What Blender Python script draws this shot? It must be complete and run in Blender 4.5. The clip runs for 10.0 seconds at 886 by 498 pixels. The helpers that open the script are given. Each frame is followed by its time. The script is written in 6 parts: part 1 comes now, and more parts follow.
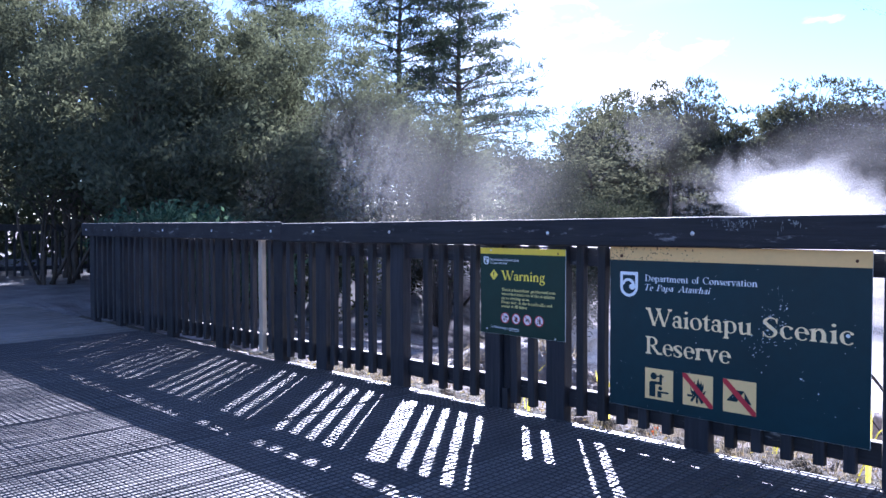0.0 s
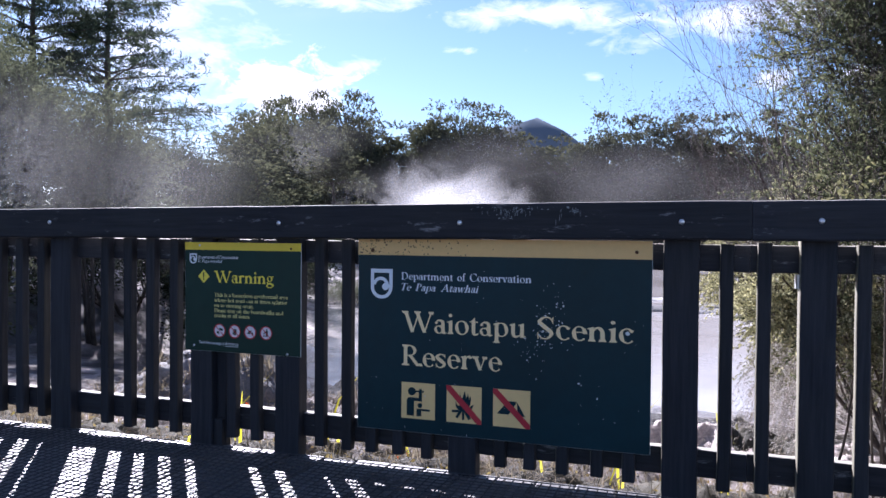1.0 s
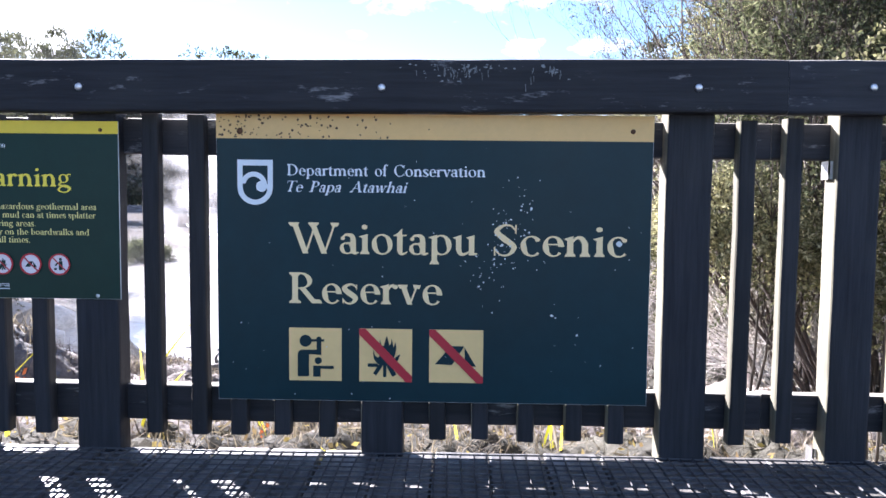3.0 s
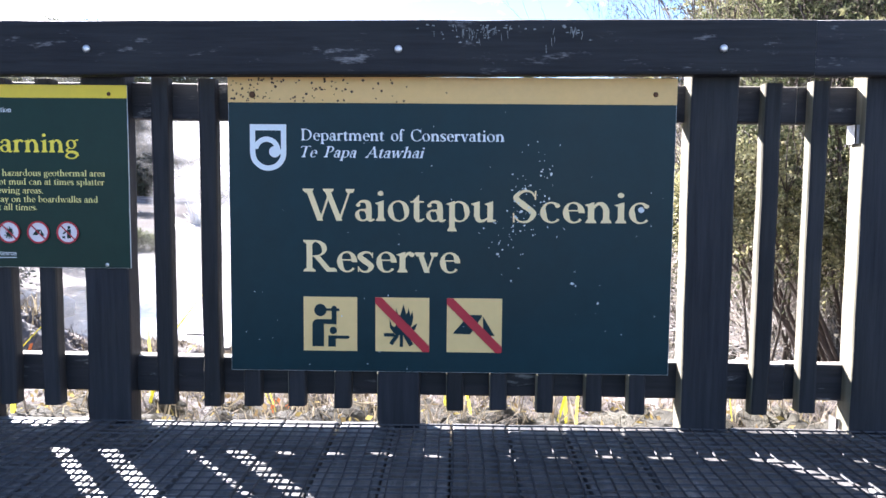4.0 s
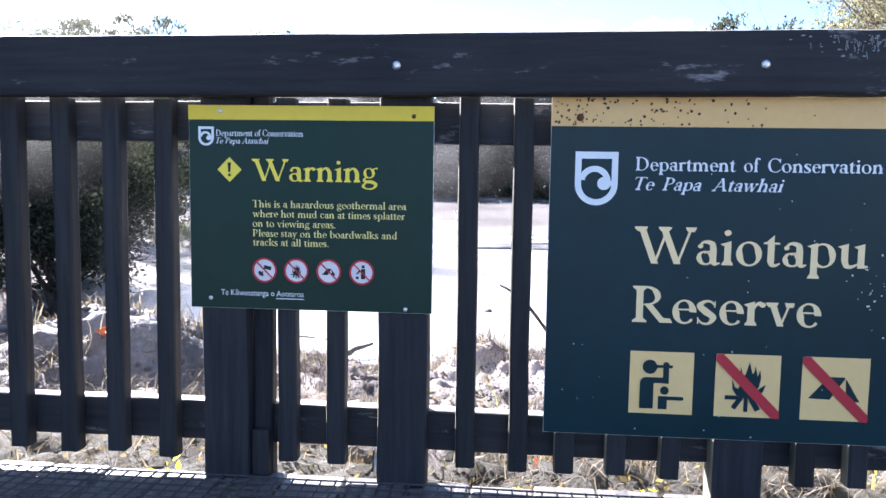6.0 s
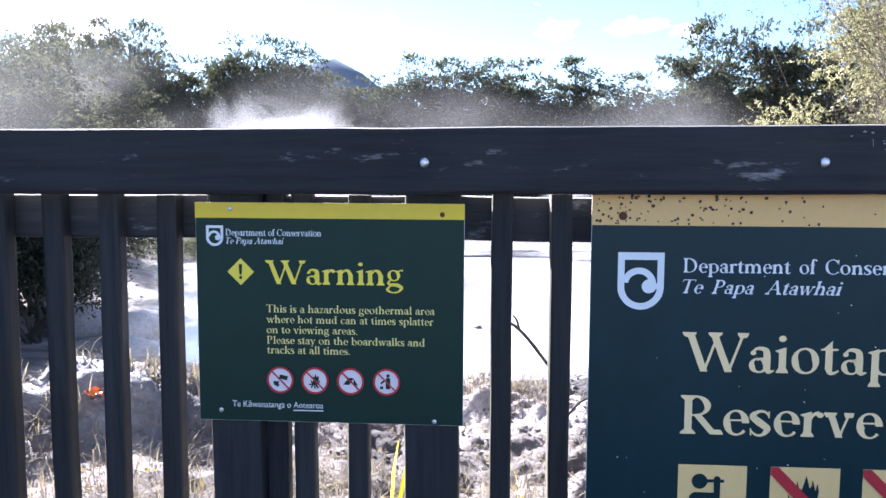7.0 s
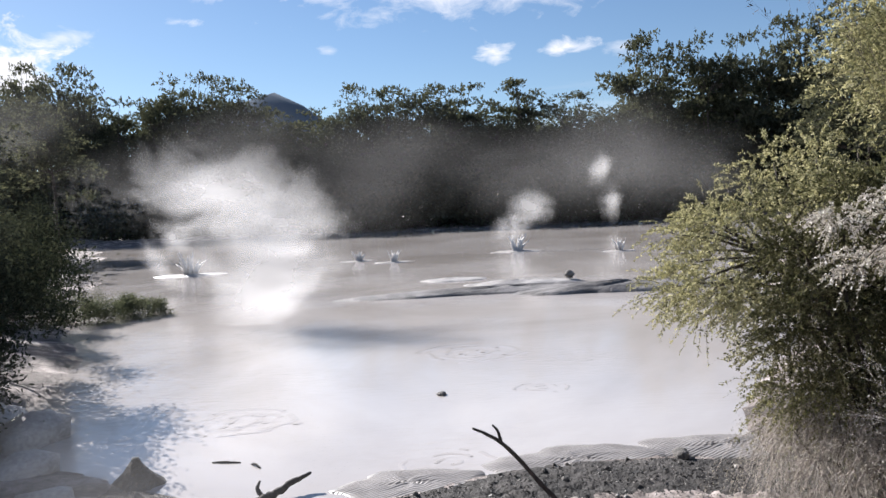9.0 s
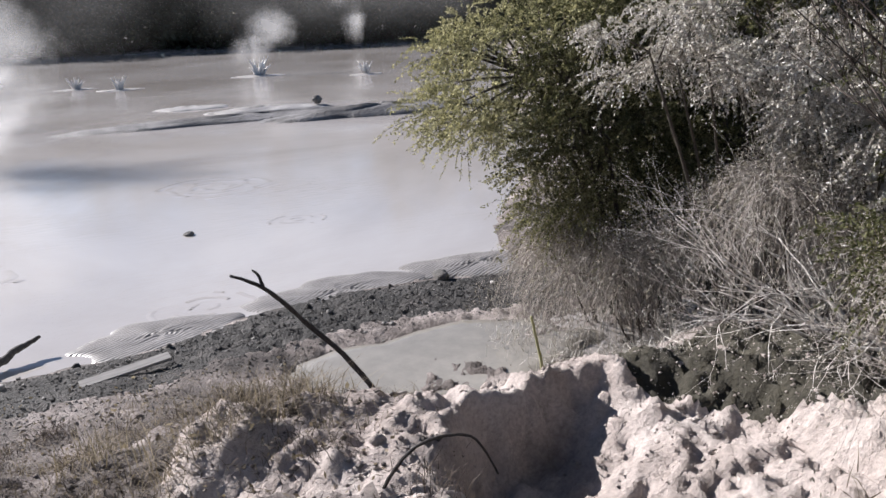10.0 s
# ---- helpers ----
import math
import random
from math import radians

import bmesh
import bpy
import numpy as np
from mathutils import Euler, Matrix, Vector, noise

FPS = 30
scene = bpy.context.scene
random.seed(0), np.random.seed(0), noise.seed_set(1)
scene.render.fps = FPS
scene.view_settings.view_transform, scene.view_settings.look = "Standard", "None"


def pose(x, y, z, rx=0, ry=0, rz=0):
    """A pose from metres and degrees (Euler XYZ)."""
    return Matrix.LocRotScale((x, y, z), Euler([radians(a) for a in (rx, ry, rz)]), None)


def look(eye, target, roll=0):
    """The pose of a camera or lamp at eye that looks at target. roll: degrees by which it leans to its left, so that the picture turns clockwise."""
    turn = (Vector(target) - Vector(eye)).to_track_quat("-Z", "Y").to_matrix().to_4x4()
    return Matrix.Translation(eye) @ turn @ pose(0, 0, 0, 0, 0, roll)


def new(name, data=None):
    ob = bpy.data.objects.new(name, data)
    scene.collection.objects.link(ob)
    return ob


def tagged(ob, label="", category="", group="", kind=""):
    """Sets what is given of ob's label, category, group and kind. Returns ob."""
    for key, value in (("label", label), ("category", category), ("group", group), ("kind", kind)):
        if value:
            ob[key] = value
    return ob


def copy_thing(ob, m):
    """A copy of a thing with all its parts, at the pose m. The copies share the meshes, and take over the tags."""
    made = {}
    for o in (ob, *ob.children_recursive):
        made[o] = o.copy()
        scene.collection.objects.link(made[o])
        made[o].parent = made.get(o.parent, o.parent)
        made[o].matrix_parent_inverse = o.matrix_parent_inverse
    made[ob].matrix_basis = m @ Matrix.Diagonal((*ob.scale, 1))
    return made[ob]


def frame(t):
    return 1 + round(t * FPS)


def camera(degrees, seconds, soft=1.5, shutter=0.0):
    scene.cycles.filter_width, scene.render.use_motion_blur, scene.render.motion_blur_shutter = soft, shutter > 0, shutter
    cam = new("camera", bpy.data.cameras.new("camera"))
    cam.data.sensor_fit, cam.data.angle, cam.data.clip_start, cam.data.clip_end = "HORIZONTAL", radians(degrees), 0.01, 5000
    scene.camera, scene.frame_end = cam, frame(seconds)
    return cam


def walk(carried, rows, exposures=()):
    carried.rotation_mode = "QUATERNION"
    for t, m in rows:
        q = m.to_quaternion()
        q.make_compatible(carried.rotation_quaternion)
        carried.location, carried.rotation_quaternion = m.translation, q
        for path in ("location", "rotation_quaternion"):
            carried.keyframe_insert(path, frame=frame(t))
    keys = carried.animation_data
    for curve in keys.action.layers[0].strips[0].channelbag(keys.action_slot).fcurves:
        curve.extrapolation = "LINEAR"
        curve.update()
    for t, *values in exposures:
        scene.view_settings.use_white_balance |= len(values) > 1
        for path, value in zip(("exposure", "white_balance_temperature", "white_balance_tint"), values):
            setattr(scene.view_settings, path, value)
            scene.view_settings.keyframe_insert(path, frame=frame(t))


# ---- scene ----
cam = camera(60.4, 10.0)
PATH = [
    (0, (2.068, -3.358, 1.051), (0.678, -1.921, 0.992), 0.0),
    (0.5, (1.735, -3.129, 1.008), (0.781, -1.372, 0.968), 0.6),
    (1, (1.372, -2.92, 0.969), (0.726, -1.027, 0.933), 0.5),
    (1.5, (1.093, -2.683, 0.92), (0.702, -0.723, 0.864), 0.7),
    (2, (0.879, -2.415, 0.878), (0.684, -0.426, 0.83), 1.0),
    (2.5, (0.724, -2.137, 0.804), (0.66, -0.14, 0.707), 0.9),
    (4, (0.618, -2.055, 0.663), (0.581, -0.062, 0.501), 0.5),
    (4.5, (0.444, -1.965, 0.726), (0.332, 0.025, 0.557), 0.6),
    (5, (0.267, -1.911, 0.748), (0.091, 0.076, 0.597), 0.7),
    (5.5, (0.071, -1.836, 0.732), (-0.12, 0.147, 0.552), 0.9),
    (7, (-0.211, -1.651, 0.979), (-0.342, 0.337, 0.799), 0.3),
    (7.5, (-0.153, -1.411, 1.157), (-0.274, 0.578, 0.988), -0.5),
    (8, (-0.146, -1.097, 1.248), (-0.262, 0.894, 1.095), -1.5),
    (8.4, (-0.226, -0.754, 1.277), (-0.313, 1.239, 1.143), -2.3),
    (8.5, (-0.245, -0.672, 1.282), (-0.318, 1.322, 1.151), -2.5),
    (8.7, (-0.262, -0.52, 1.271), (-0.31, 1.476, 1.146), -3.0),
    (9, (-0.276, -0.305, 1.278), (-0.28, 1.691, 1.161), -3.3),
    (9.5, (-0.297, -0.035, 1.26), (-0.089, 1.944, 1.06), -3.2),
    (10, (-0.283, 0.152, 1.228), (0.312, 1.967, 0.632), -2.8),
]
EXPOSURE = [(0, 2.45, 5050, 27), (0.5, 2.05, 5250, 26), (1, 1.7, 5500, 24), (1.5, 2.0, 5700, 22), (2, 1.85, 5850, 23), (2.5, 2.35, 5800, 25), (2.7, 2.5, 5700, 22), (3.8, 2.9, 5850, 18), (5.5, 2.9, 5750, 19), (7, 2.75, 5600, 19), (7.5, 2.4, 5600, 19), (8, 1.95, 5650, 18), (8.5, 1.5, 5900, 16), (9, 1.15, 6050, 13), (9.5, 1.08, 6000, 13), (10, 0.85, 6000, 14)]
walk(cam, [(t, look(eye, target, roll)) for t, eye, target, roll in PATH], EXPOSURE)

# ---- world, sun, exposure ----
SUN_AZ, SUN_EL = radians(39.0), radians(28.0)      # to the left of +y, above the horizon
sun_dir = Vector((-math.sin(SUN_AZ) * math.cos(SUN_EL), math.cos(SUN_AZ) * math.cos(SUN_EL), math.sin(SUN_EL)))


def N(nt, kind, operation=None, **kw):
    """A node with its inputs given by name; a tuple (node, socket) links."""
    n = nt.nodes.new(kind)
    if operation:
        n.operation = operation
    for key, value in kw.items():
        sock = n.inputs[key.replace("_", " ")]
        if isinstance(value, tuple) and len(value) == 2:
            nt.links.new(value[0].outputs[value[1]], sock)
        elif isinstance(value, tuple) and sock.type == "RGBA":
            sock.default_value = (*value, 1)
        else:
            sock.default_value = value
    return n


def ramp(nt, src, stops):
    r = nt.nodes.new("ShaderNodeValToRGB")
    nt.links.new(src[0].outputs[src[1]], r.inputs[0])
    el = r.color_ramp.elements
    while len(el) < len(stops):
        el.new(0.5)
    for e, (p, c) in zip(el, stops):
        e.position = p
        e.color = (*c, 1) if isinstance(c, tuple) else (c, c, c, 1)
    return r


def maths(nt, op, a, b=0.0):
    n = nt.nodes.new("ShaderNodeMath")
    n.operation = op
    for i, v in enumerate((a, b)):
        if isinstance(v, tuple):
            nt.links.new(v[0].outputs[v[1]], n.inputs[i])
        else:
            n.inputs[i].default_value = v
    return n


def mixc(nt, fac, a, b, mode="MIX"):
    n = nt.nodes.new("ShaderNodeMixRGB")
    n.blend_type = mode
    for i, v in enumerate((fac, a, b)):
        if isinstance(v, tuple) and len(v) == 2:
            nt.links.new(v[0].outputs[v[1]], n.inputs[i])
        elif isinstance(v, tuple):
            n.inputs[i].default_value = (*v, 1)
        else:
            n.inputs[i].default_value = v
    return n


world = bpy.data.worlds.new("world")
scene.world = world
world.use_nodes = True
wt = world.node_tree
wt.nodes.clear()
sky = wt.nodes.new("ShaderNodeTexSky")
sky.sky_type, sky.sun_disc = "NISHITA", False
sky.sun_elevation, sky.sun_rotation = SUN_EL, -SUN_AZ
sky.air_density, sky.dust_density, sky.ozone_density = 1.0, 0.1, 3.0
gen = wt.nodes.new("ShaderNodeTexCoord")
sep = N(wt, "ShaderNodeSeparateXYZ", Vector=(gen, "Generated"))
height = maths(wt, "MAXIMUM", (maths(wt, "ADD", (sep, "Z"), 0.12), 0), 0.05)
u = maths(wt, "DIVIDE", (sep, "X"), (height, 0))
v = maths(wt, "DIVIDE", (sep, "Y"), (height, 0))
flat = N(wt, "ShaderNodeCombineXYZ", X=(u, 0), Y=(v, 0))
puffs = N(wt, "ShaderNodeTexNoise", Vector=(flat, 0), Scale=1.25, Detail=9.0, Roughness=0.56, Distortion=0.25)
veil_map = N(wt, "ShaderNodeMapping", Vector=(flat, 0), Scale=(0.35, 0.8, 1.0), Rotation=(0, 0, 0.5))
veil = N(wt, "ShaderNodeTexNoise", Vector=(veil_map, 0), Scale=0.8, Detail=7.0, Roughness=0.6, Distortion=0.5)
high = ramp(wt, (sep, "Z"), [(0.26, 0.0), (0.42, 1.0)])
c1 = maths(wt, "MULTIPLY", (ramp(wt, (puffs, "Fac"), [(0.55, 0.0), (0.70, 0.9)]), 0), (high, 0))
c2 = ramp(wt, (veil, "Fac"), [(0.54, 0.0), (0.82, 0.4)])
cloud = maths(wt, "MAXIMUM", (c1, 0), (c2, 0))
tuft = N(wt, "ShaderNodeTexNoise", Vector=(N(wt, "ShaderNodeMapping", Vector=(gen, "Generated"), Scale=(1.0, 1.0, 2.2)), 0), Scale=21.0, Detail=9.0, Roughness=0.62, Distortion=0.5)
ragged = maths(wt, "MULTIPLY", (maths(wt, "SUBTRACT", (tuft, "Fac"), 0.5), 0), 3.0)
# the clouds over the pond: middle, half width, half height, opacity, softness
# the second, broad and soft, paints the white glare beside the sun
CLOUDS = [((-0.50, 0.84, 0.185), 0.10, 0.045, 1.0, 0.45), ((-0.64, 0.74, 0.22), 0.17, 0.13, 0.65, 1.1), ((0.077, 0.979, 0.190), 0.036, 0.013, 0.95, 0.8), ((0.171, 0.967, 0.188), 0.037, 0.012, 0.95, 0.8),
          ((0.235, 0.95, 0.18), 0.03, 0.012, 0.5, 0.9), ((0.04, 0.965, 0.262), 0.22, 0.034, 0.7, 1.0), ((-0.19, 0.945, 0.278), 0.15, 0.020, 0.75, 1.0), ((-0.44, 0.857, 0.295), 0.13, 0.020, 0.7, 1.0), ((-0.30, 0.923, 0.235), 0.03, 0.008, 0.7, 0.8), ((-0.13, 0.97, 0.20), 0.016, 0.008, 0.5, 0.9), ((-0.42, 0.88, 0.215), 0.03, 0.012, 0.6, 0.9)]
for mid_, half_w, half_h, opaque, soft_ in CLOUDS:
    ahead = Vector(mid_).normalized()
    across = ahead.cross(Vector((0, 0, 1))).normalized()
    upward = across.cross(ahead)
    terms = []
    for axis_, half in ((across, half_w), (upward, half_h)):
        dot = N(wt, "ShaderNodeVectorMath", "DOT_PRODUCT")
        wt.links.new(gen.outputs["Generated"], dot.inputs[0])
        dot.inputs[1].default_value = axis_ / half
        terms.append(maths(wt, "MULTIPLY", (dot, "Value"), (dot, "Value")))
    front = N(wt, "ShaderNodeVectorMath", "DOT_PRODUCT")
    wt.links.new(gen.outputs["Generated"], front.inputs[0])
    front.inputs[1].default_value = ahead
    reach_ = maths(wt, "SQRT", (maths(wt, "ADD", (terms[0], 0), (terms[1], 0)), 0))
    rim_ = maths(wt, "ADD", (maths(wt, "SUBTRACT", 0.9, (reach_, 0)), 0), (ragged, 0))
    mask_ = ramp(wt, (rim_, 0), [(0.0, 0.0), (min(soft_, 1.0), opaque)])
    mask_ = maths(wt, "MULTIPLY", (mask_, 0), (maths(wt, "GREATER_THAN", (front, "Value"), 0.5), 0))
    cloud = maths(wt, "MAXIMUM", (cloud, 0), (mask_, 0))
white = N(wt, "ShaderNodeBackground", Color=(1.0, 0.985, 0.97), Strength=0.5)
blue = N(wt, "ShaderNodeBackground", Color=(sky, 0), Strength=0.046)
both = N(wt, "ShaderNodeMixShader", Fac=(cloud, 0))
wt.links.new(blue.outputs[0], both.inputs[1])
wt.links.new(white.outputs[0], both.inputs[2])
out = wt.nodes.new("ShaderNodeOutputWorld")
wt.links.new(both.outputs[0], out.inputs[0])

lamp = bpy.data.lights.new("sun", "SUN")
lamp.energy, lamp.angle, lamp.color = 6.5, radians(0.55), (1.0, 0.93, 0.83)
sun = new("sun", lamp)
sun.matrix_world = look(sun_dir * 50, (0, 0, 0))

# ---- materials ----


def material(name):
    m = bpy.data.materials.new(name)
    m.use_nodes = True
    nt = m.node_tree
    return m, nt, nt.nodes["Principled BSDF"], nt.nodes["Material Output"]


def bump(nt, bsdf, src, strength, distance):
    b = N(nt, "ShaderNodeBump", Strength=strength, Distance=distance, Height=src)
    nt.links.new(b.outputs[0], bsdf.inputs["Normal"])
    return b


def timber(name, dark, light, axis="Z", rough=0.62, wear=(0.45, 0.43, 0.42), wear_at=0.68, scale=1.0, coarse=0.4):
    """Stained timber: grain drawn along an axis, blotches, and worn patches."""
    m, nt, bs, _ = material(name)
    co = nt.nodes.new("ShaderNodeTexCoord")
    info = nt.nodes.new("ShaderNodeObjectInfo")
    off = N(nt, "ShaderNodeCombineXYZ", X=(maths(nt, "MULTIPLY", (info, "Random"), 37.0), 0), Z=(maths(nt, "MULTIPLY", (info, "Random"), 11.0), 0))
    st = {"X": (1.2, 22, 22), "Y": (22, 1.2, 22), "Z": (22, 22, 1.2)}[axis]
    mp = N(nt, "ShaderNodeMapping", Vector=(co, "Object"), Location=(off, 0), Scale=tuple(s * scale for s in st))
    grain = N(nt, "ShaderNodeTexNoise", Vector=(mp, 0), Scale=3.0, Detail=6.0, Roughness=0.65)
    mp2 = N(nt, "ShaderNodeMapping", Vector=(co, "Object"), Location=(off, 0))
    blotch = N(nt, "ShaderNodeTexNoise", Vector=(mp2, 0), Scale=4.5, Detail=5.0, Roughness=0.6)
    g = ramp(nt, (grain, "Fac"), [(0.3, dark), (0.75, light)])
    tone = mixc(nt, coarse, (g, 0), (blotch, "Fac"), "OVERLAY")
    shade = maths(nt, "ADD", (maths(nt, "MULTIPLY", (info, "Random"), 0.5), 0), 0.75)
    tone2 = N(nt, "ShaderNodeVectorMath", operation="MULTIPLY")
    nt.links.new(tone.outputs[0], tone2.inputs[0])
    nt.links.new(shade.outputs[0], tone2.inputs[1])
    mp3 = N(nt, "ShaderNodeMapping", Vector=(co, "Object"), Location=(off, 0), Scale={"X": (4, 16, 16), "Y": (16, 4, 16), "Z": (16, 16, 4)}[axis])
    patch = N(nt, "ShaderNodeTexNoise", Vector=(mp3, 0), Scale=1.6, Detail=8.0, Roughness=0.72)
    w = ramp(nt, (patch, "Fac"), [(wear_at, 0.0), (wear_at + 0.09, 1.0)])
    colour = mixc(nt, (w, 0), (tone2, 0), wear)
    nt.links.new(colour.outputs[0], bs.inputs["Base Color"])
    r = ramp(nt, (blotch, "Fac"), [(0.3, rough - 0.12), (0.7, min(rough + 0.18, 1.0))])
    nt.links.new(r.outputs[0], bs.inputs["Roughness"])
    bs.inputs["Specular IOR Level"].default_value = 0.3
    bump(nt, bs, (grain, "Fac"), 0.5, 0.003)
    return m


M_RAIL = timber("stained_rail", (0.009, 0.010, 0.014), (0.027, 0.029, 0.037), "X", wear=(0.17, 0.17, 0.18), wear_at=0.60, rough=0.6)
M_POST = timber("stained_post", (0.007, 0.008, 0.012), (0.024, 0.026, 0.033), "Z", wear=(0.13, 0.13, 0.14), wear_at=0.72)
M_SLAT = timber("stained_slat", (0.008, 0.009, 0.012), (0.028, 0.029, 0.035), "Z", wear=(0.17, 0.16, 0.15), wear_at=0.72)
M_PALE = timber("weathered_slat", (0.20, 0.17, 0.14), (0.36, 0.31, 0.26), "Z", wear=(0.5, 0.46, 0.4))
M_DECK = timber("deck_plank", (0.062, 0.06, 0.057), (0.20, 0.19, 0.18), "Y", rough=0.5, wear=(0.30, 0.29, 0.27), wear_at=0.60)
# paler timber colours that paint sunlight onto the fence's sun-facing sides
M_SUNLIT_Z = timber("painted_sunlit_upright", (0.085, 0.08, 0.058), (0.20, 0.185, 0.135), "Z", rough=0.8, wear=(0.07, 0.07, 0.07), wear_at=0.66)
M_SUNLIT_X = timber("painted_sunlit_rail", (0.26, 0.24, 0.21), (0.46, 0.43, 0.38), "X", rough=0.8, wear=(0.08, 0.08, 0.08), wear_at=0.66)
M_FAR_FENCE = timber("far_fence_timber", (0.02, 0.02, 0.024), (0.05, 0.05, 0.055), "Z")


def plain(name, colour, rough=0.5, metal=0.0, vary=0.15, scale=30.0, rel=0.0, gloss=0.5):
    """A painted or metal surface with slight dirt."""
    m, nt, bs, _ = material(name)
    co = nt.nodes.new("ShaderNodeTexCoord")
    n1 = N(nt, "ShaderNodeTexNoise", Vector=(co, "Object"), Scale=scale, Detail=5.0, Roughness=0.7)
    n2 = N(nt, "ShaderNodeTexNoise", Vector=(co, "Object"), Scale=scale * 0.12, Detail=4.0)
    s = mixc(nt, 0.5, (n1, "Fac"), (n2, "Fac"))
    r = ramp(nt, (s, 0), [(0.25, tuple(c * (1 - vary) for c in colour)), (0.75, tuple(min(1, c * (1 + vary)) for c in colour))])
    nt.links.new(r.outputs[0], bs.inputs["Base Color"])
    rr = ramp(nt, (n2, "Fac"), [(0.3, max(0.05, rough - 0.1)), (0.7, min(1.0, rough + 0.12))])
    nt.links.new(rr.outputs[0], bs.inputs["Roughness"])
    bs.inputs["Metallic"].default_value = metal
    bs.inputs["Specular IOR Level"].default_value = gloss
    if rel:
        bump(nt, bs, (n1, "Fac"), 0.4, rel)
    return m


M_SIGN = plain("sign_green", (0.004, 0.025, 0.034), 0.38, vary=0.3, scale=14, gloss=0.22)
M_SIGN2 = plain("warning_green", (0.006, 0.029, 0.023), 0.38, vary=0.25, scale=14, gloss=0.22)
M_BAND = plain("faded_yellow_band", (0.72, 0.46, 0.17), 0.5, vary=0.1, scale=40)
M_BAND2 = plain("bright_yellow_band", (0.74, 0.55, 0.03), 0.45, vary=0.08, scale=40)
M_CREAM = plain("cream_letter", (0.84, 0.66, 0.36), 0.5, vary=0.08)
M_WHITE = plain("pale_blue_white_paint", (0.70, 0.75, 0.79), 0.5, vary=0.06)
M_YELLOW = plain("yellow_letter", (0.80, 0.66, 0.06), 0.5, vary=0.06)
M_SMALL = plain("pale_yellow_letter", (0.72, 0.65, 0.24), 0.5, vary=0.06)
M_ICON = plain("icon_yellow", (0.76, 0.53, 0.22), 0.5, vary=0.08)
M_RED = plain("sign_red", (0.42, 0.016, 0.03), 0.5, vary=0.1)
M_PINK = plain("icon_white", (0.72, 0.68, 0.72), 0.5, vary=0.05)
M_EDGE = plain("sign_edge", (0.45, 0.5, 0.52), 0.5)
M_RUST = plain("rusty_screw", (0.10, 0.045, 0.02), 0.7, metal=0.2)
M_SPLASH = plain("splashing_mud", (0.66, 0.64, 0.62), 0.4)
M_SPLAT = plain("dried_mud_spatter", (0.62, 0.66, 0.68), 0.9)
M_SCUFF = plain("scuffed_stain", (0.20, 0.215, 0.225), 0.8, vary=0.35, scale=60)
M_SPECK = plain("brown_speck", (0.06, 0.04, 0.03), 0.8)
M_BOLT = plain("galvanised_bolt", (0.62, 0.63, 0.65), 0.35, metal=0.9, vary=0.15, scale=90)
M_WIRE = plain("netting_wire", (0.035, 0.036, 0.04), 0.65, metal=0.0)
M_ORANGE = plain("orange_leaf", (0.75, 0.20, 0.05), 0.6, vary=0.25)
# plank ends far paler than the deck: sunlight put into their colour
M_PLANK_END = plain("sunlit_plank_end", (0.52, 0.46, 0.39), 0.8, vary=0.2, scale=25)


def earth(name, base, pale, dark, scale=1.0, rel=0.05, rough=0.9, grain=14, pillow=0.4):
    m, nt, bs, _ = material(name)
    co = nt.nodes.new("ShaderNodeTexCoord")
    big_n = N(nt, "ShaderNodeTexNoise", Vector=(co, "Object"), Scale=0.9 * scale, Detail=8.0, Roughness=0.62)
    fine = N(nt, "ShaderNodeTexNoise", Vector=(co, "Object"), Scale=grain * scale, Detail=9.0, Roughness=0.72)
    lumps = N(nt, "ShaderNodeTexVoronoi", Vector=(co, "Object"), Scale=9 * scale)
    a = ramp(nt, (big_n, "Fac"), [(0.32, dark), (0.5, base), (0.68, pale)])
    b = mixc(nt, 0.55, (a, 0), (ramp(nt, (fine, "Fac"), [(0.3, 0.25), (0.7, 0.8)]), 0), "OVERLAY")
    nt.links.new(b.outputs[0], bs.inputs["Base Color"])
    bs.inputs["Roughness"].default_value = rough
    h = mixc(nt, pillow, (fine, "Fac"), (lumps, "Distance"))
    bump(nt, bs, (h, 0), 0.9, rel)
    return m


M_GROUND = earth("geothermal_soil", (0.15, 0.128, 0.119), (0.42, 0.37, 0.35), (0.025, 0.021, 0.02), 1.6, 0.05, 0.9, 26, 0.2)
M_SOIL = earth("dark_leafy_soil", (0.055, 0.050, 0.036), (0.13, 0.12, 0.09), (0.02, 0.018, 0.013), 2.2, 0.05, 0.95, 26, 0.2)
M_CLAY = earth("pale_clay", (0.48, 0.415, 0.385), (0.60, 0.535, 0.505), (0.27, 0.23, 0.21), 1.6, 0.045, 0.9, 26, 0.12)
M_GRAVEL = earth("wet_grit", (0.026, 0.024, 0.023), (0.075, 0.069, 0.066), (0.012, 0.011, 0.011), 3.5, 0.05, 0.85)
M_MUDBAR = earth("grey_mud", (0.13, 0.123, 0.117), (0.25, 0.236, 0.228), (0.055, 0.052, 0.05), 1.2, 0.03, 0.5)
M_PALEMUD = earth("pale_mud", (0.33, 0.314, 0.30), (0.42, 0.40, 0.385), (0.22, 0.21, 0.20), 1.5, 0.02, 0.5)
M_RIPPLE, nt, bs, _ = material("rippled_mud")
co = nt.nodes.new("ShaderNodeTexCoord")
wv = N(nt, "ShaderNodeTexWave", Vector=(N(nt, "ShaderNodeMapping", Vector=(co, "Object"), Rotation=(0, 0, 1.05)), 0), Scale=9.0, Distortion=5.0, Detail=3.0, Detail_Scale=0.7)
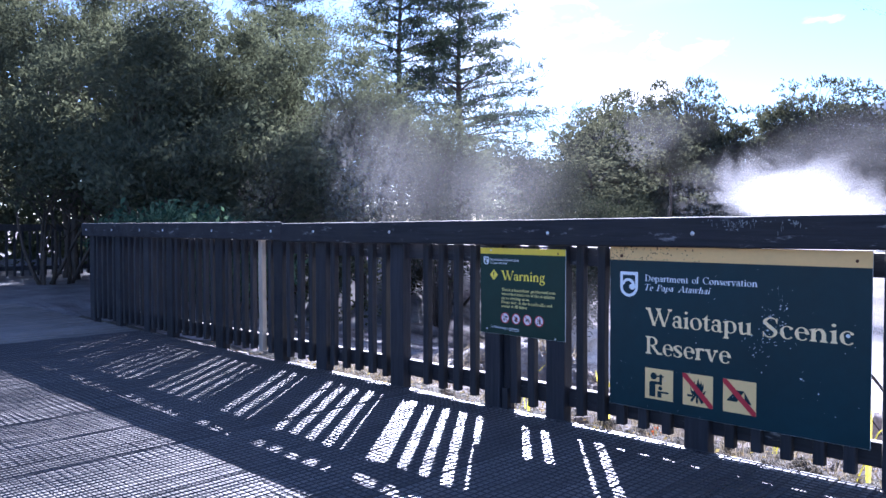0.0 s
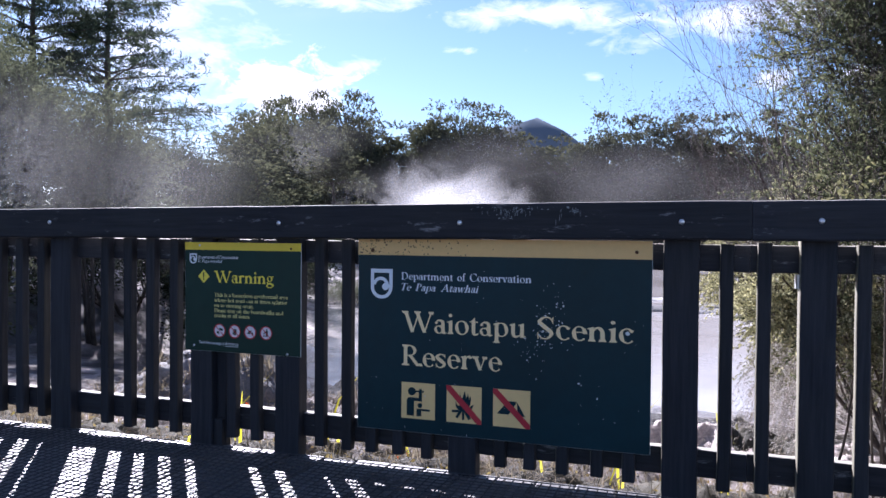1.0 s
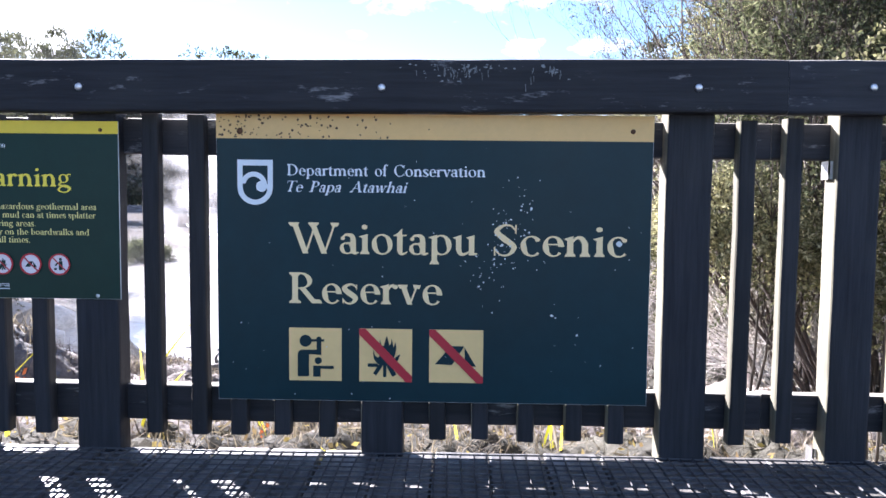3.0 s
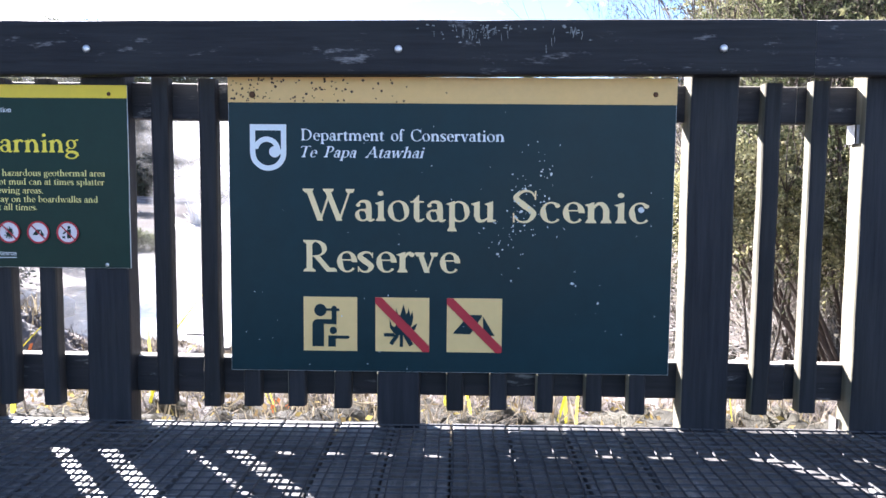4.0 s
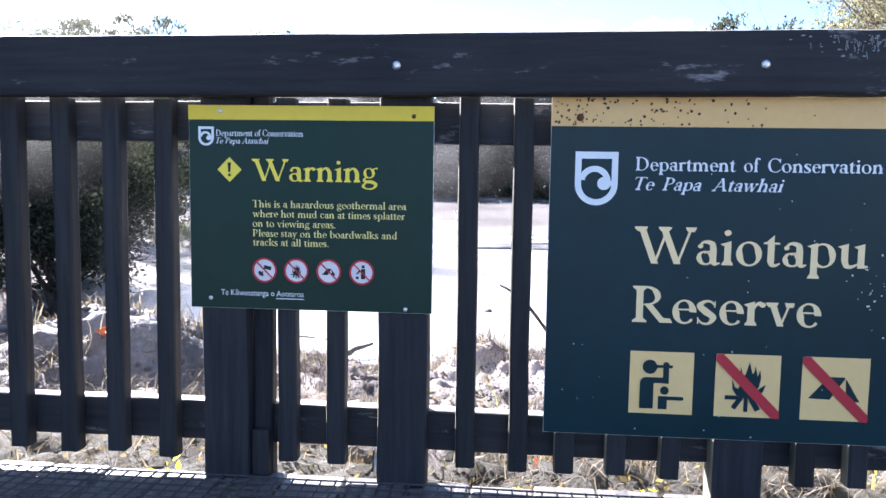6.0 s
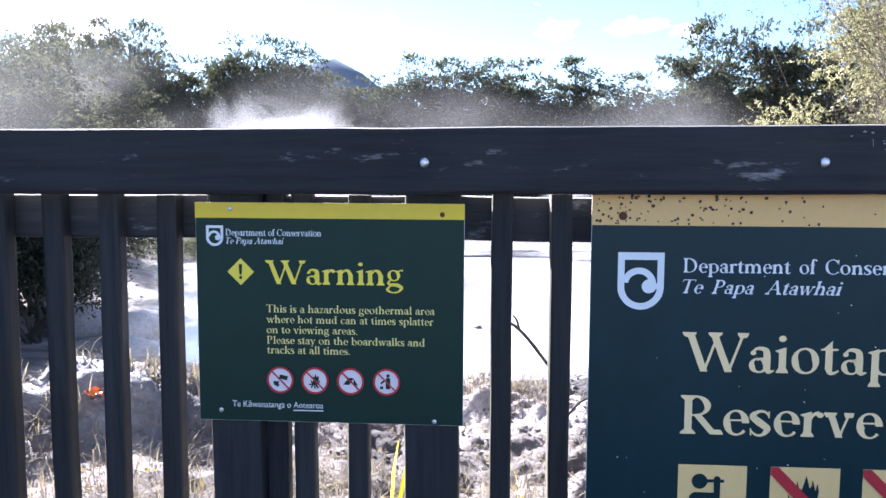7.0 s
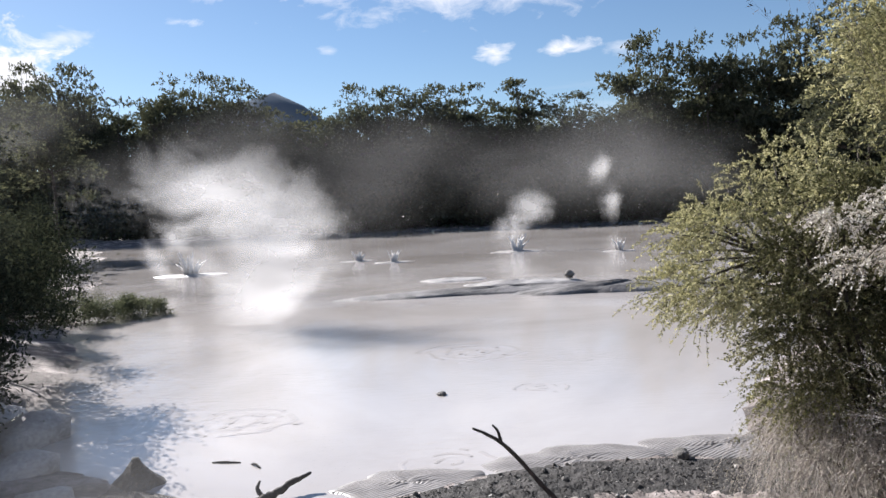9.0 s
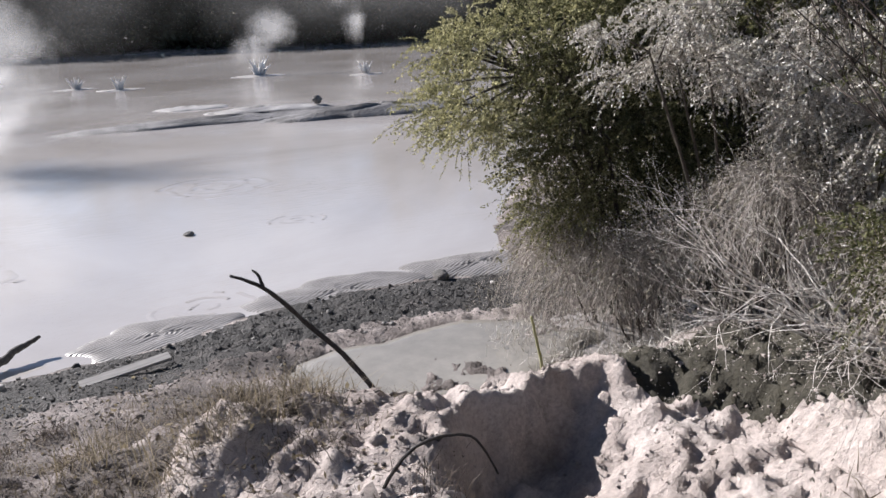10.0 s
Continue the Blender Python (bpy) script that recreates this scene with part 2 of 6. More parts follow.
sp_ = N(nt, "ShaderNodeTexNoise", Vector=(co, "Object"), Scale=3.0, Detail=6.0)
tone_ = mixc(nt, 0.35, (ramp(nt, (sp_, "Fac"), [(0.3, (0.14, 0.131, 0.126)), (0.7, (0.26, 0.246, 0.238))]), 0), (wv, "Fac"), "OVERLAY")
nt.links.new(tone_.outputs[0], bs.inputs["Base Color"])
bs.inputs["Roughness"].default_value = 0.4
bump(nt, bs, (wv, "Fac"), 0.5, 0.009)
M_HEAP = earth("grey_debris", (0.15, 0.145, 0.15), (0.30, 0.29, 0.29), (0.06, 0.057, 0.06), 2.5, 0.03, 0.8)
M_PATH = earth("path_gravel", (0.12, 0.12, 0.125), (0.18, 0.18, 0.185), (0.06, 0.06, 0.065), 2.0, 0.02)

# mud water: cloudy pale grey, glossy, faintly rippled
M_WATER, nt, bs, _ = material("mud_water")
co = nt.nodes.new("ShaderNodeTexCoord")
wn = N(nt, "ShaderNodeTexNoise", Vector=(co, "Object"), Scale=0.16, Detail=6.0, Roughness=0.6, Distortion=0.6)
wc = ramp(nt, (wn, "Fac"), [(0.3, (0.30, 0.275, 0.255)), (0.5, (0.39, 0.365, 0.35)), (0.7, (0.48, 0.46, 0.45))])
nt.links.new(wc.outputs[0], bs.inputs["Base Color"])
bs.inputs["Roughness"].default_value = 0.10
mpw = N(nt, "ShaderNodeMapping", Vector=(co, "Object"), Scale=(0.7, 2.4, 1.0))
rip = N(nt, "ShaderNodeTexNoise", Vector=(mpw, 0), Scale=5.0, Detail=3.0, Roughness=0.5, Distortion=0.8)
calm = N(nt, "ShaderNodeTexNoise", Vector=(co, "Object"), Scale=0.25, Detail=3.0)
amp = maths(nt, "MULTIPLY", (rip, "Fac"), (ramp(nt, (calm, "Fac"), [(0.42, 0.1), (0.62, 1.0)]), 0))
bump(nt, bs, (amp, 0), 0.35, 0.02)

M_PUDDLE = plain("puddle_water", (0.25, 0.235, 0.21), 0.08, vary=0.3, scale=6)


def leafy(name, tones, translucent=0.35, rough=0.55):
    """Leaves: a colour for each leaf, some light passing through."""
    m, nt, bs, mo = material(name)
    geo = nt.nodes.new("ShaderNodeNewGeometry")
    co = nt.nodes.new("ShaderNodeTexCoord")
    patch = N(nt, "ShaderNodeTexNoise", Vector=(co, "Object"), Scale=0.8, Detail=3.0)
    mix = maths(nt, "ADD", (maths(nt, "MULTIPLY", (geo, "Random Per Island"), 0.55), 0), (maths(nt, "MULTIPLY", (patch, "Fac"), 0.5), 0))
    k = len(tones) - 1
    r = ramp(nt, (mix, 0), [(0.15 + 0.7 * i / k, t) for i, t in enumerate(tones)])
    nt.links.new(r.outputs[0], bs.inputs["Base Color"])
    bs.inputs["Roughness"].default_value = rough
    bs.inputs["Specular IOR Level"].default_value = 0.0
    tr = N(nt, "ShaderNodeBsdfTranslucent", Color=(mixc(nt, 0.35, (r, 0), (1.0, 0.95, 0.35), "MULTIPLY"), 0))
    mx = N(nt, "ShaderNodeMixShader", Fac=translucent)
    nt.links.new(bs.outputs[0], mx.inputs[1])
    nt.links.new(tr.outputs[0], mx.inputs[2])
    nt.links.new(mx.outputs[0], mo.inputs[0])
    return m


M_LEAF_DARK = leafy("dark_leaves", [(0.05, 0.058, 0.044), (0.08, 0.092, 0.064), (0.115, 0.125, 0.085)], 0.45)
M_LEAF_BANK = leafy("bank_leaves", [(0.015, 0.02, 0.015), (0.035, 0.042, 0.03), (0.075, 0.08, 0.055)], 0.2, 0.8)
M_LEAF_DUSK = leafy("dusky_leaves", [(0.035, 0.04, 0.02), (0.09, 0.095, 0.05), (0.20, 0.19, 0.12)], 0.3, 0.7)
M_LEAF_FAR = leafy("far_leaves", [(0.042, 0.048, 0.037), (0.07, 0.077, 0.055), (0.105, 0.107, 0.074)], 0.4)
M_LEAF_PINE = leafy("pine_needles", [(0.03, 0.042, 0.034), (0.06, 0.08, 0.06), (0.10, 0.125, 0.09)], 0.35)
M_LEAF_GREEN = leafy("yellow_green_leaves", [(0.06, 0.067, 0.042), (0.31, 0.303, 0.185), (0.63, 0.60, 0.41)], 0.34)
M_LEAF_ASH = leafy("mud_coated_leaves", [(0.24, 0.225, 0.205), (0.48, 0.455, 0.425), (0.72, 0.70, 0.675)], 0.15, 0.8)
M_LEAF_MIX = leafy("dusty_green_leaves", [(0.075, 0.08, 0.045), (0.18, 0.18, 0.10), (0.34, 0.32, 0.215)], 0.4, 0.7)
M_LEAF_STRAND = leafy("grey_dead_strands", [(0.12, 0.11, 0.10), (0.28, 0.262, 0.243), (0.54, 0.515, 0.485)], 0.3, 0.85)
M_LEAF_FEATHER = leafy("feathery_olive_leaves", [(0.035, 0.044, 0.026), (0.10, 0.115, 0.07), (0.21, 0.22, 0.15)], 0.45, 0.7)
M_FERN = leafy("fern_fronds", [(0.03, 0.07, 0.05), (0.07, 0.12, 0.08), (0.14, 0.2, 0.13)], 0.4)
M_STRAW = leafy("dead_grass", [(0.09, 0.077, 0.06), (0.20, 0.17, 0.135), (0.36, 0.315, 0.26)], 0.3, 0.8)
M_BROWN = leafy("brown_twigs", [(0.03, 0.025, 0.02), (0.08, 0.065, 0.055), (0.18, 0.15, 0.13)], 0.0, 0.9)
M_BLADE = leafy("yellow_blade", [(0.40, 0.42, 0.03), (0.6, 0.55, 0.05), (0.75, 0.68, 0.1)], 0.5)
M_LITTER = leafy("leaf_litter", [(0.10, 0.07, 0.045), (0.24, 0.18, 0.10), (0.40, 0.34, 0.12)], 0.3, 0.8)
M_BARK = timber("bark", (0.03, 0.025, 0.022), (0.10, 0.085, 0.07), "Z", rough=0.9, wear=(0.2, 0.18, 0.16))
M_TWIG = timber("dry_twig", (0.22, 0.19, 0.17), (0.42, 0.38, 0.35), "Z", rough=0.9, wear=(0.5, 0.47, 0.44))
M_PALETWIG = timber("bleached_twig", (0.46, 0.43, 0.41), (0.68, 0.65, 0.63), "Z", rough=0.9, wear=(0.7, 0.68, 0.66))
M_STICK = timber("charred_stick", (0.02, 0.018, 0.018), (0.07, 0.062, 0.058), "Z", rough=0.85)
M_BARE = plain("brown_twig_bark", (0.06, 0.046, 0.04), 0.85, vary=0.4, scale=20)
M_DRIFT = timber("driftwood", (0.26, 0.25, 0.24), (0.44, 0.42, 0.40), "X", rough=0.85)
# hill leaves lightened towards blue: the distance haze is in the colour
M_HILL = leafy("hazed_hill_bush", [(0.10, 0.125, 0.155), (0.13, 0.155, 0.185), (0.16, 0.185, 0.215)], 0.0, 0.9)
M_ROCK = earth("dark_rock", (0.10, 0.095, 0.09), (0.2, 0.19, 0.18), (0.04, 0.04, 0.04), 4.0, 0.02)


def steam_material(name, density, grain=2.4, swing=1.5, crisp=0.0):
    """Steam thinning out to a ragged, billowing rim; light passes through it."""
    m, nt, bs, mo = material(name)
    nt.nodes.remove(bs)
    uv = nt.nodes.new("ShaderNodeUVMap")
    s = N(nt, "ShaderNodeSeparateXYZ", Vector=(uv, 0))
    info = nt.nodes.new("ShaderNodeObjectInfo")
    off = N(nt, "ShaderNodeCombineXYZ", X=(maths(nt, "MULTIPLY", (info, "Random"), 57.0), 0), Y=(maths(nt, "MULTIPLY", (info, "Random"), 23.0), 0))
    mp = N(nt, "ShaderNodeMapping", Vector=(uv, 0), Location=(off, 0))
    n = N(nt, "ShaderNodeTexNoise", Vector=(mp, 0), Scale=grain, Detail=7.0, Roughness=0.55, Distortion=0.6)
    du = maths(nt, "MULTIPLY", (maths(nt, "SUBTRACT", (s, "X"), 0.5), 0), 2.0)
    dv = maths(nt, "MULTIPLY", (maths(nt, "SUBTRACT", (s, "Y"), 0.5), 0), 2.0)
    rr = maths(nt, "SQRT", (maths(nt, "ADD", (maths(nt, "MULTIPLY", (du, 0), (du, 0)), 0), (maths(nt, "MULTIPLY", (dv, 0), (dv, 0)), 0)), 0))
    warp = maths(nt, "ADD", (rr, 0), (maths(nt, "MULTIPLY", (maths(nt, "SUBTRACT", (n, "Fac"), 0.5), 0), swing), 0))
    fall = ramp(nt, (warp, 0), [(0.0 + 0.1 * crisp, density), (0.42 + 0.1 * crisp, density * (0.55 + 0.2 * crisp)), (0.95 - 0.2 * crisp, 0.0)])
    edge = ramp(nt, (rr, 0), [(0.40 + 0.2 * crisp, 1.0), (0.97, 0.0)])
    a = maths(nt, "MULTIPLY", (fall, 0), (edge, 0))
    d = N(nt, "ShaderNodeBsdfDiffuse", Color=(0.84, 0.84, 0.85))
    tl = N(nt, "ShaderNodeBsdfTranslucent", Color=(0.84, 0.84, 0.85))
    body = N(nt, "ShaderNodeMixShader", Fac=0.6)
    nt.links.new(d.outputs[0], body.inputs[1])
    nt.links.new(tl.outputs[0], body.inputs[2])
    tp = nt.nodes.new("ShaderNodeBsdfTransparent")
    mx = N(nt, "ShaderNodeMixShader", Fac=(a, 0))
    nt.links.new(tp.outputs[0], mx.inputs[1])
    nt.links.new(body.outputs[0], mx.inputs[2])
    nt.links.new(mx.outputs[0], mo.inputs[0])
    return m


M_STEAM = steam_material("dense_steam", 0.31, 2.4, 2.2, 0.45)
M_PUFF = steam_material("puff_steam", 0.30, 2.2, 2.4)
M_MIST = steam_material("path_mist", 0.065, 1.4, 1.3)
M_HAZE = steam_material("pond_haze", 0.055, 1.8, 2.0)

# ---- mesh helpers ----


def mesh_of(name, verts, faces, smooth=False):
    me = bpy.data.meshes.new(name)
    me.from_pydata([tuple(p) for p in verts], [], [tuple(f) for f in faces])
    if smooth:
        me.polygons.foreach_set("use_smooth", [True] * len(me.polygons))
    me.update()
    return me


def quads(name, pts):
    """A mesh of separate quads from an (n, 4, 3) array."""
    n = len(pts)
    me = bpy.data.meshes.new(name)
    me.vertices.add(n * 4)
    me.vertices.foreach_set("co", np.ascontiguousarray(pts, dtype=np.float32).ravel())
    me.loops.add(n * 4)
    me.loops.foreach_set("vertex_index", np.arange(n * 4, dtype=np.int32))
    me.polygons.add(n)
    me.polygons.foreach_set("loop_start", np.arange(0, n * 4, 4, dtype=np.int32))
    me.update(calc_edges=True)
    return me


def from_bm(name, bm, smooth=False):
    me = bpy.data.meshes.new(name)
    bm.normal_update()
    bm.to_mesh(me)
    bm.free()
    if smooth:
        me.polygons.foreach_set("use_smooth", [True] * len(me.polygons))
    return me


def part(name, me, mat, parent=None, label="", at=None):
    if isinstance(me, bmesh.types.BMesh):
        me = from_bm(name, me)
    if mat is not None and not me.materials:
        me.materials.append(mat)
    ob = new(name, me)
    if at is not None:
        ob.matrix_basis = at if isinstance(at, Matrix) else Matrix.Translation(at)
    if parent is not None:
        ob.parent = parent
    if label:
        tagged(ob, label)
    return ob


def thing(name, label, category, at=(0, 0, 0), group="", kind=""):
    ob = new(name)
    ob.empty_display_size = 0.1
    ob.location = at
    return tagged(ob, label, category, group, kind)


def box(sx, sy, sz, bevel=0.0, seg=1, centre=(0, 0, 0)):
    bm = bmesh.new()
    bmesh.ops.create_cube(bm, size=1.0)
    for v in bm.verts:
        v.co = Vector((v.co.x * sx + centre[0], v.co.y * sy + centre[1], v.co.z * sz + centre[2]))
    if bevel:
        bmesh.ops.bevel(bm, geom=list(bm.edges), offset=bevel, segments=seg, affect="EDGES", profile=0.6)
    return bm


def board(length, sy, sz, bevel, axis, seed, wob=0.002, cuts=14):
    """A long board along an axis, centred, rounded, with slightly uneven faces."""
    rng = random.Random(seed)
    bm = bmesh.new()
    ring = []
    n = 3
    for sx_, sy_ in ((1, 1), (-1, 1), (-1, -1), (1, -1)):
        for i in range(n):
            a = (math.pi / 2) * i / (n - 1)
            ca, sa = math.cos(a), math.sin(a)
            px, py = ((ca, sa), (-sa, ca), (-ca, -sa), (sa, -ca))[[(1, 1), (-1, 1), (-1, -1), (1, -1)].index((sx_, sy_))]
            ring.append((sx_ * (sy / 2 - bevel) + px * bevel, sy_ * (sz / 2 - bevel) + py * bevel))
    rows = []
    for k in range(cuts + 1):
        t = -length / 2 + length * k / cuts
        oy, oz = rng.uniform(-wob, wob), rng.uniform(-wob, wob)
        row = []
        for a, b in ring:
            a2, b2 = a + oy + rng.uniform(-wob, wob) * 0.3, b + oz + rng.uniform(-wob, wob) * 0.3
            p = {"X": (t, a2, b2), "Y": (a2, t, b2), "Z": (a2, b2, t)}[axis]
            row.append(bm.verts.new(p))
        rows.append(row)
    m = len(ring)
    for r0, r1 in zip(rows, rows[1:]):
        for i in range(m):
            bm.faces.new((r0[i], r0[(i + 1) % m], r1[(i + 1) % m], r1[i]))
    bm.faces.new(rows[0][::-1])
    bm.faces.new(rows[-1])
    bmesh.ops.recalc_face_normals(bm, faces=list(bm.faces))
    return from_bm("board", bm, False)


def tube(verts, faces, pts, radii, sides=6):
    """Appends a tapered tube along pts to verts and faces."""
    base = len(verts)
    prev = None
    for i, p in enumerate(pts):
        d = (pts[min(i + 1, len(pts) - 1)] - pts[max(i - 1, 0)])
        if d.length < 1e-6:
            d = Vector((0, 0, 1))
        d.normalize()
        side = d.cross(Vector((0.31, 0.95, 0.05)))
        if side.length < 1e-3:
            side = d.cross(Vector((1, 0, 0)))
        side.normalize()
        if prev is not None and side.dot(prev) < 0:
            side = -side
        prev = side
        up = d.cross(side)
        for k in range(sides):
            a = 2 * math.pi * k / sides
            verts.append(p + (side * math.cos(a) + up * math.sin(a)) * radii[i])
    for i in range(len(pts) - 1):
        for k in range(sides):
            a, b = base + i * sides + k, base + i * sides + (k + 1) % sides
            faces.append((a, b, b + sides, a + sides))
    faces.append(tuple(base + k for k in range(sides))[::-1])
    faces.append(tuple(base + (len(pts) - 1) * sides + k for k in range(sides)))


def grow(rng, verts, faces, tips, start, way, length, radius, depth, split=(3, 4), spread=0.75, lift=0.15, shrink=0.68, bend=0.18, sides=6, droop=0.0, thin=0.72):
    """A limb and, from it, further limbs; the last ones are kept in tips as (point, way)."""
    pts, rad = [start.copy()], [radius]
    n = 4
    d = way.normalized()
    p = start.copy()
    for i in range(n):
        d = (d + Vector((rng.uniform(-1, 1), rng.uniform(-1, 1), rng.uniform(-1, 1))) * bend + Vector((0, 0, lift * 0.3 - droop * 0.3))).normalized()
        p = p + d * (length / n)
        pts.append(p.copy())
        rad.append(radius * (1 - 0.5 * (i + 1) / n))
    tube(verts, faces, pts, rad, max(3, sides))
    if depth == 0:
        for q in pts[2:]:
            tips.append((q.copy(), d.copy()))
        return
    for k in range(rng.randint(*split)):
        j = rng.choice((2, 3, 4, 4)) if k else 4
        a = rng.uniform(0, 2 * math.pi)
        side = d.orthogonal().normalized()
        side = side * math.cos(a) + d.cross(side) * math.sin(a)
        nd = (d + side * rng.uniform(0.5, 1.2) * spread + Vector((0, 0, lift - droop))).normalized()
        grow(rng, verts, faces, tips, pts[j], nd, length * shrink * rng.uniform(0.75, 1.15), rad[j] * thin, depth - 1, split, spread, lift, shrink, bend, sides - 1, droop, thin)


def leaf_quads(seed, tips, per, leaf, spread, narrow=0.4, along=0.5, flat=1.0, fall=0.0):
    """Diamond leaves scattered round the tips."""
    rng = np.random.default_rng(seed)
    c = np.array([t[0][:] for t in tips], dtype=np.float32)
    w = np.array([t[1][:] for t in tips], dtype=np.float32)
    n = len(c) * per
    idx = np.repeat(np.arange(len(c)), per)
    off = rng.normal(0, spread, (n, 3)) * np.array([1, 1, flat])
    pos = c[idx] + off
    d = w[idx] * along + rng.normal(0, 1, (n, 3)) * (1 - along * 0.5)
    d[:, 2] -= fall
    d /= np.linalg.norm(d, axis=1, keepdims=True) + 1e-9
    s = np.cross(d, rng.normal(0, 1, (n, 3)))
    s /= np.linalg.norm(s, axis=1, keepdims=True) + 1e-9
    ln = (leaf * rng.uniform(0.6, 1.35, (n, 1)))
    wd = ln * narrow * rng.uniform(0.7, 1.2, (n, 1)) * 0.5
    mid = pos + d * ln * 0.5
    return np.stack([pos, mid + s * wd, pos + d * ln, mid - s * wd], axis=1)


def sprays(seed, starts, ways, length, leaves, leaf, narrow=0.4, droop=0.3, twig=0.0016, wander=0.35):
    """Thin twigs from the starts, each set with leaves along it: leaf quads and twig quads."""
    rng = np.random.default_rng(seed)
    n = len(starts)
    d = ways + rng.normal(0, wander, (n, 3))
    d /= np.linalg.norm(d, axis=1, keepdims=True) + 1e-9
    L = length * rng.uniform(0.5, 1.3, (n, 1))
    fall = np.array([0, 0, -1.0])

    def along(i, t):
        return starts[i] + d[i] * L[i] * t + fall * (droop * L[i] * t * t)

    i = np.repeat(np.arange(n), leaves)
    t = rng.uniform(0.12, 1.05, (len(i), 1))
    p = along(i, t)
    tan = d[i] + fall * (2 * droop * t)
    v = tan * 0.6 + rng.normal(0, 0.62, (len(i), 3))
    v /= np.linalg.norm(v, axis=1, keepdims=True) + 1e-9
    s = np.cross(v, rng.normal(0, 1, (len(i), 3)))
    s /= np.linalg.norm(s, axis=1, keepdims=True) + 1e-9
    ln = leaf * rng.uniform(0.55, 1.35, (len(i), 1))
    wd = ln * narrow * 0.5 * rng.uniform(0.7, 1.25, (len(i), 1))
    mid = p + v * ln * 0.45
    leaf_q = np.stack([p, mid + s * wd, p + v * ln, mid - s * wd], 1)
    a = np.arange(n)
    side = np.cross(d, rng.normal(0, 1, (n, 3)))
    side = side / (np.linalg.norm(side, axis=1, keepdims=True) + 1e-9) * twig
    rows = [along(a, np.full((n, 1), k)) for k in (0.0, 0.5, 1.0)]
    twig_q = np.concatenate([np.stack([rows[0] - side, rows[0] + side, rows[1] + side * 0.7, rows[1] - side * 0.7], 1), np.stack([rows[1] - side * 0.7, rows[1] + side * 0.7, rows[2] + side * 0.2, rows[2] - side * 0.2], 1)])
    return leaf_q, twig_q


def bush(name, label, base, centre, radii, seed, lobes=36, lobe=0.35, twigs_each=45, leaves=26, leaf=0.03, length=0.28, droop=0.3, up=0.3, flat=0.7, narrow=0.4, wood=None, leafm=None, stems=4, girth=0.04, category="shrub", group="", twig=0.0018, low=-0.35, sink=0.05, inner=0.55, twigm=None):
    """A shrub or tree whose foliage hangs in separate clumps at the ends of its limbs, with hollows between."""
    rng = random.Random(seed)
    nrg = np.random.default_rng(seed)
    z0 = float(ground_z(base[0], base[1])) - sink if len(base) == 2 else base[2]
    t = thing(name, label, category, (base[0], base[1], z0), group)
    o = Vector((base[0], base[1], z0))
    c = Vector(centre) - o
    R = Vector(radii)
    vs, fs = [], []
    hubs = []
    for s in range(stems):
        a = 6.28 * (s + rng.random() * 0.7) / stems
        foot = Vector((math.cos(a), math.sin(a), 0)) * girth * 2.5
        top = c + Vector((math.cos(a) * R.x, math.sin(a) * R.y, rng.uniform(-0.2, 0.35) * R.z)) * 0.42
        mid = foot.lerp(top, 0.5) + Vector((rng.uniform(-1, 1) * R.x, rng.uniform(-1, 1) * R.y, 0.1 * R.z)) * 0.10
        pts = []
        for k in range(9):
            f = k / 8
            pts.append(foot * (1 - f) ** 2 + mid * (2 * f * (1 - f)) + top * f * f + Vector((rng.uniform(-1, 1), rng.uniform(-1, 1), rng.uniform(-1, 1))) * girth * 0.5 * (0 < k < 8))
        tube(vs, fs, pts, [girth * (1 - 0.65 * k / 8) for k in range(9)], 7)
        hubs.append(pts)
    starts, ways = [], []
    for k in range(lobes):
        while True:
            u_ = Vector((rng.gauss(0, 1), rng.gauss(0, 1), rng.gauss(0, 1))).normalized()
            if u_.z > low:
                break
        q = c + Vector((u_.x * R.x, u_.y * R.y, u_.z * R.z)) * rng.uniform(inner, 0.98)
        lr = lobe * rng.uniform(0.65, 1.35)
        best = min((p for h in hubs for p in h[3:]), key=lambda p: (p - q).length + rng.uniform(0, 0.2) * R.x)
        mid = best.lerp(q, 0.55) + Vector((0, 0, 0.12 * (q - best).length)) + Vector((rng.uniform(-1, 1), rng.uniform(-1, 1), rng.uniform(-1, 1))) * 0.08 * (q - best).length
        pts = [best * (1 - f) ** 2 + mid * (2 * f * (1 - f)) + q * f * f for f in (0, 0.25, 0.5, 0.75, 1)]
        tube(vs, fs, pts, [girth * 0.36 * (1 - 0.75 * f) for f in (0, 0.25, 0.5, 0.75, 1)], 5)
        off = nrg.normal(0, 0.5, (twigs_each, 3)) * lr * np.array([1, 1, flat])
        starts.append(np.array(q) + off * 0.8)
        ways.append(off / lr * 1.1 + np.array([u_.x, u_.y, u_.z * 0.7]) * 0.6 + np.array([0, 0, up]))
    lq, tq = sprays(seed, np.concatenate(starts), np.concatenate(ways), length, leaves, leaf, narrow, droop, twig)
    part("trunk", mesh_of("trunk", vs, fs, True), wood or M_BARK, t)
    if twig < 0.01:
        tagged(part("brushwood", quads("brushwood", tq), twigm or wood or M_BARK, t), kind="stuff")
    part("crown", quads("crown", lq), leafm or M_LEAF_DARK, t)
    return t

# ---- ground, pond, distance ----
WATER = -1.2
MOUND = (-0.32, 3.0)                        # knoll of clay capped with dead grass
HEAP, HEAP_H = (-2.15, 2.0), 0.40           # mound of grey debris on the bank


def smooth(a, b, x):
    t = np.clip((x - a) / (b - a), 0, 1)
    return t * t * (3 - 2 * t)


